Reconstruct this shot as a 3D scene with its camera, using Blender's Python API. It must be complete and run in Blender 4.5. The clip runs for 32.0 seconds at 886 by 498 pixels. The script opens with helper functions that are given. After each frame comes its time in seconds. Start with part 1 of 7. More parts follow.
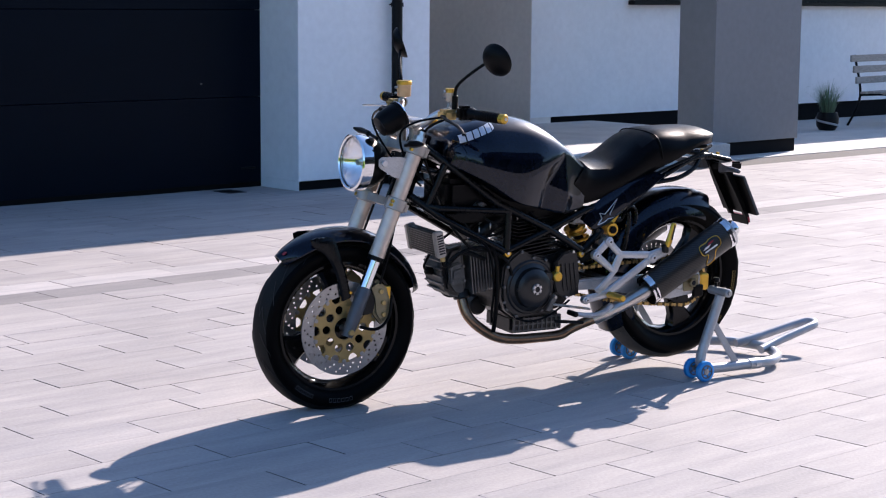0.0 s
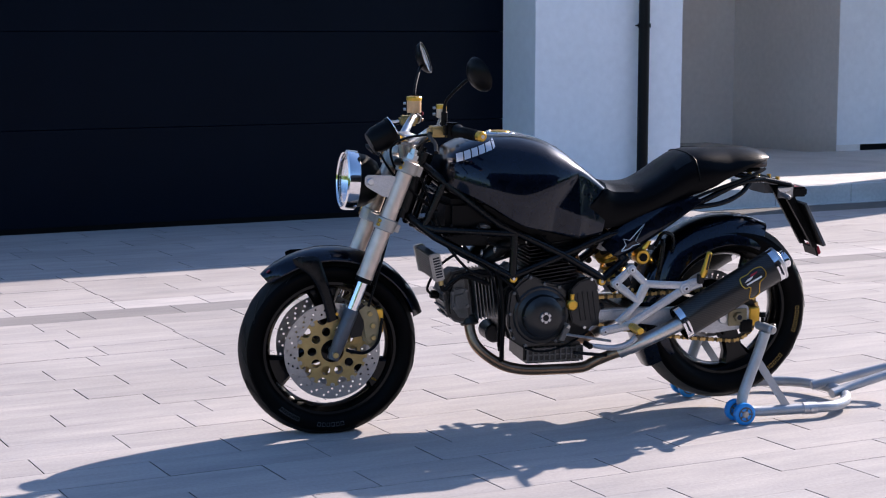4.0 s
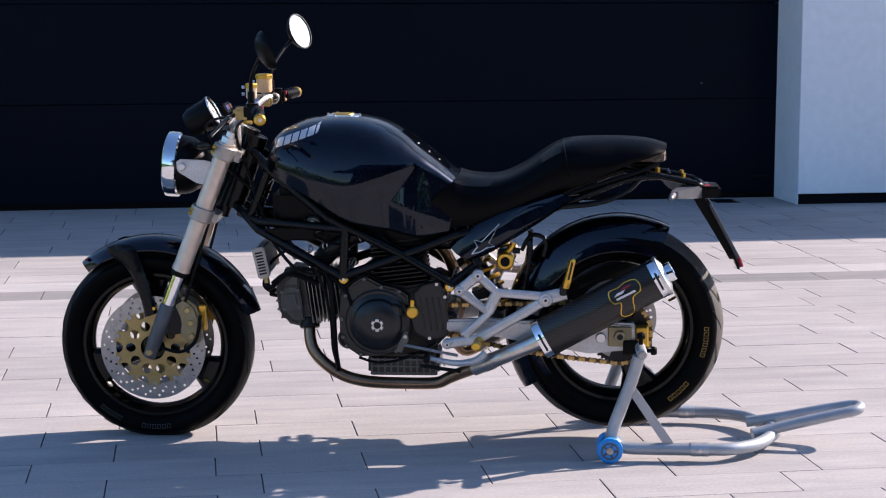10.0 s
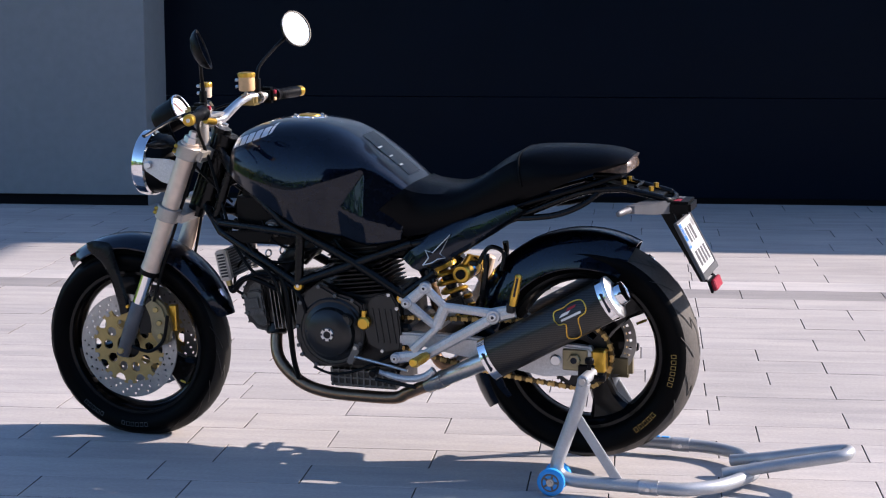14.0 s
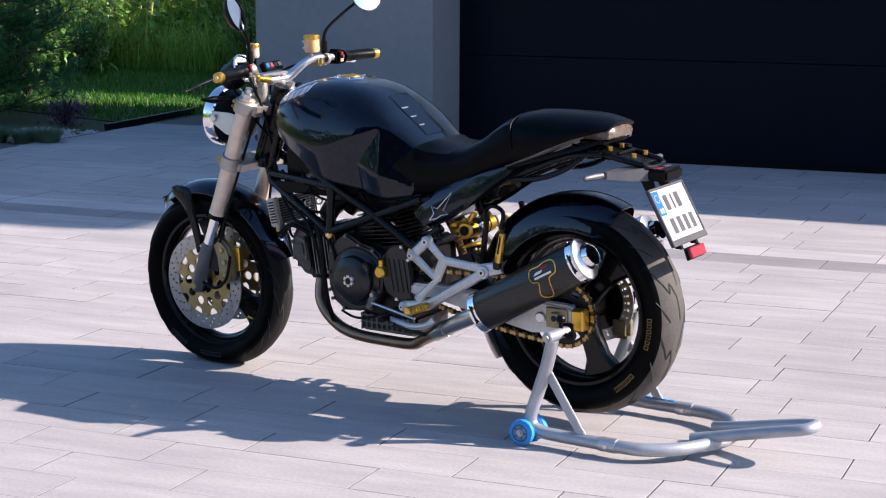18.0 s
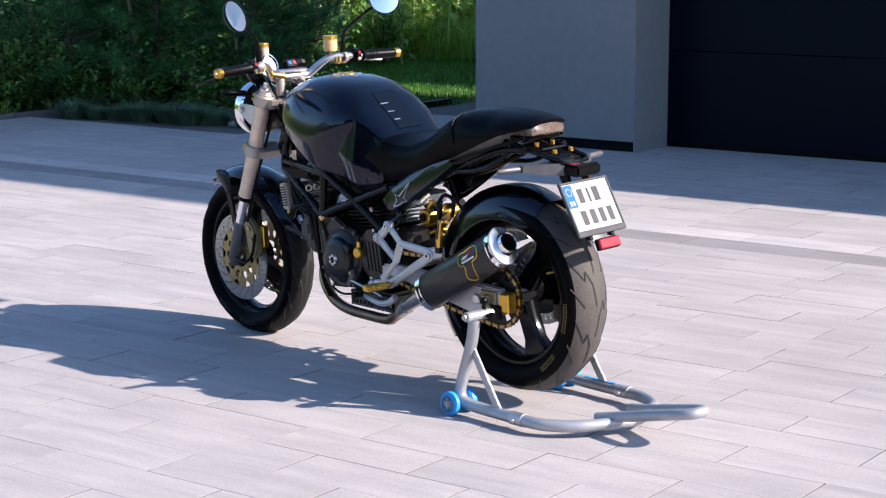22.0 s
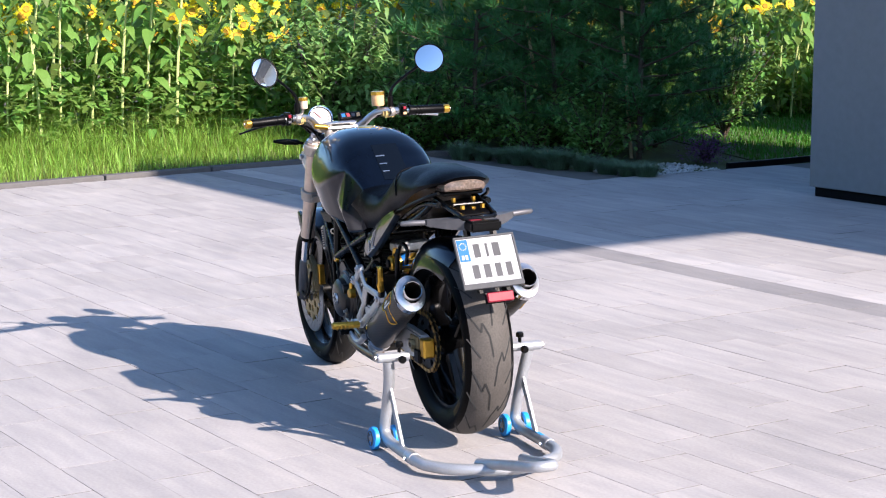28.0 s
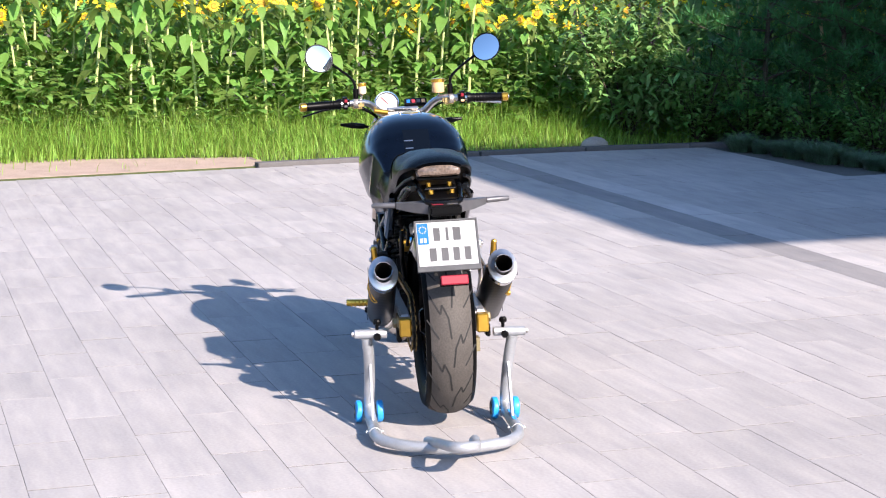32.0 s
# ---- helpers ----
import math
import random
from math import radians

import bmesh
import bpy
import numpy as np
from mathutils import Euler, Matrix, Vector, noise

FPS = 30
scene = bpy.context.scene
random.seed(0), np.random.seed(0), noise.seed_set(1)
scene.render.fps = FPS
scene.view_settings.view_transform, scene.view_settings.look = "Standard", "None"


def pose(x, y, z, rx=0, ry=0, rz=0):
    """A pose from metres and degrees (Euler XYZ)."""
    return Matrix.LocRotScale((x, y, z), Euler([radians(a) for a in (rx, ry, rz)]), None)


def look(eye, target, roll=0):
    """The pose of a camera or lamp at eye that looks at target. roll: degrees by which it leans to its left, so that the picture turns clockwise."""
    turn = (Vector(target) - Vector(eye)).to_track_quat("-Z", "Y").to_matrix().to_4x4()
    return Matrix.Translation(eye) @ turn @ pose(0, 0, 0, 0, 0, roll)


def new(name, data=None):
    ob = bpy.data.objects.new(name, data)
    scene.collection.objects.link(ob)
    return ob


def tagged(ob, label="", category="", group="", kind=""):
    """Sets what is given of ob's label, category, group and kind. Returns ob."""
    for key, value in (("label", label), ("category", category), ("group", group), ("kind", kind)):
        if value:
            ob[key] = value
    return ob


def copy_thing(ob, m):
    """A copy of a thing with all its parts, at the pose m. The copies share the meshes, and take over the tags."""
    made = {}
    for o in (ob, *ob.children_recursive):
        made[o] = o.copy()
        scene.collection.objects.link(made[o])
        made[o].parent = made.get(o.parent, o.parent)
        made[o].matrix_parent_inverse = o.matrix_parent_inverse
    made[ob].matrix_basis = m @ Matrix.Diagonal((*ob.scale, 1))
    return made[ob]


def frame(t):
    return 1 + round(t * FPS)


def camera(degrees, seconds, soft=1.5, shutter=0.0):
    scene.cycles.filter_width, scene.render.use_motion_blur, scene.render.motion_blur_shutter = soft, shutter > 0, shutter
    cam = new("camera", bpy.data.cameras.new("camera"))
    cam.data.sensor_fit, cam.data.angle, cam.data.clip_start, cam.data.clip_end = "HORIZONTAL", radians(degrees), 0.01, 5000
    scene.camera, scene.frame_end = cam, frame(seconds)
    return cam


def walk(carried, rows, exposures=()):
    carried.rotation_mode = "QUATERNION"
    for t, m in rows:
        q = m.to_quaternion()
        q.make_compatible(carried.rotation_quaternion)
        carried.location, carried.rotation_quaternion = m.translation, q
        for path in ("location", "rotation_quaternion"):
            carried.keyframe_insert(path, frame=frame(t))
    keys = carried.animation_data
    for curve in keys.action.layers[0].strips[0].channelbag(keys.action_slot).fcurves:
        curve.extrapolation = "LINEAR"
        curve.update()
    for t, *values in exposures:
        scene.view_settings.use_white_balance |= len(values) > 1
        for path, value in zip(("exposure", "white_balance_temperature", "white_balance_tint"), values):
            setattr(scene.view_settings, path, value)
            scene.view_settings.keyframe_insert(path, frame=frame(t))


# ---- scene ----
cam = camera(28.6, 32.0, soft=1.15)
PATH = [
    (0, (-4.296, -4.258, 1.372), (-2.976, -2.781, 1.092), 0.4),
    (1, (-3.98, -4.472, 1.342), (-2.737, -2.928, 1.078), 0.2),
    (2, (-3.663, -4.666, 1.323), (-2.507, -3.054, 1.066), 0.3),
    (3, (-3.331, -4.792, 1.32), (-2.286, -3.105, 1.07), 0.2),
    (3.5, (-3.148, -4.838, 1.322), (-2.173, -3.109, 1.074), 0.1),
    (5.5, (-2.333, -4.981, 1.344), (-1.578, -3.148, 1.075), 0.1),
    (6, (-2.123, -4.995, 1.346), (-1.422, -3.142, 1.073), 0.1),
    (7, (-1.752, -5.024, 1.341), (-1.161, -3.133, 1.064), -0.0),
    (8, (-1.364, -5.048, 1.326), (-0.881, -3.127, 1.049), 0.1),
    (9, (-0.977, -5.039, 1.31), (-0.594, -3.095, 1.034), 0.1),
    (10, (-0.58, -4.999, 1.321), (-0.295, -3.039, 1.04), -0.1),
    (11, (-0.186, -4.944, 1.325), (0.019, -2.975, 1.04), -0.0),
    (12, (0.178, -4.915, 1.325), (0.302, -2.939, 1.044), 0.1),
    (13, (0.507, -4.817, 1.328), (0.512, -2.838, 1.044), -0.1),
    (14, (0.832, -4.767, 1.344), (0.605, -2.802, 1.051), -0.1),
    (15, (1.2, -4.741, 1.357), (0.775, -2.811, 1.049), -0.3),
    (15.5, (1.358, -4.724, 1.373), (0.876, -2.811, 1.045), -0.2),
    (17.5, (2.031, -4.711, 1.373), (1.341, -2.865, 1.033), 0.1),
    (18, (2.218, -4.69, 1.377), (1.459, -2.871, 1.038), 0.2),
    (19, (2.604, -4.675, 1.382), (1.728, -2.909, 1.046), 0.0),
    (20, (2.933, -4.638, 1.396), (1.97, -2.919, 1.056), 0.1),
    (21, (3.258, -4.518, 1.408), (2.193, -2.861, 1.06), 0.1),
    (22, (3.624, -4.418, 1.441), (2.465, -2.827, 1.09), -0.1),
    (23, (3.934, -4.239, 1.492), (2.694, -2.712, 1.13), -0.4),
    (24, (4.228, -4.023, 1.478), (2.873, -2.59, 1.142), -0.2),
    (25, (4.533, -3.79, 1.49), (3.073, -2.46, 1.174), -0.4),
    (25.5, (4.671, -3.659, 1.483), (3.166, -2.379, 1.173), -0.4),
    (27.5, (5.25, -3.191, 1.514), (3.619, -2.074, 1.213), -0.2),
    (28, (5.373, -3.054, 1.512), (3.714, -1.978, 1.21), -0.1),
    (29, (5.612, -2.744, 1.498), (3.888, -1.778, 1.196), -0.1),
    (30, (5.83, -2.425, 1.507), (4.042, -1.584, 1.201), -0.2),
    (31, (5.999, -2.082, 1.512), (4.158, -1.365, 1.201), -0.2),
    (32, (6.17, -1.746, 1.516), (4.293, -1.133, 1.202), -0.0),
]
walk(cam, [(t, look(eye, target, roll)) for t, eye, target, roll in PATH],
     exposures=[(t, e, k, g) for t, e, k, g in ((0, 1.03, 5890, 11), (6, 1.04, 5970, 11), (10, 1.03, 5990, 11), (16, 1.12, 5980, 10), (19, 1.17, 5950, 10), (25, 1.21, 5900, 9), (28, 1.25, 5930, 8.5), (32, 1.29, 6000, 8.5))])

# ---- world and sun ----
SUN_ELEV, SUN_AZ = 31.0, math.atan2(0.96, 0.283)
world = bpy.data.worlds.new("sky")
scene.world = world
world.use_nodes = True
wn = world.node_tree.nodes
sky = wn.new("ShaderNodeTexSky")
sky.sky_type = "NISHITA"
sky.sun_disc = False
sky.sun_elevation = radians(SUN_ELEV)
sky.sun_rotation = SUN_AZ
sky.air_density, sky.dust_density, sky.ozone_density = 1.0, 0.9, 4.0
wn["Background"].inputs["Strength"].default_value = 0.111
world.node_tree.links.new(sky.outputs[0], wn["Background"].inputs["Color"])
sun = new("sun", bpy.data.lights.new("sun", "SUN"))
sun.data.energy, sun.data.angle, sun.data.color = 5.0, radians(0.53), (1.0, 0.82, 0.69)
c = math.cos(radians(SUN_ELEV))
sun.matrix_world = look((20 * c * 0.959, 20 * c * 0.283, 20 * math.sin(radians(SUN_ELEV))), (0, 0, 0))

# ---- materials ----
MATS = {}


def mat(name, base, rough=0.5, metal=0.0, var=0.15, scale=8.0, bump=0.0, bump_scale=60.0, coat=0.0, per_object=0.0, fine=0.0, rvar=0.1,
        stretch=(1, 1, 1), island=0.0, coat_rough=0.03, spec=0.5, coat_ior=1.5):
    """A procedural surface: base colour with large and fine variation, roughness variation and relief."""
    if name in MATS:
        return MATS[name]
    m = bpy.data.materials.new(name)
    m.use_nodes = True
    nt = m.node_tree
    nd, ln = nt.nodes, nt.links
    b = nd["Principled BSDF"]
    b.inputs["Metallic"].default_value = metal
    b.inputs["Coat Weight"].default_value = coat
    b.inputs["Specular IOR Level"].default_value = spec
    b.inputs["Coat Roughness"].default_value = coat_rough
    b.inputs["Coat IOR"].default_value = coat_ior
    tc = nd.new("ShaderNodeTexCoord")
    mp = nd.new("ShaderNodeMapping")
    mp.inputs["Scale"].default_value = stretch
    ln.new(tc.outputs["Object"], mp.inputs["Vector"])
    n1 = nd.new("ShaderNodeTexNoise")
    n1.inputs["Scale"].default_value, n1.inputs["Detail"].default_value = scale, 5.0
    ln.new(mp.outputs[0], n1.inputs["Vector"])
    r1 = nd.new("ShaderNodeMapRange")
    r1.inputs["From Min"].default_value, r1.inputs["From Max"].default_value = 0.25, 0.75
    r1.inputs["To Min"].default_value, r1.inputs["To Max"].default_value = 1.0 - var, 1.0 + var
    ln.new(n1.outputs["Fac"], r1.inputs["Value"])
    val = r1.outputs[0]
    if fine:
        n2 = nd.new("ShaderNodeTexNoise")
        n2.inputs["Scale"].default_value, n2.inputs["Detail"].default_value = scale * 14, 3.0
        ln.new(mp.outputs[0], n2.inputs["Vector"])
        r2 = nd.new("ShaderNodeMapRange")
        r2.inputs["From Min"].default_value, r2.inputs["From Max"].default_value = 0.3, 0.7
        r2.inputs["To Min"].default_value, r2.inputs["To Max"].default_value = 1.0 - fine, 1.0 + fine
        ln.new(n2.outputs["Fac"], r2.inputs["Value"])
        mu = nd.new("ShaderNodeMath")
        mu.operation = "MULTIPLY"
        ln.new(val, mu.inputs[0])
        ln.new(r2.outputs[0], mu.inputs[1])
        val = mu.outputs[0]
    for amount, kind, socket in ((per_object, "ShaderNodeObjectInfo", "Random"), (island, "ShaderNodeNewGeometry", "Random Per Island")):
        if amount:
            oi = nd.new(kind)
            r3 = nd.new("ShaderNodeMapRange")
            r3.inputs["To Min"].default_value, r3.inputs["To Max"].default_value = 1.0 - amount, 1.0 + amount
            ln.new(oi.outputs[socket], r3.inputs["Value"])
            mu = nd.new("ShaderNodeMath")
            mu.operation = "MULTIPLY"
            ln.new(val, mu.inputs[0])
            ln.new(r3.outputs[0], mu.inputs[1])
            val = mu.outputs[0]
    sc = nd.new("ShaderNodeVectorMath")
    sc.operation = "SCALE"
    sc.inputs[0].default_value = base
    ln.new(val, sc.inputs["Scale"])
    ln.new(sc.outputs[0], b.inputs["Base Color"])
    r4 = nd.new("ShaderNodeMapRange")
    r4.inputs["To Min"].default_value, r4.inputs["To Max"].default_value = max(0.02, rough - rvar * rough), min(1.0, rough + rvar * rough)
    ln.new(n1.outputs["Fac"], r4.inputs["Value"])
    ln.new(r4.outputs[0], b.inputs["Roughness"])
    if bump:
        n3 = nd.new("ShaderNodeTexNoise")
        n3.inputs["Scale"].default_value, n3.inputs["Detail"].default_value = bump_scale, 4.0
        ln.new(mp.outputs[0], n3.inputs["Vector"])
        bp = nd.new("ShaderNodeBump")
        bp.inputs["Strength"].default_value, bp.inputs["Distance"].default_value = 0.6, bump
        ln.new(n3.outputs["Fac"], bp.inputs["Height"])
        ln.new(bp.outputs[0], b.inputs["Normal"])
    MATS[name] = m
    return m


PAINT = mat("gloss_black_paint", (0.0040, 0.0068, 0.0155), 0.30, 0.9, 0.2, 30, coat=1.0, rvar=0.2, coat_rough=0.015, spec=0.0, coat_ior=1.38)
FRAME = mat("satin_black_frame", (0.0022, 0.0026, 0.0034), 0.27, 0.0, 0.25, 25, bump=0.0003, bump_scale=300, spec=0.22)
PLASTIC = mat("black_plastic", (0.0020, 0.0020, 0.0024), 0.38, 0.0, 0.2, 30, bump=0.0004, bump_scale=500, spec=0.12)
PLATEINK = mat("plate_grey_ink", (0.085, 0.085, 0.09), 0.8, spec=0.08)
HOLDER = mat("grey_plate_holder", (0.075, 0.077, 0.082), 0.6, 0.0, 0.15, 30, spec=0.1)
CLAMPM = mat("weathered_clamp", (0.42, 0.385, 0.35), 0.45, 0.7, 0.15, 30, bump=0.0003, bump_scale=300, fine=0.08)
FORKM = mat("bead_blasted_fork", (0.70, 0.57, 0.47), 0.42, 0.65, 0.12, 30, bump=0.0002, bump_scale=400)
RUBBER = mat("tyre_rubber", (0.0016, 0.0016, 0.0018), 0.42, 0.0, 0.25, 18, bump=0.0005, bump_scale=250, fine=0.15, spec=0.055)
TREAD = mat("tyre_tread_rubber", (0.060, 0.053, 0.047), 0.75, 0.0, 0.2, 14, bump=0.0008, bump_scale=220, fine=0.2)
TREADF = mat("dark_tread_rubber", (0.010, 0.0095, 0.009), 0.6, 0.0, 0.2, 14, bump=0.0006, bump_scale=220, fine=0.2, spec=0.2)
GROOVE = mat("tyre_groove", (0.012, 0.012, 0.012), 0.8)
PADM = mat("dark_pad_gel", (0.0012, 0.0014, 0.002), 0.3, 0.0, 0.1, 40, coat=1.0, spec=0.0, coat_rough=0.06)
SOOT = mat("pipe_soot", (0.010, 0.008, 0.007), 0.85, 0.0, 0.3, 60, spec=0.1)
VINYL = mat("black_seat_vinyl", (0.0011, 0.0013, 0.0020), 0.34, 0.0, 0.2, 12, bump=0.0004, bump_scale=700, spec=0.075)
CASE = mat("dark_engine_metal", (0.010, 0.010, 0.0105), 0.36, 0.3, 0.3, 22, bump=0.0006, bump_scale=350, fine=0.2, spec=0.35)
COVER = mat("satin_dark_cover", (0.009, 0.009, 0.0095), 0.33, 0.1, 0.25, 25, bump=0.0004, bump_scale=400, spec=0.5)
GREYCAST = mat("grey_cast_metal", (0.13, 0.125, 0.12), 0.5, 0.6, 0.2, 25, bump=0.0005, bump_scale=350)
FINM = mat("pale_metal_fin", (0.19, 0.18, 0.17), 0.42, 0.8, 0.3, 25, bump=0.0003, bump_scale=350)
HEADM = mat("sooty_grey_head", (0.075, 0.075, 0.073), 0.45, 0.35, 0.35, 18, bump=0.0006, bump_scale=300, fine=0.2)
GREYDARK = mat("worn_dark_casting", (0.045, 0.043, 0.041), 0.38, 0.7, 0.3, 25, bump=0.0005, bump_scale=350)
ALU = mat("brushed_aluminium", (0.62, 0.62, 0.63), 0.34, 1.0, 0.12, 20, bump=0.0002, bump_scale=300, fine=0.06)
CASTALU = mat("cast_aluminium", (0.55, 0.55, 0.56), 0.5, 0.9, 0.15, 16, bump=0.0005, bump_scale=300, fine=0.1)
CHAINDARK = mat("oily_inner_link", (0.10, 0.07, 0.03), 0.45, 0.8, 0.25, 60)
CHROME = mat("chrome", (0.82, 0.82, 0.84), 0.08, 1.0, 0.05, 10)
STEEL = mat("steel_pipe", (0.52, 0.49, 0.46), 0.28, 1.0, 0.25, 9, fine=0.1)
BRONZED = mat("heat_bronzed_pipe", (0.27, 0.175, 0.11), 0.30, 0.9, 0.35, 7, fine=0.1)
GOLD = mat("gold_anodised", (0.66, 0.40, 0.06), 0.3, 0.9, 0.12, 25)
CHAIN = mat("gold_chain", (0.50, 0.34, 0.13), 0.38, 0.9, 0.25, 60)
CARRIER = mat("bronze_disc_carrier", (0.44, 0.32, 0.13), 0.42, 0.75, 0.15, 30, bump=0.0003, bump_scale=300)
CALIPER = mat("gold_grey_caliper", (0.26, 0.22, 0.13), 0.42, 0.6, 0.2, 30, bump=0.0003, bump_scale=300)
DISC = mat("steel_brake_disc", (0.40, 0.39, 0.38), 0.36, 0.95, 0.15, 40, fine=0.1)
LEG = mat("grey_fork_foot", (0.12, 0.12, 0.13), 0.5, 0.6, 0.15, 30, bump=0.0003, bump_scale=300)
WHEELBLACK = mat("black_wheel_paint", (0.002, 0.002, 0.0023), 0.22, 0.0, 0.2, 25, coat=0.2, spec=0.15)
WHITEPL = mat("brake_fluid_white", (0.60, 0.47, 0.36), 0.35, 0.0, 0.1, 40)
AMBER = mat("amber_fluid_cup", (0.72, 0.44, 0.22), 0.3, 0.0, 0.12, 40)
REDPL = mat("red_plastic", (0.24, 0.014, 0.03), 0.5, 0.0, 0.1, 30, spec=0.25)
LENS = mat("clear_tail_lens", (0.13, 0.095, 0.075), 0.22, 0.1, 0.5, 120, bump=0.002, bump_scale=140, coat=0.5)
PLATEW = mat("plate_white", (0.36, 0.365, 0.375), 0.6, 0.0, 0.04, 20, spec=0.12)
PLATEB = mat("plate_blue", (0.012, 0.11, 0.36), 0.5, 0.0, 0.05, 20, spec=0.15)
# Dial ink, and the painted shade of slots, notches and holes.
INK = mat("ink_and_hole_shade", (0.03, 0.03, 0.035), 0.8, spec=0.08)
SILVERINK = mat("silver_decal", (0.62, 0.63, 0.66), 0.35, 0.4, 0.08, 60)
GOLDINK = mat("gold_decal", (0.33, 0.23, 0.07), 0.4, 0.4, 0.1, 60)
DIALW = mat("white_dial", (0.50, 0.49, 0.47), 0.4, 0.0, 0.05, 30)
STANDP = mat("silver_stand_paint", (0.38, 0.395, 0.42), 0.45, 0.5, 0.15, 14, bump=0.0003, bump_scale=300, fine=0.05)
BLUEPL = mat("blue_wheel_plastic", (0.03, 0.28, 0.72), 0.4, 0.0, 0.15, 30)
WALLW = mat("white_render", (0.86, 0.86, 0.87), 0.9, 0.0, 0.035, 1.2, bump=0.0015, bump_scale=220, fine=0.03)
WALLG = mat("grey_render", (0.215, 0.215, 0.222), 0.9, 0.0, 0.05, 1.2, bump=0.0015, bump_scale=220, fine=0.04)
WALLB = mat("beige_render", (0.80, 0.755, 0.71), 0.9, 0.0, 0.05, 1.2, bump=0.0015, bump_scale=220, fine=0.04)
PLINTH = mat("dark_plinth", (0.006, 0.006, 0.007), 0.8, 0.0, 0.2, 6, bump=0.001, bump_scale=200, spec=0.1)
DOORM = mat("anthracite_door", (0.0019, 0.0045, 0.0103), 0.38, 0.0, 0.1, 3, bump=0.0004, bump_scale=500, spec=0.075)
DARKM = mat("dark_metal", (0.005, 0.0052, 0.006), 0.4, 0.0, 0.15, 10, spec=0.16)
CONC = mat("pale_concrete", (0.50, 0.49, 0.475), 0.85, 0.0, 0.12, 3, bump=0.001, bump_scale=150, fine=0.08)


def paver_mat(name, base, island):
    """Plank pavers: grey and sandy streaks along the plank, toned plank by plank."""
    m = bpy.data.materials.new(name)
    m.use_nodes = True
    nd, ln = m.node_tree.nodes, m.node_tree.links
    b = nd["Principled BSDF"]
    b.inputs["Specular IOR Level"].default_value = 0.12
    g = nd.new("ShaderNodeNewGeometry")
    if island:
        rnd = g.outputs["Random Per Island"]
    else:
        rnd = nd.new("ShaderNodeObjectInfo").outputs["Random"]
    sh = nd.new("ShaderNodeVectorMath")
    sh.operation = "MULTIPLY_ADD"
    sh.inputs[1].default_value = (37.0, 53.0, 11.0)
    ln.new(rnd, sh.inputs[0])
    ln.new(g.outputs["Position"], sh.inputs[2])
    mp = nd.new("ShaderNodeMapping")
    mp.inputs["Scale"].default_value = (0.9, 5.0, 1.0)
    ln.new(sh.outputs[0], mp.inputs["Vector"])
    n1 = nd.new("ShaderNodeTexNoise")
    n1.inputs["Scale"].default_value, n1.inputs["Detail"].default_value, n1.inputs["Roughness"].default_value = 2.4, 6.0, 0.6
    ln.new(mp.outputs[0], n1.inputs["Vector"])
    ramp = nd.new("ShaderNodeValToRGB")
    el = ramp.color_ramp.elements
    el[0].position, el[1].position = 0.30, 0.72
    el[0].color = (base[0] * 0.81, base[1] * 0.825, base[2] * 0.85, 1)
    el[1].color = (base[0] * 1.08, base[1] * 1.075, base[2] * 1.065, 1)
    ln.new(n1.outputs["Fac"], ramp.inputs[0])
    n2 = nd.new("ShaderNodeTexNoise")
    n2.inputs["Scale"].default_value, n2.inputs["Detail"].default_value = 90.0, 3.0
    ln.new(g.outputs["Position"], n2.inputs["Vector"])
    tone = nd.new("ShaderNodeMapRange")
    tone.inputs["To Min"].default_value, tone.inputs["To Max"].default_value = 0.945, 1.045
    ln.new(rnd, tone.inputs["Value"])
    spk = nd.new("ShaderNodeMapRange")
    spk.inputs["From Min"].default_value, spk.inputs["From Max"].default_value = 0.3, 0.7
    spk.inputs["To Min"].default_value, spk.inputs["To Max"].default_value = 0.93, 1.06
    ln.new(n2.outputs["Fac"], spk.inputs["Value"])
    n3 = nd.new("ShaderNodeTexNoise")
    n3.inputs["Scale"].default_value, n3.inputs["Detail"].default_value = 1.1, 6.0
    ln.new(g.outputs["Position"], n3.inputs["Vector"])
    cloud = nd.new("ShaderNodeMapRange")
    cloud.inputs["From Min"].default_value, cloud.inputs["From Max"].default_value = 0.3, 0.7
    cloud.inputs["To Min"].default_value, cloud.inputs["To Max"].default_value = 0.90, 1.07
    ln.new(n3.outputs["Fac"], cloud.inputs["Value"])
    m0 = nd.new("ShaderNodeMath")
    m0.operation = "MULTIPLY"
    ln.new(tone.outputs[0], m0.inputs[0])
    ln.new(cloud.outputs[0], m0.inputs[1])
    mu = nd.new("ShaderNodeMath")
    mu.operation = "MULTIPLY"
    ln.new(m0.outputs[0], mu.inputs[0])
    ln.new(spk.outputs[0], mu.inputs[1])
    sc = nd.new("ShaderNodeVectorMath")
    sc.operation = "SCALE"
    ln.new(ramp.outputs[0], sc.inputs[0])
    ln.new(mu.outputs[0], sc.inputs["Scale"])
    ln.new(sc.outputs[0], b.inputs["Base Color"])
    b.inputs["Roughness"].default_value = 0.72
    bp = nd.new("ShaderNodeBump")
    bp.inputs["Strength"].default_value, bp.inputs["Distance"].default_value = 0.5, 0.0015
    ln.new(n2.outputs["Fac"], bp.inputs["Height"])
    ln.new(bp.outputs[0], b.inputs["Normal"])
    return m


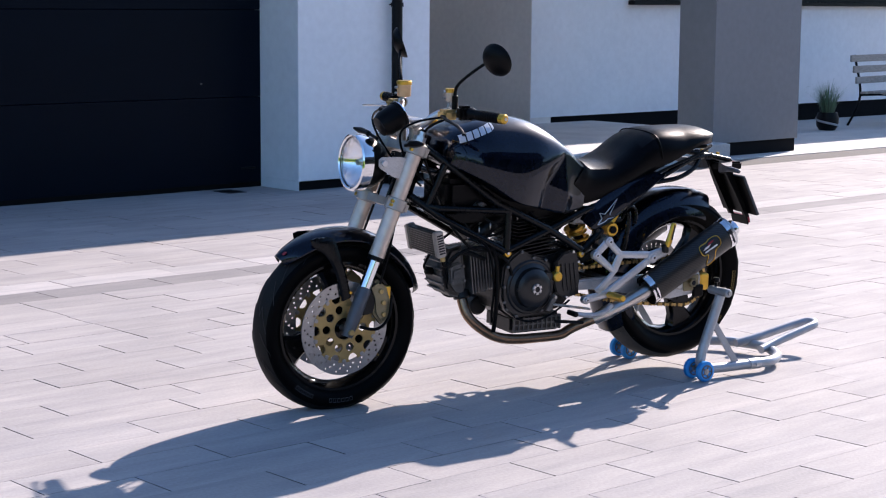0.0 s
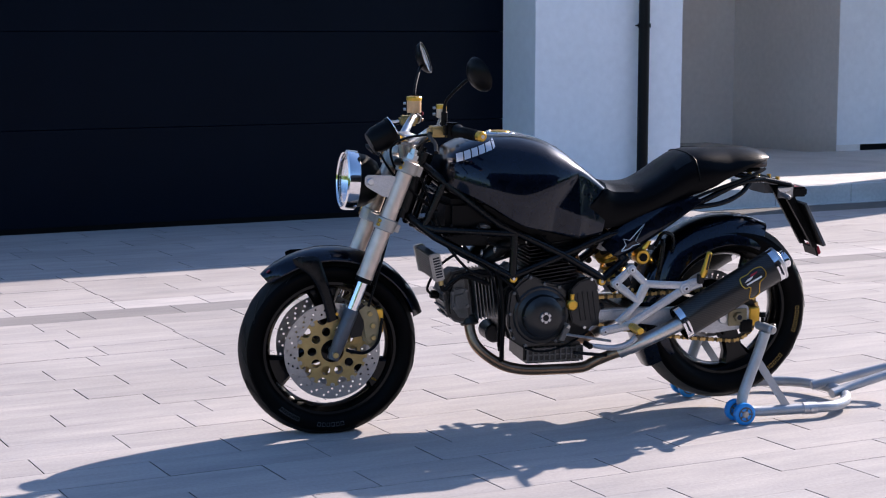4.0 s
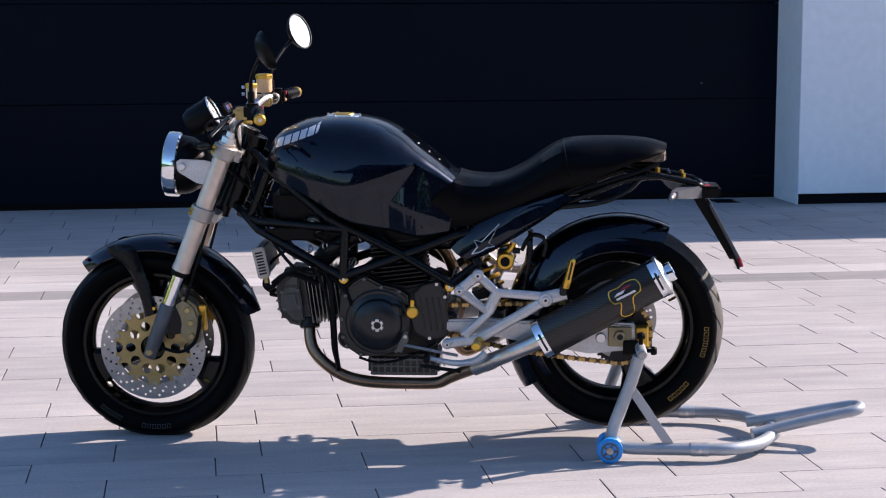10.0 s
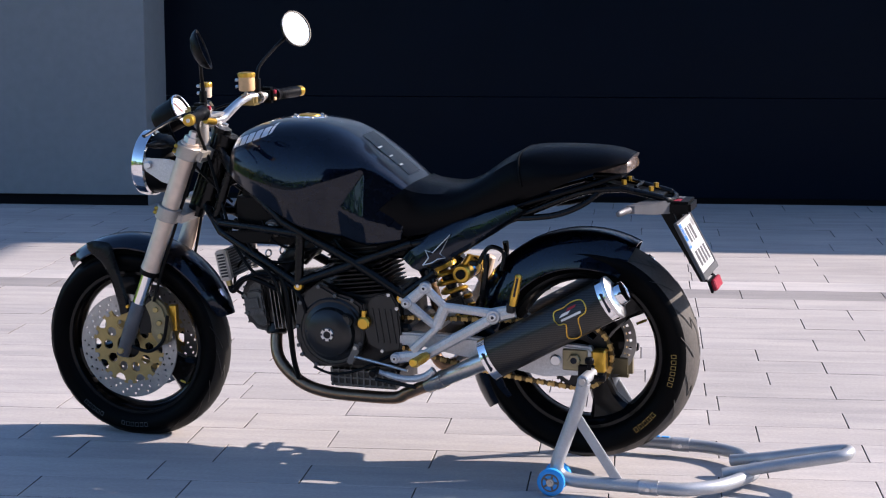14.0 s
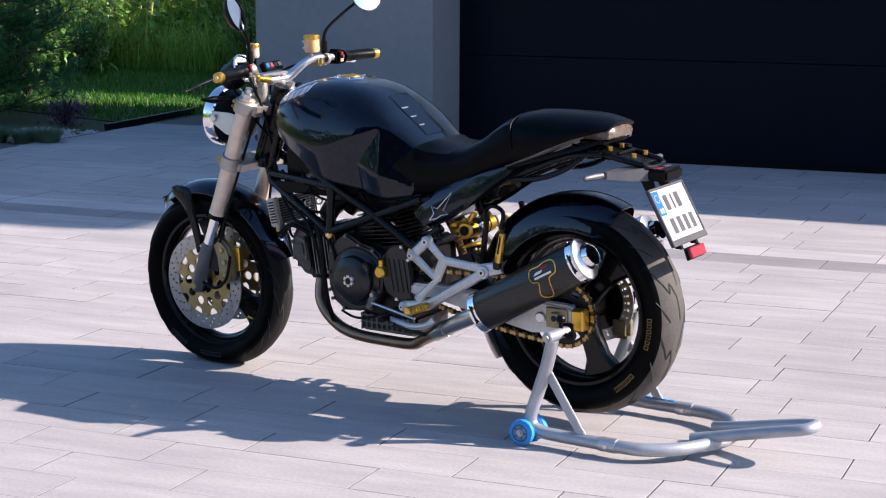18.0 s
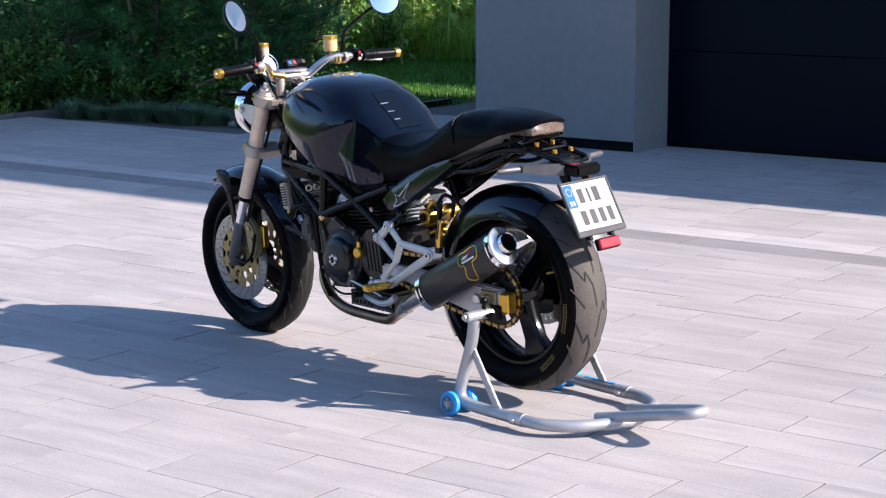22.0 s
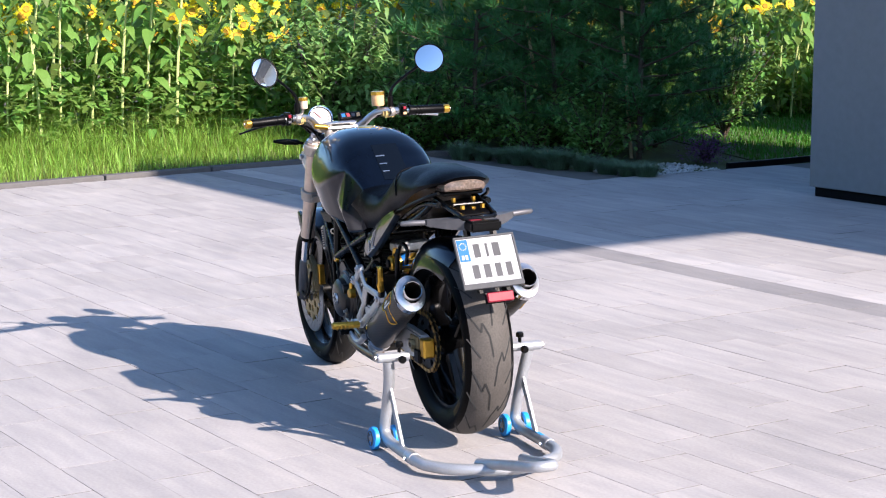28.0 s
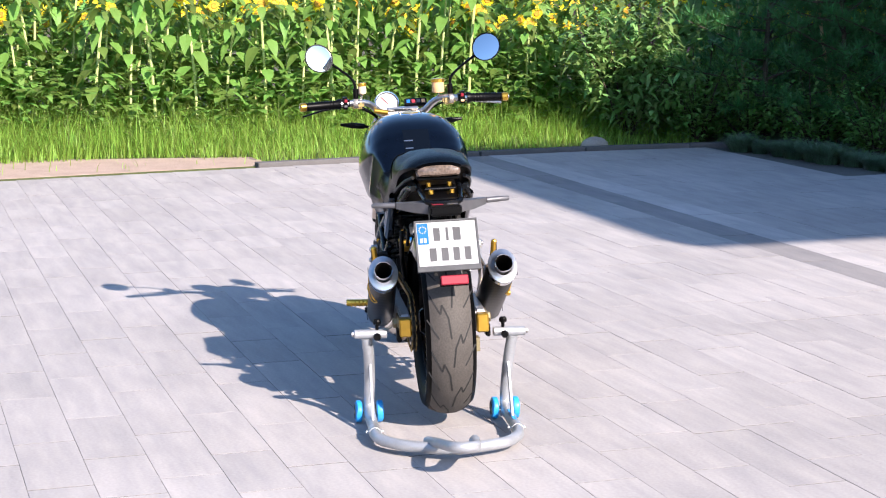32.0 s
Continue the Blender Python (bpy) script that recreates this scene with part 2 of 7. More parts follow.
PAVE = paver_mat("plank_paver", (0.395, 0.370, 0.36), False)
PAVEJ = paver_mat("plank_paver_far", (0.395, 0.370, 0.36), True)
PAVED = paver_mat("dark_plank_paver", (0.272, 0.257, 0.255), True)
PAVEL = paver_mat("pale_plank_paver", (0.465, 0.438, 0.428), True)
SAND = mat("joint_sand", (0.10, 0.095, 0.09), 0.95, 0.0, 0.2, 20, bump=0.001, bump_scale=300)
SOIL = mat("field_soil", (0.10, 0.085, 0.055), 0.95, 0.0, 0.3, 2.5, bump=0.02, bump_scale=14, fine=0.2)
KERB = mat("grey_kerb", (0.105, 0.10, 0.10), 0.85, 0.0, 0.15, 5, bump=0.001, bump_scale=150, fine=0.1)
SANDY = mat("sandy_path", (0.38, 0.285, 0.23), 0.92, 0.0, 0.15, 6, bump=0.004, bump_scale=90, fine=0.15)


def leafy(name, base, var=0.35, trans=0.45, rough=0.5):
    """Leaves: colour varied leaf by leaf, and lit through."""
    m = bpy.data.materials.new(name)
    m.use_nodes = True
    nd, ln = m.node_tree.nodes, m.node_tree.links
    b = nd["Principled BSDF"]
    b.inputs["Roughness"].default_value = rough
    g = nd.new("ShaderNodeNewGeometry")
    rp = nd.new("ShaderNodeMapRange")
    rp.inputs["To Min"].default_value, rp.inputs["To Max"].default_value = 1 - var, 1 + var
    ln.new(g.outputs["Random Per Island"], rp.inputs["Value"])
    hs = nd.new("ShaderNodeHueSaturation")
    hs.inputs["Color"].default_value = (*base, 1)
    ln.new(rp.outputs[0], hs.inputs["Value"])
    rh = nd.new("ShaderNodeMapRange")
    rh.inputs["To Min"].default_value, rh.inputs["To Max"].default_value = 0.475, 0.52
    ln.new(g.outputs["Random Per Island"], rh.inputs["Value"])
    ln.new(rh.outputs[0], hs.inputs["Hue"])
    ln.new(hs.outputs[0], b.inputs["Base Color"])
    tr = nd.new("ShaderNodeBsdfTranslucent")
    ln.new(hs.outputs[0], tr.inputs["Color"])
    mx = nd.new("ShaderNodeMixShader")
    mx.inputs[0].default_value = trans
    ln.new(b.outputs[0], mx.inputs[1])
    ln.new(tr.outputs[0], mx.inputs[2])
    ln.new(mx.outputs[0], nd["Material Output"].inputs["Surface"])
    MATS[name] = m
    return m


GRASS = leafy("grass_blades", (0.27, 0.42, 0.065), 0.55)
LAWN = leafy("lawn_blades", (0.065, 0.20, 0.016), 0.35)
SUNLEAF = leafy("sunflower_leaf", (0.175, 0.30, 0.06), 0.45)
SUNSTEM = leafy("sunflower_stem", (0.50, 0.56, 0.22), 0.2, 0.1)
PETAL = leafy("sunflower_petal", (0.95, 0.76, 0.015), 0.1, 0.4)
NEEDLE = leafy("pine_needles", (0.062, 0.185, 0.050), 0.4, 0.25)
FESCUE = leafy("blue_fescue", (0.115, 0.185, 0.105), 0.4, 0.2)
SHRUB = leafy("shrub_leaf", (0.145, 0.285, 0.06), 0.4, 0.3)
CORN = leafy("maize_leaf", (0.27, 0.38, 0.09), 0.3, 0.4)
PURPLE = leafy("purple_flower", (0.14, 0.05, 0.16), 0.3, 0.2)
BUSHLEAF = leafy("butterfly_bush_leaf", (0.20, 0.34, 0.10), 0.4, 0.35)
BARK = mat("pine_bark", (0.075, 0.055, 0.04), 0.9, 0.0, 0.3, 14, bump=0.004, bump_scale=40)
STAKE = mat("wooden_stake", (0.44, 0.33, 0.19), 0.85, 0.0, 0.2, 10, fine=0.15)
GRAVEL = mat("white_gravel", (0.42, 0.42, 0.41), 0.9, 0.0, 0.1, 20, island=0.25)
ROCK = mat("field_rock", (0.30, 0.27, 0.24), 0.9, 0.0, 0.2, 6, bump=0.01, bump_scale=20, fine=0.15)
WOODW = mat("weathered_bench_wood", (0.34, 0.31, 0.28), 0.85, 0.0, 0.25, 12, fine=0.2, stretch=(1, 6, 6))
SEEDHEAD = mat("sunflower_seed_disc", (0.50, 0.26, 0.02), 0.9, 0.0, 0.3, 60, bump=0.004, bump_scale=150)


def mirror_mat():
    m = bpy.data.materials.new("mirror_glass")
    m.use_nodes = True
    b = m.node_tree.nodes["Principled BSDF"]
    b.inputs["Base Color"].default_value = (0.92, 0.94, 0.96, 1)
    b.inputs["Metallic"].default_value = 1.0
    b.inputs["Roughness"].default_value = 0.02
    return m


MIRROR = mirror_mat()


def glass_mat(name, tint=(1, 1, 1), rough=0.02):
    m = bpy.data.materials.new(name)
    m.use_nodes = True
    b = m.node_tree.nodes["Principled BSDF"]
    b.inputs["Base Color"].default_value = (*tint, 1)
    b.inputs["Transmission Weight"].default_value = 1.0
    b.inputs["Roughness"].default_value = rough
    b.inputs["IOR"].default_value = 1.45
    return m


GLASS = glass_mat("headlight_glass")
WINDOWG = mat("dark_window_glass", (0.015, 0.018, 0.02), 0.05, 0.0, 0.1, 2)


def carbon_mat():
    """Woven carbon: twill bands over a fine weave."""
    m = bpy.data.materials.new("carbon_weave")
    m.use_nodes = True
    nd, ln = m.node_tree.nodes, m.node_tree.links
    b = nd["Principled BSDF"]
    b.inputs["Roughness"].default_value = 0.42
    b.inputs["Specular IOR Level"].default_value = 0.35
    b.inputs["Coat Weight"].default_value = 0.25
    tc = nd.new("ShaderNodeTexCoord")
    turn = nd.new("ShaderNodeMapping")
    turn.inputs["Rotation"].default_value = (0, radians(8), 0)
    ln.new(tc.outputs["Object"], turn.inputs["Vector"])
    twill = nd.new("ShaderNodeTexWave")
    twill.bands_direction = "Z"
    twill.inputs["Scale"].default_value = 52
    twill.inputs["Distortion"].default_value = 0.6
    twill.inputs["Detail Scale"].default_value = 6.0
    ln.new(turn.outputs["Vector"], twill.inputs["Vector"])
    ck = nd.new("ShaderNodeTexChecker")
    ck.inputs["Scale"].default_value = 260
    ck.inputs["Color1"].default_value = (0.55, 0.55, 0.55, 1)
    ck.inputs["Color2"].default_value = (1, 1, 1, 1)
    ln.new(tc.outputs["Object"], ck.inputs["Vector"])
    ramp = nd.new("ShaderNodeValToRGB")
    ramp.color_ramp.elements[0].color = (0.003, 0.0028, 0.0025, 1)
    ramp.color_ramp.elements[1].color = (0.030, 0.026, 0.022, 1)
    ln.new(twill.outputs["Fac"], ramp.inputs["Fac"])
    mix = nd.new("ShaderNodeMix")
    mix.data_type, mix.blend_type = "RGBA", "MULTIPLY"
    mix.inputs[0].default_value = 1.0
    ln.new(ramp.outputs["Color"], mix.inputs[6])
    ln.new(ck.outputs["Color"], mix.inputs[7])
    ln.new(mix.outputs[2], b.inputs["Base Color"])
    return m


CARBON = carbon_mat()

# ---- mesh helpers ----


def part(name, bm, material, parent=None, label="", smooth=True, m=None):
    """Links a bmesh as one mesh object, under a thing or a part if given."""
    me = bpy.data.meshes.new(name)
    if smooth:
        for f in bm.faces:
            f.smooth = True
        for e in bm.edges:
            if len(e.link_faces) == 2 and e.calc_face_angle(0) > 0.6:
                e.smooth = False
    bm.to_mesh(me)
    bm.free()
    for k in material if isinstance(material, (list, tuple)) else (material,):
        me.materials.append(k)
    ob = new(name, me)
    if parent is not None:
        ob.parent = parent
    if m is not None:
        ob.matrix_basis = m
    if label:
        ob["label"] = label
    return ob


def thing(name, label, category, m=None, group="", kind=""):
    ob = new(name)
    ob.empty_display_size = 0.1
    if m is not None:
        ob.matrix_basis = m
    return tagged(ob, label, category, group, kind)


def box(x0, x1, y0, y1, z0, z1, bevel=0.0, bm=None, segs=1):
    bm2 = bmesh.new()
    bmesh.ops.create_cube(bm2, size=1)
    for v in bm2.verts:
        v.co = Vector((x0 if v.co.x < 0 else x1, y0 if v.co.y < 0 else y1, z0 if v.co.z < 0 else z1))
    if bevel:
        bmesh.ops.bevel(bm2, geom=bm2.edges[:], offset=bevel, segments=segs, affect="EDGES")
    return merge(bm, bm2)


def merge(bm, extra, m=None):
    if m is not None:
        bmesh.ops.transform(extra, matrix=m, verts=extra.verts[:])
    if bm is None:
        return extra
    me = bpy.data.meshes.new("t")
    extra.to_mesh(me)
    extra.free()
    bm.from_mesh(me)
    bpy.data.meshes.remove(me)
    return bm


def curve_points(pts, n):
    """A smooth line (Catmull-Rom) through points, n steps for each span."""
    p = [Vector(q) for q in pts]
    out = []
    for i in range(len(p) - 1):
        a, b, c2, d = p[max(i - 1, 0)], p[i], p[i + 1], p[min(i + 2, len(p) - 1)]
        for k in range(n):
            t = k / n
            out.append(0.5 * (2 * b + (c2 - a) * t + (2 * a - 5 * b + 4 * c2 - d) * t * t + (3 * b - a - 3 * c2 + d) * t ** 3))
    return out + [p[-1]]


def tube(pts, r, sides=12, smooth=0, bm=None, flat=1.0, up=(0, 0, 1), caps=True):
    """A tube along points; r a number or one radius a point; flat squeezes it along its second axis."""
    line = curve_points(pts, smooth) if smooth else [Vector(q) for q in pts]
    n = len(line)
    radii = [r] * n if not isinstance(r, (list, tuple)) else [float(q) for q in np.interp(np.linspace(0, 1, n), np.linspace(0, 1, len(r)), r)]
    bm = bm or bmesh.new()
    rings, side = [], None
    for i, q in enumerate(line):
        d = (line[min(i + 1, n - 1)] - line[max(i - 1, 0)]).normalized()
        if side is None:
            side = d.cross(Vector(up))
            if side.length < 1e-3:
                side = d.cross(Vector((1, 0, 0)))
        side = (side - d * side.dot(d)).normalized()
        upv = side.cross(d)
        rings.append([bm.verts.new(q + radii[i] * (math.cos(a) * side + flat * math.sin(a) * upv))
                      for a in (2 * math.pi * k / sides for k in range(sides))])
    for a, b in zip(rings, rings[1:]):
        for k in range(sides):
            bm.faces.new((a[k], a[(k + 1) % sides], b[(k + 1) % sides], b[k]))
    if caps:
        bm.faces.new(rings[0][::-1])
        bm.faces.new(rings[-1])
    bmesh.ops.recalc_face_normals(bm, faces=bm.faces[:])
    return bm


def loft(sections, closed=True, caps=True, bm=None):
    """Skin over rows of points, all of one length."""
    bm = bm or bmesh.new()
    rows = [[bm.verts.new(Vector(q)) for q in s] for s in sections]
    n = len(rows[0])
    for a, b in zip(rows, rows[1:]):
        for k in range(n if closed else n - 1):
            bm.faces.new((a[k], a[(k + 1) % n], b[(k + 1) % n], b[k]))
    if caps and closed:
        bm.faces.new(rows[0][::-1])
        bm.faces.new(rows[-1])
    bmesh.ops.recalc_face_normals(bm, faces=bm.faces[:])
    return bm


def lathe(profile, steps=48, bm=None, m=None, arc=None):
    """Profile rows (radius, offset) spun about the y axis."""
    b2 = bmesh.new()
    whole = arc is None
    a0, a1 = (0, 2 * math.pi) if whole else arc
    count = steps if whole else steps + 1
    rows = [[b2.verts.new((r * math.cos(a), y, r * math.sin(a))) for r, y in profile]
            for a in (a0 + (a1 - a0) * k / steps for k in range(count))]
    for i in range(steps):
        a, b = rows[i], rows[(i + 1) % count]
        for k in range(len(profile) - 1):
            b2.faces.new((a[k], a[k + 1], b[k + 1], b[k]))
    bmesh.ops.remove_doubles(b2, verts=b2.verts[:], dist=1e-5)
    bmesh.ops.recalc_face_normals(b2, faces=b2.faces[:])
    return merge(bm, b2, m)


def plate(outline, depth, bevel=0.0, bm=None, m=None):
    """A flat piece: outline in x and z, thickness along y (from 0 to depth)."""
    b2 = bmesh.new()
    f = b2.faces.new([b2.verts.new((x, 0, z)) for x, z in outline])
    ext = bmesh.ops.extrude_face_region(b2, geom=[f])
    bmesh.ops.translate(b2, vec=(0, depth, 0), verts=[v for v in ext["geom"] if isinstance(v, bmesh.types.BMVert)])
    bmesh.ops.recalc_face_normals(b2, faces=b2.faces[:])
    if bevel:
        edges = [e for e in b2.edges if all(abs(v.co.y - depth) < 1e-6 for v in e.verts) or all(abs(v.co.y) < 1e-6 for v in e.verts)]
        bmesh.ops.bevel(b2, geom=edges, offset=bevel, segments=2, affect="EDGES")
    return merge(bm, b2, m)


def cyl(p, q, r, sides=16, bm=None, bevel=0.0):
    """A round bar from p to q with chamfered ends."""
    p, q = Vector(p), Vector(q)
    d = (q - p).normalized()
    return _capped(p, q, d, r, bevel, sides, bm) if bevel else tube([p, q], r, sides, bm=bm)


def _capped(p, q, d, r, e, sides, bm):
    bm = bm or bmesh.new()
    side = d.cross(Vector((0, 0, 1)))
    if side.length < 1e-3:
        side = Vector((1, 0, 0))
    side.normalize()
    upv = side.cross(d)
    rings = [[bm.verts.new(c2 + rr * (math.cos(a) * side + math.sin(a) * upv)) for a in (2 * math.pi * k / sides for k in range(sides))]
             for c2, rr in ((p, r - e), (p + d * e, r), (q - d * e, r), (q, r - e))]
    for a, b in zip(rings, rings[1:]):
        for k in range(sides):
            bm.faces.new((a[k], a[(k + 1) % sides], b[(k + 1) % sides], b[k]))
    bm.faces.new(rings[0][::-1])
    bm.faces.new(rings[-1])
    bmesh.ops.recalc_face_normals(bm, faces=bm.faces[:])
    return bm


def torus(R, r, m=None, bm=None, major=40, minor=10, flat=1.0):
    """A ring about the y axis."""
    prof = [(R + r * math.cos(a), flat * r * math.sin(a)) for a in (2 * math.pi * k / minor for k in range(minor + 1))]
    return lathe(prof, major, bm, m)


def setting(name, bm, material, label, category, smooth=False):
    return tagged(part(name, bm, material, smooth=smooth), label, category, kind="structure")

# ---- the ground and the house ----
FRONT, DOOR_Y = 5.9, 6.37            # facade and garage door
X0, X1, X2, X3 = -3.6, -2.28, 3.36, 4.63   # grey pier, door opening, white pier
LOW, TOP = 3.2, 7.0


def left_edge(y):
    return -6.85 - 0.145 * (y + 1.5) if y < 3.6 else -7.59


bm = bmesh.new()
bmesh.ops.create_grid(bm, x_segments=2, y_segments=2, size=400)
setting("ground", bm, SOIL, "brown field soil reaching the horizon", "ground")
bpy.data.objects["ground"].location.z = -0.09
setting("driveway", box(-7.6, 16, -14, 5.64, -0.088, -0.010), SAND, "sanded bed under the driveway pavers", "driveway")
setting("side_path", box(-5.35, X3, 5.64, 14, -0.088, -0.010), SAND, "sanded bed under the path beside the house", "path")
setting("forecourt", box(X3, 16, 5.64, 8.62, -0.088, -0.004), CONC, "pale concrete forecourt beside the entrance", "path")

# garage front: two piers, lintel, recessed plinths
setting("wall_grey_pier", box(X0, X1, FRONT, 9.4, 0.07, LOW, 0.004), WALLG, "grey rendered garage pier with a clean corner", "wall")
setting("plinth_grey_pier", box(X0 + 0.03, X1 - 0.004, FRONT + 0.03, 9.3, -0.05, 0.07), PLINTH, "dark recessed plinth below the grey pier", "plinth")
setting("wall_white_pier", box(X2, X3, FRONT, 10.3, 0.07, LOW, 0.004), WALLW, "white rendered garage pier", "wall")
setting("plinth_white_pier", box(X2 + 0.004, X3 - 0.03, FRONT + 0.03, 10.2, -0.05, 0.07), PLINTH, "dark recessed plinth below the white pier", "plinth")
setting("garage_lintel", box(X1, X2, FRONT, 6.9, 2.42, LOW), WALLW, "white rendered lintel over the garage door", "wall")
setting("reveal_foot_white", box(X2 - 0.0, X2 + 0.004, FRONT + 0.002, DOOR_Y, -0.05, 0.07), WALLW, "white reveal foot beside the garage door", "wall")
setting("reveal_foot_grey", box(X1 - 0.004, X1, FRONT + 0.002, DOOR_Y, -0.05, 0.07), WALLG, "grey reveal foot beside the garage door", "wall")

garage = thing("garage_door", "wide anthracite sectional garage door, closed", "garage door", pose(0, 0, 0))
for k in range(4):
    z0 = 0.035 + 0.64 * k
    part("door_panel", box(X1 - 0.05, X2 + 0.05, DOOR_Y, DOOR_Y + 0.04, z0 + 0.0012, z0 + 0.64 - 0.0012, 0.003), DOORM, garage, smooth=False)
part("bottom_seal", box(X1, X2, DOOR_Y + 0.004, DOOR_Y + 0.035, -0.012, 0.037), PLASTIC, garage, "black rubber seal")
part("door_handle", box(3.17, 3.31, DOOR_Y - 0.012, DOOR_Y, 0.137, 0.152, 0.003), DARKM, garage)
part("maker_badge", box(2.825, 2.842, DOOR_Y - 0.003, DOOR_Y, 0.775, 0.786), GREYCAST, garage, smooth=False)
setting("garage_back", box(X1 - 0.02, X2 + 0.02, DOOR_Y + 0.06, DOOR_Y + 0.2, -0.02, LOW), DARKM, "dark closed inside of the garage", "wall")

# entrance: raised porch floor, back and side walls, white wing, grey column
setting("porch_floor", merge(box(X3 + 0.002, 8.06, 5.72, 10.28, -0.05, 0.14, 0.006), box(8.062, 9.33, 6.34, 8.62, -0.05, 0.138, 0.006)), CONC, "pale concrete porch floor, one step up", "floor")
for k in range(5):
    part("step_slab", box(X3 + 0.002 + 0.74 * k, min(X3 + 0.736 + 0.74 * k, 8.06), 5.69, 5.718, -0.012, 0.136, 0.003), CONC, bpy.data.objects["porch_floor"], smooth=False)
setting("wall_porch_back", box(X3, 8.4, 10.3, 10.6, 0.0, LOW), WALLB, "beige rendered back wall of the entrance", "wall")
setting("wall_porch_side", box(8.396, 8.7, 8.604, 10.3, 0.0, LOW), WALLB, "beige rendered side wall of the entrance", "wall")
setting("wall_wing", box(8.4, 18.0, 8.6, 8.9, 0.2, LOW), WALLW, "white rendered wing wall", "wall")
setting("plinth_wing", box(8.7, 18.0, 8.63, 8.9, -0.05, 0.2), PLINTH, "dark recessed plinth below the white wing", "plinth")
setting("grey_column", box(8.07, 9.33, FRONT, 6.33, 0.12, LOW, 0.004), WALLG, "grey rendered column carrying the upper floor", "column")
setting("plinth_column", box(8.09, 9.31, FRONT + 0.02, 6.31, -0.05, 0.12), PLINTH, "dark plinth below the grey column", "plinth")
setting("ceiling", merge(box(X0 - 0.1, X2, FRONT, 9.5, LOW, LOW + 0.3), box(X2, 9.4, FRONT, 13.4, LOW, LOW + 0.3)), WALLW, "white soffit over garage and entrance", "ceiling")
# Upper storey and roof are out of view; slab edges set to cast driveway shade.
setting("wall_upper", box(3.9, 7.4, 7.4, 10.2, LOW + 0.3, TOP), WALLW, "white rendered upper storey set back", "wall")
setting("wall_upper_back", box(-3.4, 3.9, 8.6, 9.45, LOW + 0.3, TOP), WALLW, "white rendered upper storey over the garage", "wall")
setting("roof", merge(box(3.5, 8.7, FRONT, 10.3, TOP, TOP + 0.25), box(-3.5, 3.5, 8.45, 11.6, TOP, TOP + 0.25)), WALLG, "unseen flat grey roof, shaped to cast the driveway shade", "roof")
setting("wall_garage_back", box(X0, X2, 9.402, 9.5, -0.05, LOW), WALLW, "white rendered rear wall of the garage", "wall")
setting("wall_back", box(X2, 18, 13.0, 13.3, -0.05, LOW), WALLW, "white rendered rear wall", "wall")
# Out-of-view block, added so that the lawn lies in shade.
setting("wall_rear", box(-3.4, 3.4, 11.604, 16.4, -0.05, 4.25), WALLG, "unseen grey block added behind the house to shade the lawn", "wall")
setting("wing_roof", box(9.4, 18, 8.0, 14, LOW, LOW + 0.3), WALLG, "flat grey roof of the wing", "roof")

front_door = thing("front_door", "black front door with a steel handle, closed", "door", pose(0, 0, 0))
part("door_leaf", box(6.38, 7.38, 10.25, 10.298, 0.145, 2.2, 0.005), DARKM, front_door, smooth=False)
part("door_frame", merge(box(6.29, 6.38, 10.23, 10.299, 0.142, 2.3), box(7.38, 7.50, 10.23, 10.299, 0.142, 2.3)), WALLG, front_door, smooth=False)
part("door_handle", cyl((7.30, 10.2, 0.75), (7.30, 10.2, 1.35), 0.014), ALU, front_door, "steel bar handle")
tagged(part("doormat", box(5.9, 7.5, 9.15, 9.75, 0.141, 0.152, 0.004), PLINTH), "black doormat on the porch floor", "doormat")

for k, (a, b, z0) in enumerate(((9.9, 11.4, 1.42), (12.35, 16.5, 1.42))):
    w = tagged(part("window_%d" % (k + 1), box(a, b, 8.585, 8.599, z0, z0 + 1.3), WINDOWG, smooth=False), "dark framed window in the white wing", "window", kind="structure")
    part("window_sill", box(a - 0.04, b + 0.04, 8.5, 8.6, z0 - 0.05, z0 - 0.002, 0.004), DARKM, w, smooth=False)
    part("window_frame", merge(merge(box(a, a + 0.07, 8.57, 8.584, z0, z0 + 1.3), box(b - 0.07, b, 8.57, 8.584, z0, z0 + 1.3)), box(a + 0.07, b - 0.07, 8.57, 8.584, z0, z0 + 0.08)), DARKM, w, smooth=False)

drain = thing("downpipe", "black round downpipe with clamps on the white pier", "downpipe", pose(4.24, FRONT - 0.07, 0))
part("pipe", tube([(0, 0, 0.02), (0, 0, LOW)], 0.041, 20), DARKM, drain)
for z in (0.25, 1.36, 2.6):
    part("pipe_clamp", lathe([(0.041, -0.015), (0.049, -0.015), (0.049, 0.015), (0.041, 0.015)], 24, m=Matrix.Rotation(radians(90), 4, "X")), DARKM, drain, m=pose(0, 0, z))
    part("clamp_screw", cyl((-0.075, 0, z), (-0.05, 0, z), 0.006, 8), DARKM, drain)
part("pipe_shoe", tube([(0, 0, 0.06), (0, 0, -0.01)], 0.062, 20), DARKM, drain)
tagged(part("yard_drain", box(2.87, 3.03, 6.08, 6.3, -0.012, 0.002, 0.002), DARKM, smooth=False), "small black drain cover before the garage door", "drain")

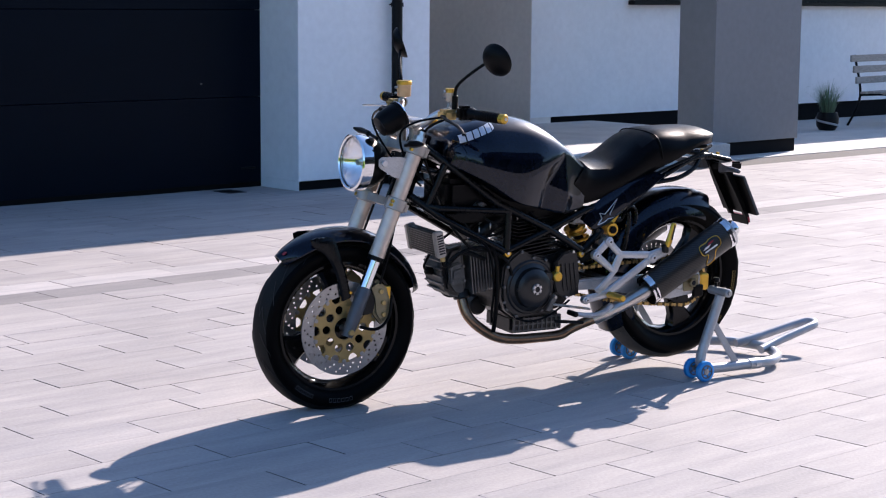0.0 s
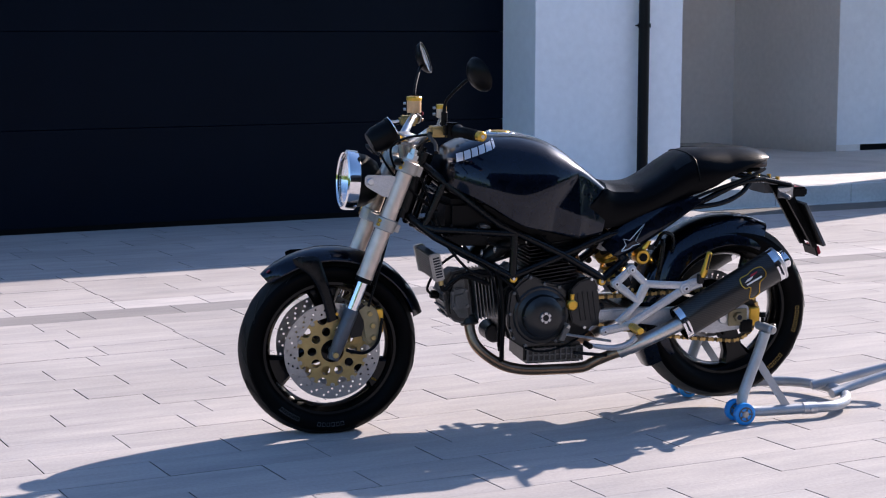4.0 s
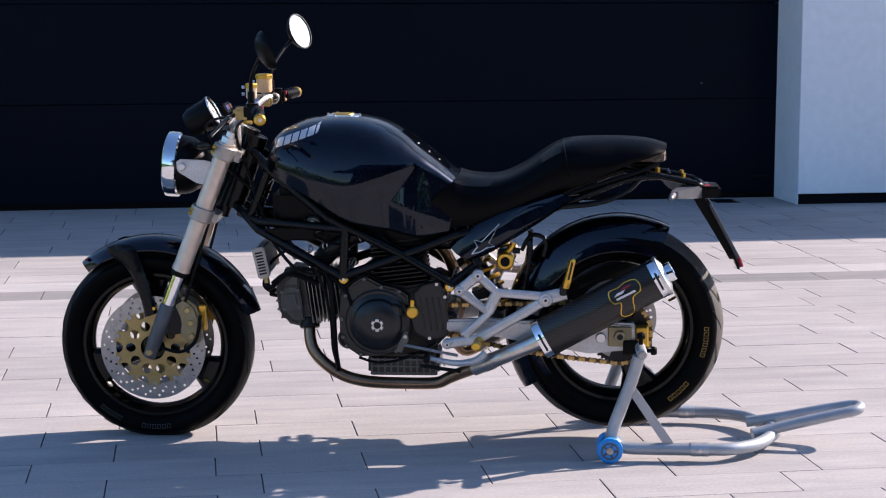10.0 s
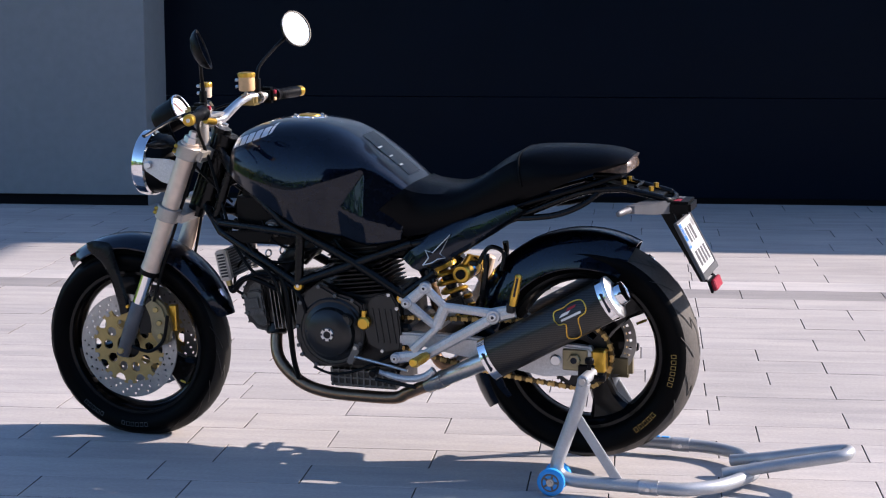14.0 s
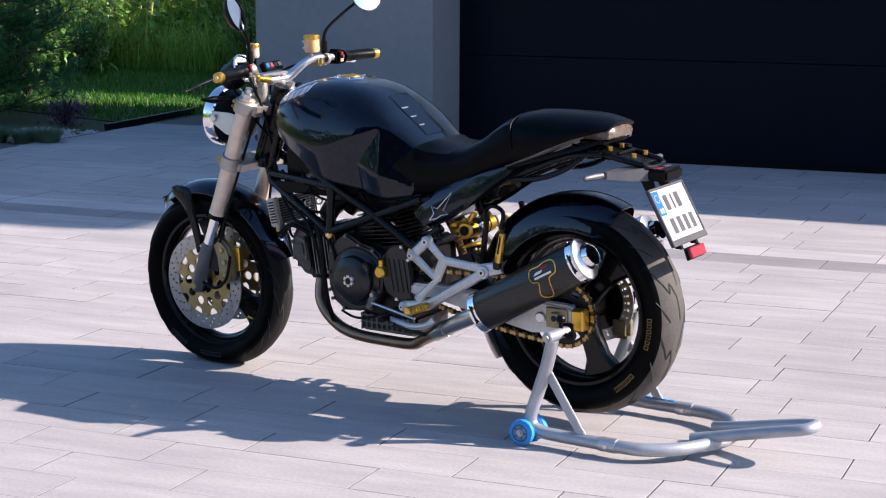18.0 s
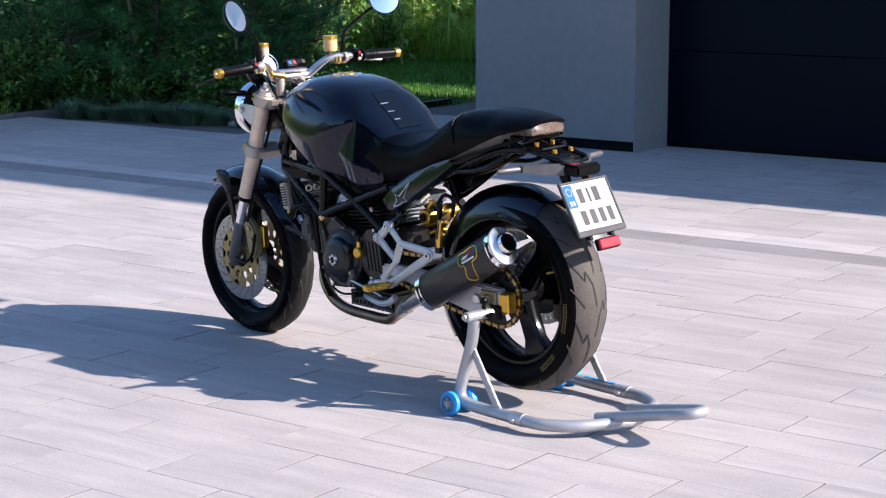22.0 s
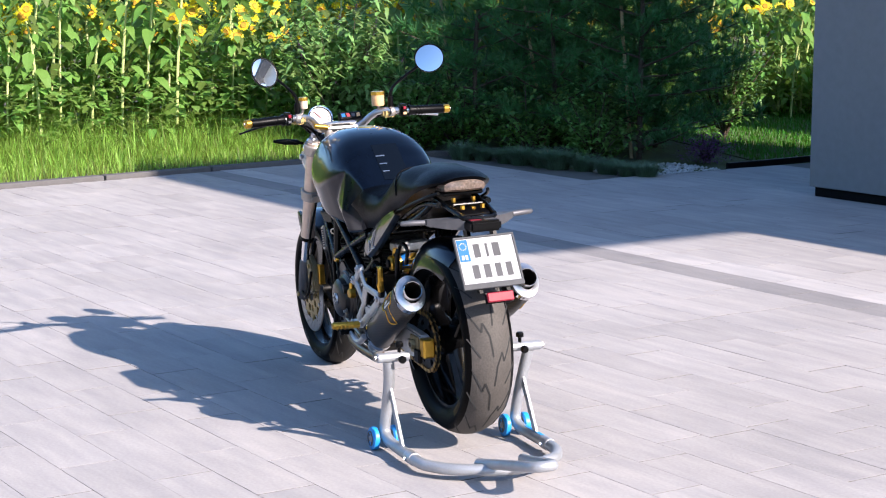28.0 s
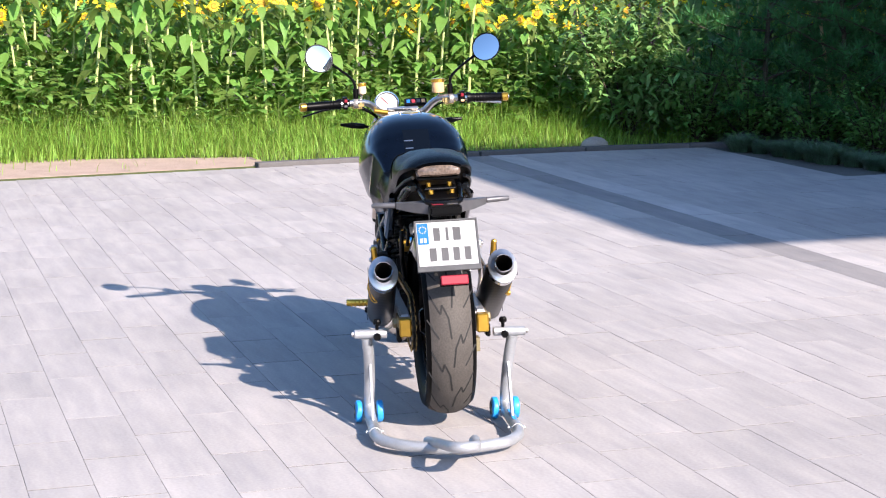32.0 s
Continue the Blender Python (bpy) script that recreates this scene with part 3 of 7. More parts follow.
# bench and lavender pot by the white wing
bench = thing("garden_bench", "weathered slatted garden bench with curved iron frame", "bench", pose(13.30, 7.45, -0.004, 0, 0, 8) @ Matrix.Diagonal((0.92, 0.92, 0.88, 1)))
for y, z in ((0.10, 0.43), (0.0, 0.44), (-0.1, 0.44), (-0.2, 0.43)):
    part("seat_slat", box(-0.75, 0.75, y - 0.04, y + 0.04, z, z + 0.03, 0.006), WOODW, bench)
for y, z in ((0.2, 0.56), (0.24, 0.7), (0.28, 0.84)):
    part("back_slat", box(-0.75, 0.75, y - 0.015, y + 0.015, z, z + 0.09, 0.006), WOODW, bench)
for x in (-0.62, 0.62):
    part("iron_frame", tube([(x, 0.36, 0.0), (x, 0.2, 0.4), (x, 0.3, 0.93)], 0.016, 8, 6, bm=tube([(x, -0.28, 0), (x, -0.16, 0.25), (x, -0.22, 0.42), (x, 0.2, 0.41)], 0.016, 8, 6)), DARKM, bench)

# ---- the motorcycle: x to its tail, y to its right, z up ----
bike = thing("motorcycle", "glossy black naked motorcycle with gold details, raised on a rear stand", "motorcycle", pose(0.013, 0.195, 0, 2.6, 0, -11.6))
FA, RA = Vector((-0.716, 0, 0.289)), Vector((0.690, 0, 0.357))


def polar_plate(r0, r1, nr, na, keep, thick):
    """A disc with its holes cut out cell by cell, about the y axis."""
    b2 = bmesh.new()
    rs = [r0 + (r1 - r0) * i / nr for i in range(nr + 1)]
    grid = {}

    def v(i, k, side):
        key = (i, k % na, side)
        if key not in grid:
            a = 2 * math.pi * (k % na) / na
            grid[key] = b2.verts.new((rs[i] * math.cos(a), side * thick / 2, rs[i] * math.sin(a)))
        return grid[key]

    ok = {(i, k): keep((rs[i] + rs[i + 1]) / 2, 2 * math.pi * (k + 0.5) / na) for i in range(nr) for k in range(na)}
    for (i, k), on in ok.items():
        if not on:
            continue
        for s in (-1, 1):
            q = [v(i, k, s), v(i + 1, k, s), v(i + 1, k + 1, s), v(i, k + 1, s)]
            b2.faces.new(q if s < 0 else q[::-1])
        for (i2, k2), (a, b) in (((i - 1, k), ((i, k), (i, k + 1))), ((i + 1, k), ((i + 1, k), (i + 1, k + 1))),
                                 ((i, (k - 1) % na), ((i, k), (i + 1, k))), ((i, (k + 1) % na), ((i, k + 1), (i + 1, k + 1)))):
            if not ok.get((i2, k2), False):
                b2.faces.new((v(*a, -1), v(*b, -1), v(*b, 1), v(*a, 1)))
    bmesh.ops.recalc_face_normals(b2, faces=b2.faces[:])
    return b2


def drilled(r, a):
    k = round((r - 0.1265) / 0.0115)
    if not 0 <= k <= 2:
        return True
    rr, step = 0.1265 + 0.0115 * k, 2 * math.pi / 22
    b = ((a / step + 0.33 * k) % 1 - 0.5) * step
    return math.hypot(r - rr, b * rr) > 0.0037


def carrier_holes(r, a):
    x, z = r * math.cos(a), r * math.sin(a)
    for k in range(10):
        b = 2 * math.pi * k / 10
        for rr, hole in ((0.068, 0.0150), (0.1085, 0.0165)):
            if math.hypot(x - rr * math.cos(b), z - rr * math.sin(b)) < hole:
                return False
    return True


def tyre(name, R, hw, bead, parent, centre):
    """Tyre with a worn crown, cut grooves and gold outlined sidewall marks."""
    t = part(name, bmesh.new(), RUBBER, parent, m=pose(*centre))
    prof = [(bead, -hw * 0.66), (bead + 0.008, -hw * 0.8), (bead + 0.3 * (R - bead), -hw * 0.95), (bead + 0.52 * (R - bead), -hw), (bead + 0.62 * (R - bead), -hw * 0.985)]
    crown = []
    for k in range(0, 13):
        a = -1.0 + k / 6.0
        crown.append((R - (R - (bead + 0.62 * (R - bead))) * abs(a) ** 2.1, a * hw * 0.985))
    b2 = lathe(prof + crown[1:-1] + [(r, -y) for r, y in prof[::-1]], 72)
    for f in b2.faces:
        c2 = f.calc_center_median()
        f.material_index = 1 if abs(c2.y) < hw * 0.84 and math.hypot(c2.x, c2.z) > bead + 0.6 * (R - bead) else 0
        f.smooth = True
    b2.to_mesh(t.data)
    b2.free()
    t.data.materials.append(TREAD if hw > 0.08 else TREADF)

    def surf(y, a, up):
        q = min(1.0, abs(y) / (hw * 0.985))
        r = R - (R - (bead + 0.62 * (R - bead))) * q ** 2.1 + up
        return (r * math.cos(a), y, r * math.sin(a))

    b2 = bmesh.new()
    n = 10
    for k in range(n):
        a0 = 2 * math.pi * k / n
        for s in (-1, 1):
            o = a0 + (math.pi / n if s > 0 else 0)
            for line in (((0.03, 0.0), (0.12, 0.20), (0.34, 0.33), (0.41, 0.24), (0.82, 0.47)), ((0.50, 0.0), (0.93, 0.20))):
                pts = [Vector(surf(s * y * hw, o + da * 0.12 / (hw + 0.03), 0.0)) for y, da in line]
                for p, q in zip(pts, pts[1:]):
                    steps = 5
                    w = 0.0028
                    row = []
                    for i in range(steps + 1):
                        c2 = p.lerp(q, i / steps)
                        c2 = Vector(surf(c2.y, math.atan2(c2.z, c2.x), 0.0005))
                        tang = (q - p).normalized()
                        nrm = Vector((c2.x, 0, c2.z)).normalized()
                        sd = tang.cross(nrm).normalized() * w
                        row.append((b2.verts.new(c2 - sd), b2.verts.new(c2 + sd)))
                    for (a, b), (c3, d) in zip(row, row[1:]):
                        b2.faces.new((a, b, d, c3))
    part("tread_groove", b2, GROOVE, t, "dark cut tread grooves", smooth=False)
    rm = bead + 0.40 * (R - bead)
    for a_start, count in (((5.36, 5), (6.0, 6)) if hw > 0.08 else ((4.0, 5), (4.55, 6))):
        for k in range(count):
            b2 = bmesh.new()
            a = a_start + 0.062 * k
            for dr0, dr1, da0, da1 in ((-0.007, -0.0055, -0.021, 0.021), (0.0055, 0.007, -0.021, 0.021), (-0.007, 0.007, -0.021, -0.016), (-0.007, 0.007, 0.016, 0.021)):
                b2.faces.new([b2.verts.new(((rm + dr) * math.cos(a + da), -hw * 0.985 - 0.0012, (rm + dr) * math.sin(a + da)))
                              for dr, da in ((dr0, da0), (dr1, da0), (dr1, da1), (dr0, da1))])
            part("sidewall_mark", b2, GOLDINK if hw > 0.08 else LEG, t, "gold outlined sidewall marks" if hw > 0.08 else "faint grey sidewall marks", smooth=False)
    return t


def wheel(name, R, hw, bead, centre, spokes, hub):
    w = part(name, lathe([(bead + 0.004, -hw * 0.68), (bead - 0.008, -hw * 0.66), (bead - 0.018, -hw * 0.5), (bead - 0.026, -hw * 0.2), (bead - 0.028, 0),
                          (bead - 0.026, hw * 0.2), (bead - 0.018, hw * 0.5), (bead - 0.008, hw * 0.66), (bead + 0.004, hw * 0.68), (bead - 0.002, 0), (bead + 0.004, -hw * 0.68)], 72),
             WHEELBLACK, bike, "black three-spoke cast rim", m=pose(*centre))
    part("hub", lathe([(0.0, -hub), (0.035, -hub), (0.048, -hub * 0.8), (0.05, 0), (0.048, hub * 0.8), (0.035, hub), (0.0, hub)], 32), WHEELBLACK, w)
    for a in spokes:
        c2, s2 = math.cos(a), math.sin(a)
        secs = []
        for r, half, d in ((0.03, 0.034, 0.030), (0.09, 0.030, 0.026), (0.15, 0.036, 0.022), (bead - 0.035, 0.056, 0.022), (bead - 0.016, 0.075, 0.026)):
            sec = []
            for u, v in ((-1, -0.5), (-0.75, -1), (0.75, -1), (1, -0.5), (1, 0.5), (0.75, 1), (-0.75, 1), (-1, 0.5)):
                sec.append((r * c2 - u * half * s2, v * d, r * s2 + u * half * c2))
            secs.append(sec)
        part("spoke", loft(secs), WHEELBLACK, w)
    return w


wf = wheel("front_wheel", 0.298, 0.060, 0.222, FA, [radians(a) for a in (95, 203, 330)], 0.055)
tyre("front_tyre", 0.298, 0.060, 0.222, bike, FA)
wr = wheel("rear_wheel", 0.316, 0.082, 0.222, RA, [radians(a) for a in (50, 170, 290)], 0.075)
tyre("rear_tyre", 0.316, 0.082, 0.222, bike, RA)
part("valve", cyl((0.17, -0.02, 0.09), (0.15, -0.045, 0.085), 0.004, 8), GOLD, wr, "gold valve cap")
part("valve", cyl((0.16, -0.02, -0.12), (0.145, -0.03, -0.11), 0.004, 8), GOLD, wf, "gold valve cap")
for s in (-1, 1):
    d = part("brake_disc", polar_plate(0.113, 0.160, 24, 416, drilled, 0.005), DISC, bike, "drilled steel front brake disc", smooth=False, m=pose(FA.x, 0.072 * s, FA.z))
    part("disc_carrier", polar_plate(0.038, 0.118, 32, 240, carrier_holes, 0.007), CARRIER, d, "bronze disc carrier with round holes", smooth=False)
    for k in range(10):
        a = 2 * math.pi * (k + 0.5) / 10
        part("disc_button", cyl((0.1135 * math.cos(a), -0.006, 0.1135 * math.sin(a)), (0.1135 * math.cos(a), 0.006, 0.1135 * math.sin(a)), 0.0075, 12, bevel=0.001), DISC, d)
dr = part("rear_brake_disc", polar_plate(0.085, 0.122, 9, 180, lambda r, a: not (0.094 < r < 0.113 and (r * 160 % 1) < 0.6 and (a * 30 / 6.283 % 1) < 0.3), 0.005), DISC, bike,
          "drilled steel rear brake disc", smooth=False, m=pose(RA.x, 0.085, RA.z))
part("disc_carrier", lathe([(0.03, -0.003), (0.088, -0.003), (0.088, 0.003), (0.03, 0.003)], 40), WHEELBLACK, dr)

def spline(rows, n):
    """Rows of numbers, smoothly refined n times."""
    out = []
    for i in range(len(rows) - 1):
        a, b, c2, d = rows[max(i - 1, 0)], rows[i], rows[i + 1], rows[min(i + 2, len(rows) - 1)]
        for k in range(n):
            t = k / n
            out.append([0.5 * (2 * q + (r - p) * t + (2 * p - 5 * q + 4 * r - w) * t * t + (3 * q - p - 3 * r + w) * t ** 3) for p, q, r, w in zip(a, b, c2, d)])
    return out + [rows[-1]]


# front mudguard, with stays to the fork
def guard(name, centre, r0, half, a0, a1, drop, taper=0.45, power=2.4):
    secs = []
    n = 30
    for i in range(n + 1):
        t = i / n
        a = radians(a0 + (a1 - a0) * t)
        w = half * (1 - taper * abs(2 * t - 1) ** 6)
        row = []
        for lay, rr in ((0, 0.0), (1, -0.004)):
            order = range(0, 11) if lay == 0 else range(10, -1, -1)
            for k in order:
                u = k / 5 - 1
                r = r0 + rr - drop * abs(u) ** power
                row.append((r * math.cos(a), u * w, r * math.sin(a)))
        secs.append(row)
    return part(name, loft(secs), PAINT, bike, m=pose(*centre))


gf = guard("front_mudguard", FA, 0.337, 0.075, 18, 132, 0.035, 0.62)
part("guard_badge", box(-0.007, 0.007, -0.014, 0.014, 0, 0.002, 0.0008), REDPL, gf, "small red badge", m=Matrix.Translation((-0.203, -0.02, 0.262)) @ Matrix.Rotation(radians(-38), 4, "Y"))
gr = guard("rear_hugger", RA, 0.340, 0.093, 64, 214, 0.096, 0.12, 4.0)
for s in (-1, 1):
    rows = spline([(-0.835, 0.070, 0.602, 0.012), (-0.800, 0.076, 0.588, 0.036), (-0.770, 0.080, 0.552, 0.024), (-0.745, 0.084, 0.500, 0.018), (-0.727, 0.086, 0.440, 0.017), (-0.716, 0.086, 0.392, 0.018)], 4)
    part("guard_stay", loft([[(x - FA.x + du * w, s * (y + dv), z - FA.z + du * w * 0.35) for du, dv in ((-1, -0.003), (-0.6, 0.003), (0.6, 0.003), (1, -0.003))] for x, y, z, w in rows]), FRAME, gf)
    part("stay_bolt", cyl((-0.705 - FA.x, s * 0.083, 0.415 - FA.z), (-0.705 - FA.x, s * 0.094, 0.415 - FA.z), 0.005, 8), GOLD, gf)

# fork: clamps, tubes, feet, calipers
TOPF, AXF = Vector((-0.452, 0, 0.952)), Vector((-0.714, 0, 0.288))
fd = (AXF - TOPF).normalized()
perp = Vector((-fd.z, 0, fd.x))


def on_fork(z):
    return TOPF + fd * ((z - TOPF.z) / fd.z)


for s in (-1, 1):
    off = Vector((0, 0.103 * s, 0))
    ft = part("fork_tube", tube([on_fork(0.918) + off, on_fork(0.56) + off, on_fork(0.535) + off], [0.0265, 0.0265, 0.0285], 28), FORKM, bike, "polished fork outer tube")
    part("fork_cap", tube([on_fork(0.918) + off, on_fork(0.934) + off, on_fork(0.935) + off, on_fork(0.950) + off], [0.022, 0.022, 0.013, 0.013], 6, caps=True), ALU, ft, smooth=False)
    part("fork_seal", tube([on_fork(0.537) + off, on_fork(0.520) + off], 0.0275, 24), PLASTIC, ft)
    part("fork_stanchion", tube([on_fork(0.525) + off, on_fork(0.40) + off], 0.0205, 24), CHROME, ft, "chromed fork stanchion")
    foot = part("fork_foot", tube([on_fork(0.432) + off, on_fork(0.425) + off, on_fork(0.33) + off, on_fork(0.268) + off], [0.022, 0.026, 0.025, 0.021], 14, flat=0.9), LEG, ft, "grey cast fork foot")
    part("axle_bolt", cyl((FA.x, 0.12 * s, FA.z - 0.003), (FA.x, 0.131 * s, FA.z - 0.003), 0.010, 16, bevel=0.002), CARRIER, foot)
    cal = part("brake_caliper", plate([(-0.645, 0.43), (-0.61, 0.455), (-0.575, 0.425), (-0.555, 0.365), (-0.565, 0.315), (-0.595, 0.30), (-0.622, 0.335), (-0.628, 0.39)], 0.03, 0.008,
                                      m=Matrix.Translation((0, 0.078 * s - 0.015 + 0.017 * s, 0))), CALIPER, bike, "gold-grey four-piston caliper")
    for x, z in ((-0.600, 0.415), (-0.590, 0.375), (-0.588, 0.335)):
        part("caliper_bolt", cyl((x, 0.105 * s, z), (x, 0.117 * s, z), 0.0085, 12, bevel=0.0015), CARRIER, cal)
    part("pad_retainer", box(-0.572, -0.548, 0.074 * s - 0.012, 0.074 * s + 0.012, 0.345, 0.425, 0.003), GOLD, cal, "gold pad retainer")
    part("caliper_bracket", plate([(-0.675, 0.43), (-0.63, 0.455), (-0.605, 0.435), (-0.625, 0.34), (-0.66, 0.335)], 0.012, 0.002, m=Matrix.Translation((0, 0.098 * s - 0.006, 0))), CASE, cal)
    part("brake_hose", tube([(-0.605, 0.112 * s, 0.44), (-0.57, 0.105 * s, 0.55), (-0.53, 0.085 * s, 0.68), (-0.47, 0.06 * s, 0.86)], 0.0045, 8, 8), PLASTIC, cal)
    part("brake_hose", tube([(-0.68, 0.118 * s, 0.30), (-0.62, 0.125 * s, 0.29), (-0.575, 0.122 * s, 0.325), (-0.56, 0.115 * s, 0.40)], 0.0055, 8, 8), PLASTIC, cal, "black corrugated cable")
axle = part("front_axle", cyl((FA.x, -0.12, FA.z), (FA.x, 0.12, FA.z), 0.011, 16), DISC, bike)


def clamp(z, half, thick, name):
    c2 = on_fork(z)
    b2 = None
    b2 = plate([(-0.016, -thick), (0.05, -thick), (0.05, thick), (-0.016, thick)], 2 * half - 0.06, 0.004, m=Matrix.Translation((0, -half + 0.03, 0)))
    for s in (-1, 1):
        b2 = lathe([(0.0, -0.0205), (0.0335, -0.0205), (0.036, -0.018), (0.036, 0.018), (0.0335, 0.0205), (0.0, 0.0205)], 24, b2,
                   Matrix.Translation((0, 0.103 * s, 0)) @ Matrix.Rotation(radians(90), 4, "X"))
    ob = part(name, b2, CLAMPM, bike, "cast aluminium triple clamp", m=Matrix.Translation(c2) @ Matrix.Rotation(math.atan2(-fd.x, -fd.z), 4, "Y"))
    for s in (-1, 1):
        for dz in (-thick * 0.5, thick * 0.5):
            part("clamp_bolt", cyl((-0.024, 0.126 * s, dz), (-0.034, 0.126 * s, dz), 0.006, 8), GOLD, ob)
    return ob


clamp(0.892, 0.14, 0.016, "top_clamp")
clamp(0.708, 0.14, 0.013, "lower_clamp")
part("steering_stem", tube([on_fork(0.95) + Vector((0.045, 0, 0)), on_fork(0.69) + Vector((0.045, 0, 0))], 0.026, 20), FRAME, bike)

# headlight with its brackets
hl = part("headlight", lathe([(0.0, 0.115), (0.03, 0.112), (0.065, 0.095), (0.085, 0.06), (0.091, 0.02), (0.092, 0.0)], 48, m=Matrix.Rotation(radians(-90), 4, "Z")), PLASTIC, bike,
          "black headlight bucket", m=pose(-0.655, 0, 0.842, 0, 4, 0))
RZ = Matrix.Rotation(radians(-90), 4, "Z")
part("chrome_ring", lathe([(0.092, 0.03), (0.0975, 0.026), (0.099, 0.0), (0.097, -0.010), (0.090, -0.014), (0.086, -0.010), (0.088, 0.0)], 48, m=RZ), CHROME, hl, "polished chrome rim")
part("reflector", lathe([(0.0, 0.05), (0.03, 0.045), (0.06, 0.03), (0.084, 0.0)], 40, m=RZ), CHROME, hl)
part("bulb", cyl((0.045, 0, 0), (0.012, 0, 0), 0.010, 12), ALU, hl)
gl = part("headlight_lens", lathe([(0.0, -0.026), (0.03, -0.0235), (0.06, -0.0165), (0.087, -0.004), (0.087, -0.001), (0.06, -0.0135), (0.03, -0.0205), (0.0, -0.023)], 40, m=RZ), GLASS, hl, "clear domed glass lens")
gl.visible_shadow = False
for s in (-1, 1):
    br = part("headlight_bracket", plate([(-0.618, 0.862), (-0.608, 0.870), (-0.535, 0.868), (-0.512, 0.862), (-0.540, 0.795), (-0.560, 0.800), (-0.61, 0.830), (-0.618, 0.84)], 0.005, 0.001, m=Matrix.Translation((0, 0.108 * s - 0.0025, 0))),
              CASTALU, bike, "plain aluminium headlight bracket", smooth=False)
    part("bracket_bolt", cyl((-0.601, 0.112 * s, 0.849), (-0.601, 0.122 * s, 0.849), 0.011, 16, bevel=0.002), ALU, br)
    ind = part("front_indicator", tube([(-0.515, 0.10 * s, 0.905), (-0.52, 0.145 * s, 0.915), (-0.522, 0.15 * s, 0.916), (-0.526, 0.20 * s, 0.922), (-0.53, 0.245 * s, 0.926)], [0.006, 0.006, 0.011, 0.012, 0.005], 10), PLASTIC, bike, "slim black front indicator")

# clocks
ga = part("speedometer", lathe([(0.0, 0.085), (0.035, 0.082), (0.044, 0.06), (0.046, 0.006), (0.049, 0.004), (0.049, -0.006), (0.044, -0.008), (0.043, 0.0)], 36, m=RZ), PLASTIC, bike,
          "black speedometer can", m=pose(-0.517, -0.055, 1.004, 0, 152, 0))
part("dial", lathe([(0.0, -0.001), (0.042, -0.001), (0.042, 0.002)], 36, m=RZ), DIALW, ga, "white speedometer dial")
part("dial_rim", torus(0.0465, 0.003, m=Matrix.Translation((-0.006, 0, 0)) @ RZ, major=36, minor=8), CHROME, ga)
b2 = bmesh.new()
for k in range(13):
    a = radians(-40 + k * 260 / 12)
    box(-0.0022, -0.0014, -0.0012, 0.0012, 0.030, 0.037, bm=b2)
    for v in b2.verts[-8:]:
        v.co = Matrix.Rotation(a + math.pi * 0.62, 4, "X") @ v.co
part("dial_tick", b2, INK, ga, smooth=False)
part("needle", box(-0.004, -0.003, -0.0015, 0.0015, -0.006, 0.032), REDPL, ga, m=Matrix.Rotation(radians(140), 4, "X"), smooth=False)
wp = part("warning_panel", box(-0.012, 0.012, -0.045, 0.045, -0.016, 0.016, 0.004), PLASTIC, bike, "black warning light panel", m=pose(-0.498, 0.058, 1.002, 0, -30, 0))
for k, mt in enumerate((PLATEB, REDPL, LEG, AMBER)):
    part("warning_lamp", box(0.012, 0.0135, -0.036 + 0.02 * k, -0.022 + 0.02 * k, -0.006, 0.008), mt, wp, smooth=False)

# handlebar and its controls
bar = part("handlebar", tube([(-0.322, -0.392, 1.02), (-0.350, -0.25, 1.022), (-0.40, -0.145, 1.018), (-0.445, -0.085, 0.972), (-0.452, -0.05, 0.966), (-0.452, 0.05, 0.966), (-0.445, 0.085, 0.972),
                              (-0.40, 0.145, 1.022), (-0.354, 0.25, 1.022), (-0.332, 0.392, 1.02)], [0.0112, 0.0112, 0.012, 0.015, 0.015, 0.015, 0.015, 0.012, 0.0112, 0.0112], 16, 8), ALU, bike, "polished tapered handlebar")
for s in (-1, 1):
    part("bar_riser", cyl((-0.45, 0.045 * s, 0.90), (-0.452, 0.045 * s, 0.962), 0.017, 16, bevel=0.003), CLAMPM, bar)
part("bar_bridge", box(-0.476, -0.430, -0.064, 0.064, 0.981, 0.991, 0.004), ALU, bar, "polished bar clamp bridge")
for s in (-1, 1):
    part("riser_cap", box(-0.472, -0.432, 0.045 * s - 0.014, 0.045 * s + 0.014, 0.974, 0.987, 0.005), CLAMPM, bar)
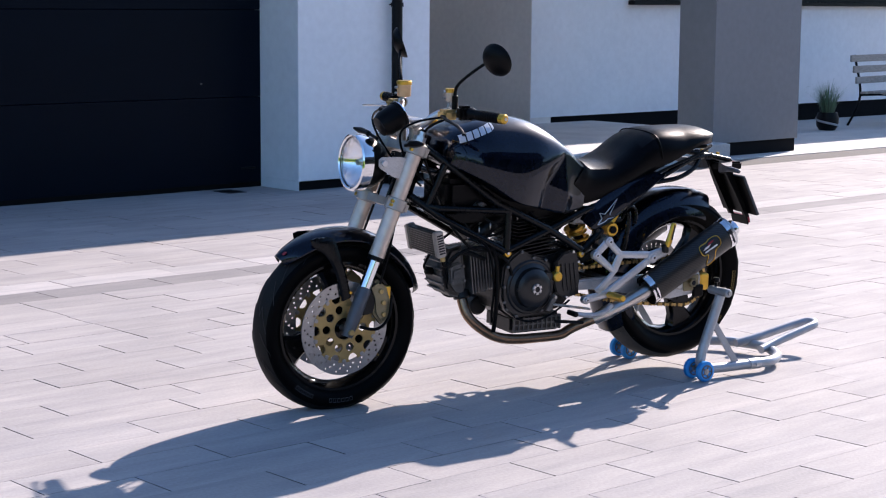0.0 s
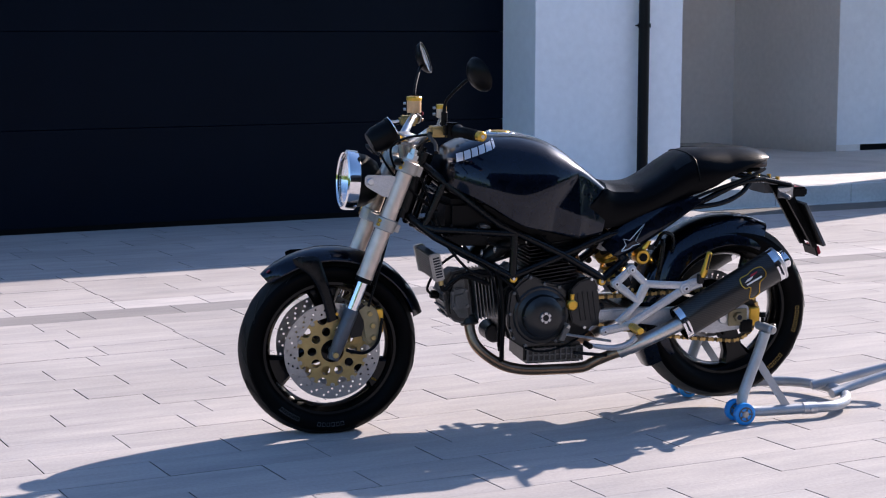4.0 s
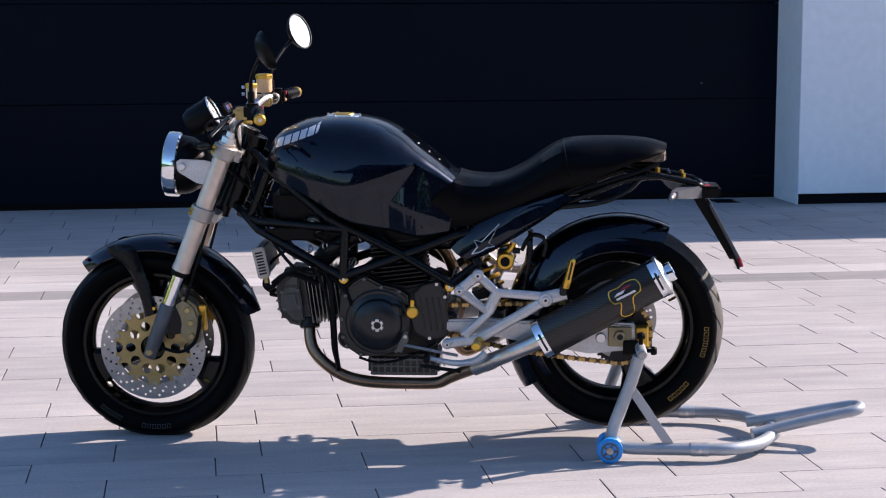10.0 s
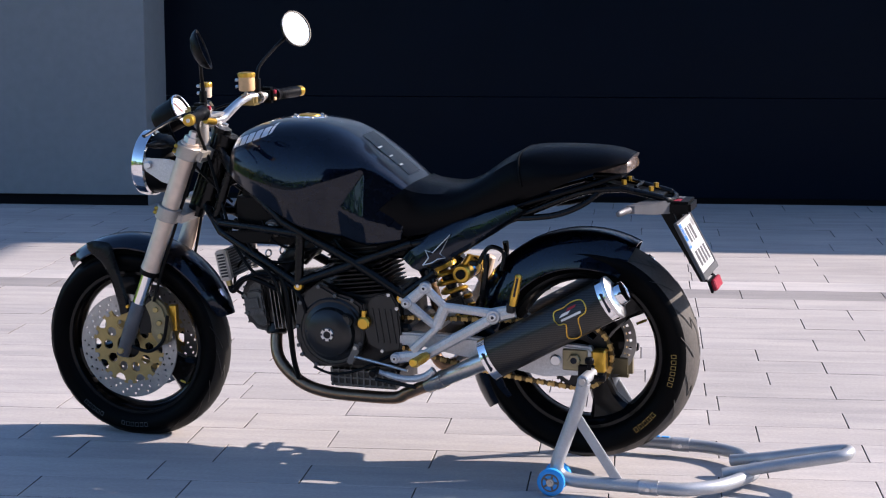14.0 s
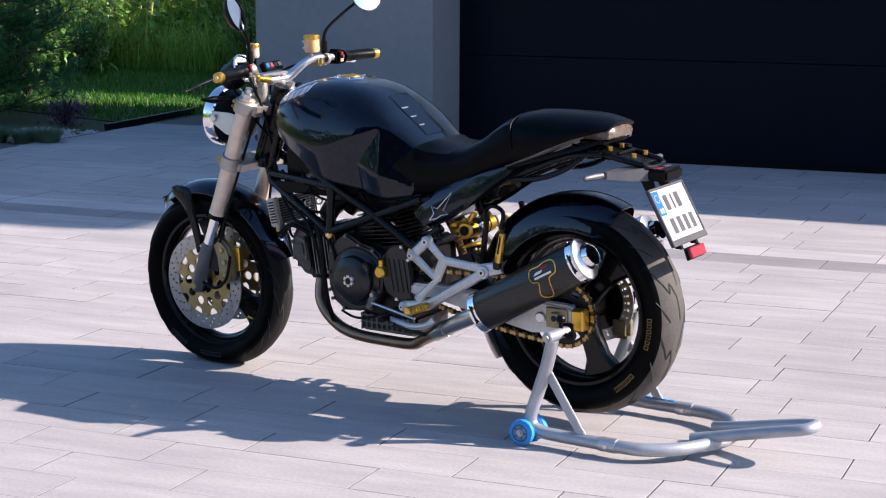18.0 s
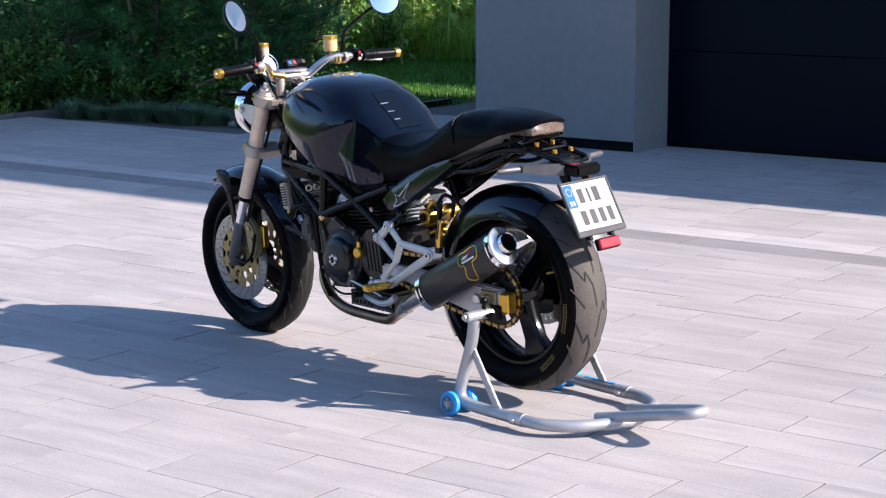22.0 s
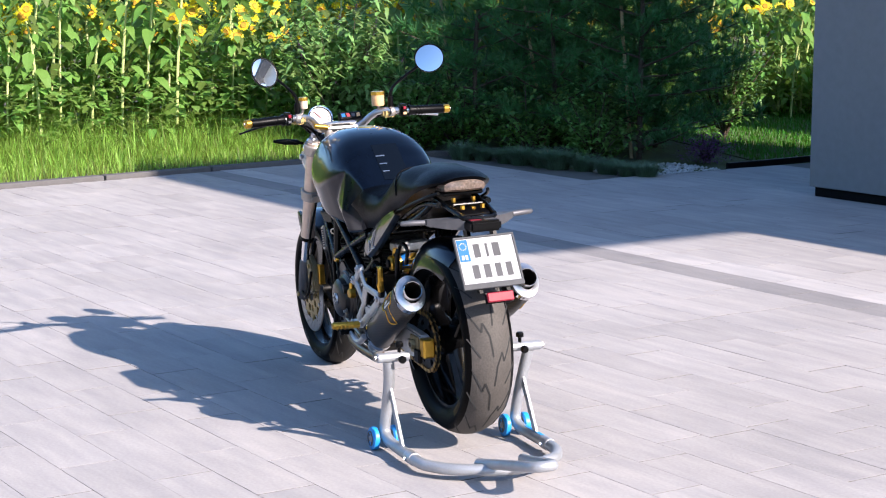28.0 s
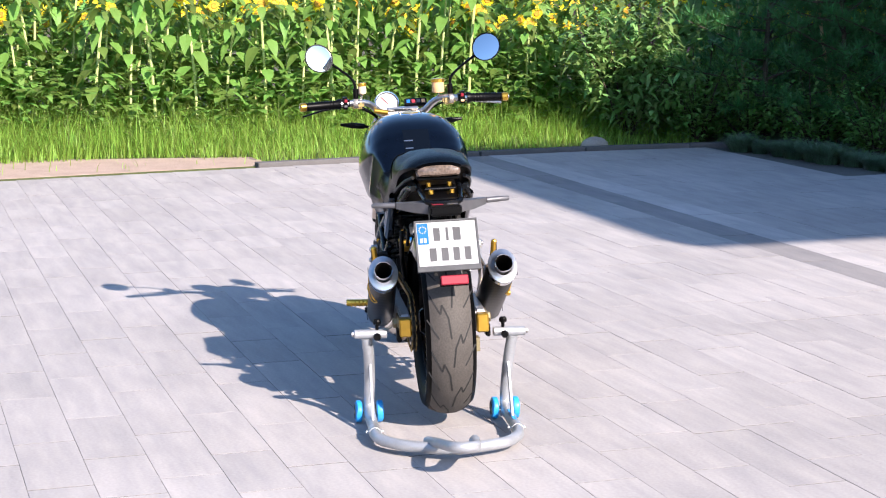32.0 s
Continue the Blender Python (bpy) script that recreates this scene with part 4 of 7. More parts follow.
for s in (-1, 1):
    hx = 1.0 if s < 0 else 0.7
    g = part("grip", tube([(-0.363 + 0.012 * hx, 0.248 * s, 1.022), (-0.363 + 0.012 * hx, 0.252 * s, 1.022), (-0.362 + 0.015 * hx, 0.265 * s, 1.022), (-0.357 + 0.029 * hx, 0.36 * s, 1.020), (-0.355 + 0.032 * hx, 0.383 * s, 1.02)], [0.022, 0.022, 0.0165, 0.0165, 0.0165], 18), PLASTIC, bar, "black rubber grip")
    for k in range(9):
        y = 0.275 + 0.012 * k
        part("grip_ridge", lathe([(0.0165, -0.0025), (0.0178, -0.0015), (0.0178, 0.0015), (0.0165, 0.0025)], 18), PLASTIC, g, m=pose(-0.360 + hx * (0.012 + 0.15 * (y - 0.25)), y * s, 1.021, 0, 0, (6 + 6 * hx) * s))
    part("bar_end", cyl((-0.355 + 0.032 * hx, 0.383 * s, 1.02), (-0.354 + 0.037 * hx, 0.408 * s, 1.02), 0.0165, 20, bevel=0.004), GOLD, bar, "gold round bar end")
    part("bar_end_bolt", cyl((-0.354 + 0.037 * hx, 0.408 * s, 1.02), (-0.354 + 0.037 * hx, 0.411 * s, 1.02), 0.006, 6), ALU, bar)
    part("switch_block", box(-0.392, -0.342, min(0.212 * s, 0.248 * s), max(0.212 * s, 0.248 * s), 1.0, 1.048, 0.009, segs=2), PLASTIC, bar)
    part("switch_button", box(-0.345, -0.336, min(0.222 * s, 0.234 * s), max(0.222 * s, 0.234 * s), 1.028, 1.04, 0.002), REDPL, bar, "small red switch")
    part("switch_button", box(-0.345, -0.337, min(0.222 * s, 0.236 * s), max(0.222 * s, 0.236 * s), 1.008, 1.018, 0.002), AMBER if s > 0 else LEG, bar)
    mc = part("master_cylinder", box(-0.43, -0.372, min(0.155 * s, 0.208 * s), max(0.155 * s, 0.208 * s), 0.998, 1.032, 0.008, segs=2), CARRIER, bar, "gold-grey lever cylinder")
    part("clamp_half", lathe([(0.012, -0.009), (0.0165, -0.009), (0.018, -0.006), (0.018, 0.006), (0.0165, 0.009), (0.012, 0.009)], 18), CLAMPM, mc, m=pose(-0.372, 0.186 * s, 1.021, 0, 0, 12 * s))
    part("lever", tube([(-0.425, 0.19 * s, 1.012), (-0.44, 0.24 * s, 1.004), (-0.445, 0.32 * s, 0.992), (-0.458, 0.38 * s, 0.975), (-0.462, 0.392 * s, 0.972)] if s < 0 else
                       [(-0.425, 0.19, 1.012), (-0.44, 0.24, 1.006), (-0.43, 0.32, 0.998), (-0.415, 0.392, 0.991)], [0.009, 0.008, 0.007, 0.006, 0.008], 10, 5, flat=0.6), PLASTIC if s < 0 else ALU, mc,
         "black clutch lever" if s < 0 else "polished brake lever")
    x, y, z, r, h = (-0.381, -0.160, 1.056, 0.016, 0.030) if s < 0 else (-0.392, 0.140, 1.045, 0.0245, 0.042)
    res = part("fluid_reservoir", lathe([(0.0, 0.0), (r * 0.9, 0.0), (r, 0.004), (r, h), (0.0, h)], 24, m=Matrix.Translation((x, y, z)) @ Matrix.Rotation(radians(90), 4, "X")), WHITEPL if s < 0 else AMBER, bike,
               "translucent amber brake fluid cup" if s > 0 else "small translucent clutch fluid cup")
    b2 = lathe([(0.0, h + 0.013), (r, h + 0.013), (r * 1.1, h + 0.010), (r * 1.1, h), (0.0, h)], 12, m=Matrix.Translation((x, y, z)) @ Matrix.Rotation(radians(90), 4, "X"))
    part("reservoir_cap", b2, GOLD, res, "gold ribbed cap", smooth=False)
    part("reservoir_bracket", tube([(x, y, z + 0.004), (x - 0.012, y + 0.005 * s, z - 0.02), (x + 0.0, 0.18 * s, 1.025)], 0.005, 8), CLAMPM, res)
    for b3 in range(2):
        part("bracket_bolt", cyl((x - r - 0.004, y, z + 0.012 + 0.02 * b3), (x - r - 0.012, y, z + 0.012 + 0.02 * b3), 0.0045, 8), ALU, res)
    # mirrors
    mi = part("mirror", tube([(-0.378, 0.186 * s, 1.035), (-0.378, 0.187 * s, 1.09), (-0.372, 0.205 * s, 1.122), (-0.345, 0.262 * s, 1.17), (-0.325, 0.298 * s, 1.196)], [0.0075, 0.006, 0.0052, 0.0052, 0.0052], 10, 6), PLASTIC, bike, "round black bar mirror")
    part("mirror_base", cyl((-0.378, 0.186 * s, 1.022), (-0.378, 0.186 * s, 1.078), 0.0105, 14, bevel=0.002), PLASTIC, mi)
    mdir = Vector((0.84, -0.385 if s > 0 else 0.30, 0.345 if s > 0 else 0.33)).normalized()
    mm = Matrix.Translation((-0.306, 0.325 * s, 1.205 if s < 0 else 1.218)) @ mdir.to_track_quat("Y", "Z").to_matrix().to_4x4()
    part("mirror_shell", lathe([(0.0, -0.030), (0.02, -0.028), (0.041, -0.020), (0.053, -0.008), (0.0570, 0.0), (0.0570, 0.004), (0.0535, 0.004), (0.0525, 0.001)], 36), PLASTIC, mi, "domed black mirror shell", m=mm)
    part("mirror_glass", lathe([(0.0, 0.0036), (0.012, 0.00349), (0.024, 0.00316), (0.036, 0.0026), (0.046, 0.00194), (0.053, 0.0014), (0.053, 0.0004), (0.0, 0.0004)], 36), MIRROR, mi, "silvered mirror glass", m=mm)
for s in (-1, 1):
    part("cable", tube([(-0.40, 0.20 * s, 1.01), (-0.50, 0.15 * s, 0.99), (-0.53, 0.09 * s, 0.94), (-0.47, 0.05 * s, 0.83), (-0.36, 0.06 * s, 0.74)], 0.004, 8, 8), PLASTIC, bike)
part("clutch_hose", tube([(-0.40, -0.17, 1.0), (-0.44, -0.10, 0.95), (-0.42, -0.07, 0.85), (-0.33, -0.11, 0.63), (-0.21, -0.145, 0.55), (-0.168, -0.135, 0.42), (-0.162, -0.118, 0.31), (-0.155, -0.110, 0.27)], 0.0046, 8, 8), PLASTIC, bike, "thin black hose")
part("steering_damper", cyl((-0.41, -0.115, 0.985), (-0.405, -0.06, 0.975), 0.010, 12, bevel=0.003), GOLD, bike, "gold damper knob")
part("ignition_cover", cyl((-0.47, 0.0, 0.965), (-0.465, 0.0, 0.985), 0.02, 16, bevel=0.003), GOLD, bike)

# tank: a bulging upper shell over an undercut knee recess
# x of top and bottom, heights of top, crease and bottom, half widths of crease and bottom
TANK = [(-0.352, -0.356, 0.893, 0.862, 0.850, 0.070, 0.064), (-0.335, -0.340, 0.928, 0.860, 0.835, 0.108, 0.090), (-0.300, -0.300, 0.957, 0.850, 0.812, 0.142, 0.110),
        (-0.220, -0.220, 0.985, 0.822, 0.770, 0.172, 0.125), (-0.112, -0.112, 0.992, 0.790, 0.704, 0.184, 0.130), (-0.020, -0.030, 0.976, 0.818, 0.678, 0.180, 0.125),
        (0.050, 0.042, 0.942, 0.848, 0.660, 0.163, 0.120), (0.100, 0.092, 0.902, 0.866, 0.650, 0.142, 0.112), (0.150, 0.128, 0.864, 0.838, 0.650, 0.127, 0.108), (0.212, 0.188, 0.812, 0.792, 0.662, 0.112, 0.108)]


def flank(x, z, zc, wc, wb):
    """Half width below the crease: the flank falls inward, but for an upright pocket behind the knee."""
    fore, back = 0.012, 0.098
    pocket = 0.0
    if x > fore:
        u = min(1.0, (x - fore) / (back - fore))
        hi = min(zc, 0.754 + 0.116 * u)
        pocket = max(0.0, hi - max(0.754 - 0.40 * (x - fore), z))
    deep = zc - z - pocket
    fall = 0.30 * (math.sqrt(deep * deep + 0.000025) - 0.005) - 0.17 * pocket
    return max(wc - fall, wb * 0.82)


secs = []
END = math.cos(1.34) ** 0.62
for xt, xb, zt, zc, zb, wc, wb in spline(TANK, 14):
    wc, wb = wc * 1.12, wb * 1.08
    side_pts = []
    for k in range(11):
        a = 1.34 * k / 10
        side_pts.append((xt, wc * (math.sin(a) / math.sin(1.34)) ** 0.64, zc + (zt - zc) * (math.cos(a) ** 0.62 - END) / (1 - END)))
    for k in range(1, 21):
        f = k / 20
        x, z = xt + (xb - xt) * f, zc + (zb - zc) * f
        side_pts.append((x, flank(x, z, zc, wc, wb), z))
    secs.append([(x, -y, z) for x, y, z in side_pts[::-1]] + [(x, y, z) for x, y, z in side_pts[1:]])
tank = part("fuel_tank", loft(secs), PAINT, bike, "glossy black sculpted fuel tank")
for f in tank.data.polygons:
    f.use_smooth = True
for e in tank.data.edges:
    e.use_edge_sharp = False
cap = part("filler_cap", lathe([(0.0, 0.004), (0.036, 0.004), (0.040, 0.008), (0.052, 0.006), (0.057, 0.0), (0.057, -0.006)], 40, m=Matrix.Rotation(radians(90), 4, "X")), CHROME, tank, "chrome filler cap ring", m=pose(-0.132, 0, 0.9855, 0, 1, 0))
part("cap_centre", lathe([(0.0, 0.010), (0.030, 0.010), (0.034, 0.004)], 32, m=Matrix.Rotation(radians(90), 4, "X")), GOLD, cap, "gold cap centre")
for k in range(6):
    a = 2 * math.pi * k / 6
    part("cap_bolt", cyl((0.046 * math.cos(a), 0.046 * math.sin(a), 0.006), (0.046 * math.cos(a), 0.046 * math.sin(a), 0.010), 0.004, 8), STEEL, cap)


from mathutils.bvhtree import BVHTree

skin = BVHTree.FromPolygons([v.co.copy() for v in tank.data.vertices], [tuple(f.vertices) for f in tank.data.polygons])


def tank_skin(x, z, s):
    """Where the tank's flank lies, seen from its side."""
    hit = skin.ray_cast(Vector((x, s * 0.5, z)), Vector((0, -s, 0)))
    return hit[0].y if hit[0] else s * 0.15


# clear rubber pad on the tank's rear slope; bright strips paint its edge glints
def pad_patch(x0, x1, y0, y1, lift, n=6):
    b2 = bmesh.new()
    g = [[None] * (n + 1) for _ in range(n + 1)]
    for i in range(n + 1):
        for j in range(n + 1):
            x, y = x0 + (x1 - x0) * i / n, y0 + (y1 - y0) * j / n
            hit = skin.ray_cast(Vector((x, y, 1.3)), Vector((0, 0, -1)))
            q, nrm = hit[0], hit[1]
            g[i][j] = b2.verts.new(q + (nrm if nrm.z > 0 else -nrm) * lift)
    for i in range(n):
        for j in range(n):
            b2.faces.new((g[i][j], g[i + 1][j], g[i + 1][j + 1], g[i][j + 1]))
    return b2


pad = part("tank_pad", pad_patch(0.045, 0.185, -0.048, 0.048, 0.0016), PADM, tank, "dark glossy tank pad")
for x, hw in ((0.090, 0.016), (0.122, 0.014), (0.152, 0.012)):
    part("pad_edge", pad_patch(x, x + 0.004, -0.030 - hw, -0.030 + hw, 0.0026, 4), ALU, pad)

# silver maker's mark: six slanted plain bars on each flank
for s in (-1, 1):
    for k in range(6):
        xa, za = -0.318 + 0.0235 * k, 0.908 + 0.0085 * k
        b2 = bmesh.new()
        n = 6
        grid = [[None] * (n + 1) for _ in range(n + 1)]
        for i in range(n + 1):
            for j in range(n + 1):
                x = xa + (0.009 if k == 5 else 0.0195) * i / n + 0.004 * j / n
                z = za + 0.007 * i / n + 0.025 * j / n
                grid[i][j] = b2.verts.new((x, tank_skin(x, z, s) + s * 0.0009, z))
        for i in range(n):
            for j in range(n):
                b2.faces.new((grid[i][j], grid[i + 1][j], grid[i + 1][j + 1], grid[i][j + 1]))
        part("tank_mark", b2, SILVERINK, tank, "plain silver bar mark")

# seat
SEAT = [(0.216, 0.104, 0.824, 0.727, 0.160), (0.255, 0.178, 0.816, 0.674, 0.142), (0.330, 0.325, 0.814, 0.700, 0.136), (0.400, 0.42, 0.842, 0.738, 0.136), (0.470, 0.49, 0.890, 0.768, 0.134),
        (0.515, 0.54, 0.914, 0.788, 0.134), (0.560, 0.60, 0.926, 0.812, 0.134), (0.640, 0.66, 0.930, 0.838, 0.128), (0.720, 0.72, 0.929, 0.862, 0.118), (0.780, 0.775, 0.922, 0.878, 0.102), (0.826, 0.815, 0.908, 0.890, 0.074)]
secs = []
for xt, xb, zt, zb, w in spline(SEAT, 6):
    row = []
    k = min(1.0, max(0.0, (xt - 0.50) / 0.16))
    half = [((0.90, 0.0), (0.95, 0.12), (1.0, 0.25), (1.0, 0.42), (0.99, 0.6), (0.94, 0.74), (0.86, 0.86), (0.55, 0.975), (0.2, 1.0)),
            ((0.97, 0.0), (0.99, 0.10), (1.0, 0.20), (0.96, 0.34), (0.90, 0.48), (0.80, 0.62), (0.70, 0.74), (0.42, 0.92), (0.14, 0.995))]
    half = [tuple(p + (q - p) * k for p, q in zip(a, b)) for a, b in zip(*half)]
    for y, f in [(-y, f) for y, f in half] + half[::-1]:
        x, z = xb + (xt - xb) * f, zb + (zt - zb) * f
        near = abs(tank_skin(min(x, 0.185), z, 1)) + 0.005 + max(0.0, x - 0.185) * 0.5
        row.append((x, max(-near, min(near, y * w)), z))
    secs.append(row)
seat = part("seat", loft(secs), VINYL, bike, "black vinyl two-level seat")
xt, xb, zt, zb, w = SEAT[5]
part("seat_piping", tube([(xb + (xt - xb) * f + 0.006, y * w * 1.0, zb + (zt - zb) * f + 0.0005) for y, f in ((-1.0, 0.3), (-0.99, 0.6), (-0.86, 0.87), (-0.55, 0.985), (0.0, 1.01), (0.55, 0.985), (0.86, 0.87), (0.99, 0.6), (1.0, 0.3))], 0.0026, 8, 4), VINYL, seat, "raised seam across the seat")
part("seat_trim", tube([(x, y * s2, z) for s2 in (-1,) for x, y, z in ((0.20, 0.118, 0.652), (0.33, 0.128, 0.694), (0.54, 0.126, 0.776), (0.72, 0.112, 0.832), (0.80, 0.085, 0.858))], 0.006, 8, 6), PLASTIC, seat)
part("seat_trim", tube([(x, y, z) for x, y, z in ((0.20, 0.118, 0.652), (0.33, 0.128, 0.694), (0.54, 0.126, 0.776), (0.72, 0.112, 0.832), (0.80, 0.085, 0.858))], 0.006, 8, 6), PLASTIC, seat)

# tail: lamp, subframe rails, tray, plate
tl = part("tail_light", loft([[(x + 0.0 * u, y * w, 0.880 + z * h) for y, z, u in ((-1, -0.4, 0), (-0.93, -0.9, 0), (0, -1.05, 0), (0.93, -0.9, 0), (1, -0.4, 0), (0.97, 0.25, 0), (0.6, 0.95, 0), (0, 1.15, 0), (-0.6, 0.95, 0), (-0.97, 0.25, 0))]
                              for x, w, h in ((0.735, 0.072, 0.020), (0.79, 0.076, 0.021), (0.815, 0.070, 0.019), (0.822, 0.058, 0.013))]), LENS, bike, "clear patterned tail light lens")
part("lamp_base", box(0.72, 0.80, -0.07, 0.07, 0.846, 0.859, 0.004), PLASTIC, tl)
for s in (-1, 1):
    rail = part("subframe_rail", tube([(0.215, 0.128 * s, 0.652), (0.40, 0.115 * s, 0.690), (0.55, 0.112 * s, 0.752), (0.70, 0.10 * s, 0.812), (0.80, 0.085 * s, 0.822)], 0.010, 12, 6), FRAME, bike)
    part("tail_rail", tube([(0.70, 0.070 * s, 0.838), (0.84, 0.064 * s, 0.812), (0.915, 0.056 * s, 0.796)], 0.009, 12), FRAME, bike, "black tray rail")
    part("grab_tube", tube([(0.50, 0.12 * s, 0.735), (0.62, 0.122 * s, 0.748), (0.70, 0.112 * s, 0.778), (0.745, 0.09 * s, 0.815)], 0.0085, 10, 6), FRAME, bike)
    for x, z in ((0.80, 0.826), (0.875, 0.811)):
        part("tray_bolt", cyl((x, 0.034 * s, z), (x, 0.034 * s, z + 0.013), 0.0075, 6), GOLD, bike, "gold tray bolt", smooth=False)
    ri = part("rear_indicator", tube([(0.84, 0.145 * s, 0.776), (0.838, 0.15 * s, 0.776), (0.832, 0.185 * s, 0.777), (0.826, 0.222 * s, 0.777), (0.825, 0.226 * s, 0.777)], [0.005, 0.0095, 0.0095, 0.008, 0.005], 12), LEG, bike, "slim grey rear indicator")
    part("indicator_stalk", loft([[(x + u, y * s, z + v) for u, v in ((-w, -h), (w, -h), (w, h), (-w, h))] for x, y, z, w, h in ((0.90, 0.05, 0.772, 0.030, 0.019), (0.87, 0.10, 0.772, 0.024, 0.015), (0.842, 0.147, 0.776, 0.011, 0.010))]), LEG, ri, "grey cast stalk", smooth=False)
tray = part("tail_tray", box(0.74, 0.905, -0.055, 0.055, 0.0, 0.006, 0.002), PLASTIC, bike, m=Matrix.Translation((0, 0, 0)) @ Matrix.Translation((0.82, 0, 0.806)) @ Matrix.Rotation(radians(9.5), 4, "Y") @ Matrix.Translation((-0.82, 0, 0)))
part("tray_bar", cyl((0.835, -0.05, 0.822), (0.835, 0.05, 0.822), 0.005, 10), FRAME, bike)
part("tail_hoop", tube([(0.905, -0.056, 0.797), (0.925, -0.05, 0.79), (0.935, 0.0, 0.787), (0.925, 0.05, 0.79), (0.905, 0.056, 0.797)], 0.008, 10, 4), FRAME, bike)
lamp = part("plate_lamp", box(0.905, 0.985, -0.052, 0.052, 0.752, 0.786, 0.007, segs=2), PLASTIC, bike, "black number plate lamp box")
part("lamp_sticker", box(0.93, 0.955, -0.04, -0.006, 0.7855, 0.787), REDPL, lamp, smooth=False)
part("lamp_sticker", box(0.93, 0.955, 0.008, 0.042, 0.7855, 0.787), LEG, lamp, smooth=False)
for s in (-1, 1):
    part("plate_arm", loft([[(x + u, y * s + v, z) for u, v in ((-w, -0.006), (w, -0.006), (w, 0.006), (-w, 0.006))] for x, y, z, w in ((0.905, 0.042, 0.785, 0.02), (0.93, 0.044, 0.735, 0.016), (0.985, 0.046, 0.64, 0.012), (1.025, 0.046, 0.57, 0.010))]), PLASTIC, bike, smooth=False)
PM = Matrix.Translation((0.994, -0.002, 0.662)) @ Matrix.Rotation(radians(90), 4, "Z") @ Matrix.Rotation(radians(90 - 28.5), 4, "X")
pl = part("number_plate", box(-0.095, 0.095, -0.070, 0.078, -0.001, 0.001, 0.0004), PLATEW, bike, "white two-row number plate", m=PM, smooth=False)
b2 = None
for q in ((-0.102, 0.102, 0.078, 0.085), (-0.102, 0.102, -0.088, -0.070), (-0.102, -0.095, -0.070, 0.078), (0.095, 0.102, -0.070, 0.078)):
    b2 = box(q[0], q[1], q[2], q[3], -0.006, 0.004, 0.0015, b2)
part("plate_frame", b2, HOLDER, pl, "grey plate holder")
part("plate_back", box(-0.100, 0.100, -0.086, 0.083, -0.008, -0.0065), PLASTIC, pl, smooth=False)
eu = part("country_strip", box(-0.093, -0.058, 0.004, 0.075, 0.0012, 0.0018), PLATEB, pl, "blue country strip", smooth=False)
for x in (-0.0815, -0.0695):
    part("strip_bar", box(x - 0.0042, x + 0.0042, 0.010, 0.025, 0.0019, 0.0024), PLATEW, eu, smooth=False)
for k in range(12):
    a = 2 * math.pi * k / 12
    part("star", box(-0.0016, 0.0016, -0.0016, 0.0016, 0, 0.0006), PLATEW, eu, m=pose(-0.0755 + 0.011 * math.cos(a), 0.053 + 0.011 * math.sin(a), 0.0019, 0, 0, 45), smooth=False)
for x0, x1, y0, y1 in ((-0.045, -0.018, 0.012, 0.060), (-0.005, 0.009, 0.012, 0.060), (0.018, 0.048, 0.012, 0.060), (-0.062, -0.034, -0.056, -0.008), (-0.024, 0.004, -0.056, -0.008), (0.014, 0.040, -0.056, -0.008), (0.050, 0.076, -0.056, -0.008)):
    part("plate_bar", box(x0 + 0.003, x1 - 0.003, y0 + 0.002, y1 - 0.002, 0.0012, 0.0018), PLATEINK, pl, "plain dark bar", smooth=False)
part("plate_sticker", box(0.062, 0.084, 0.045, 0.070, 0.0012, 0.0016), DISC, pl, smooth=False)
rf = part("rear_reflector", box(-0.044, 0.044, -0.015, 0.015, -0.004, 0.008, 0.003), REDPL, bike, "red rear reflector", m=Matrix.Translation((1.047, 0.01, 0.556)) @ Matrix.Rotation(radians(90), 4, "Z") @ Matrix.Rotation(radians(70), 4, "X"))
part("reflector_holder", box(-0.047, 0.047, -0.018, 0.018, -0.012, -0.0045, 0.002), PLASTIC, rf)

# side panels with a plain star mark
for s in (-1, 1):
    sp = part("side_panel", loft([[(x + dx, s * (0.118 + 0.028 * b), z + dz) for dx, dz, b in ((0.020, -0.052 * h, 0.35), (0.018, -0.048 * h, 0.75), (0.012, -0.035 * h, 1.0), (-0.006, 0.005 * h, 0.92), (-0.018, 0.040 * h, 0.72), (-0.022, 0.055 * h, 0.3))]
                                  for x, z, h in ((0.212, 0.600, 0.35), (0.232, 0.608, 0.68), (0.29, 0.640, 0.80), (0.36, 0.680, 0.74), (0.45, 0.728, 0.52), (0.535, 0.770, 0.15))], closed=False), PAINT, bike, "gloss black side panel")
    star = [(0.255, 0.598), (0.272, 0.620), (0.262, 0.640), (0.284, 0.635), (0.336, 0.688), (0.305, 0.632), (0.322, 0.622), (0.298, 0.617), (0.282, 0.606)]
    b2 = None
    b2 = tube([(p, s * (0.1465 - 0.10 * max(0.0, q - 0.61 - 0.62 * (p - 0.24))), q) for p, q in star + star[:1]], 0.0018, 6)
    part("star_mark", b2, SILVERINK, sp, "plain outlined star mark")

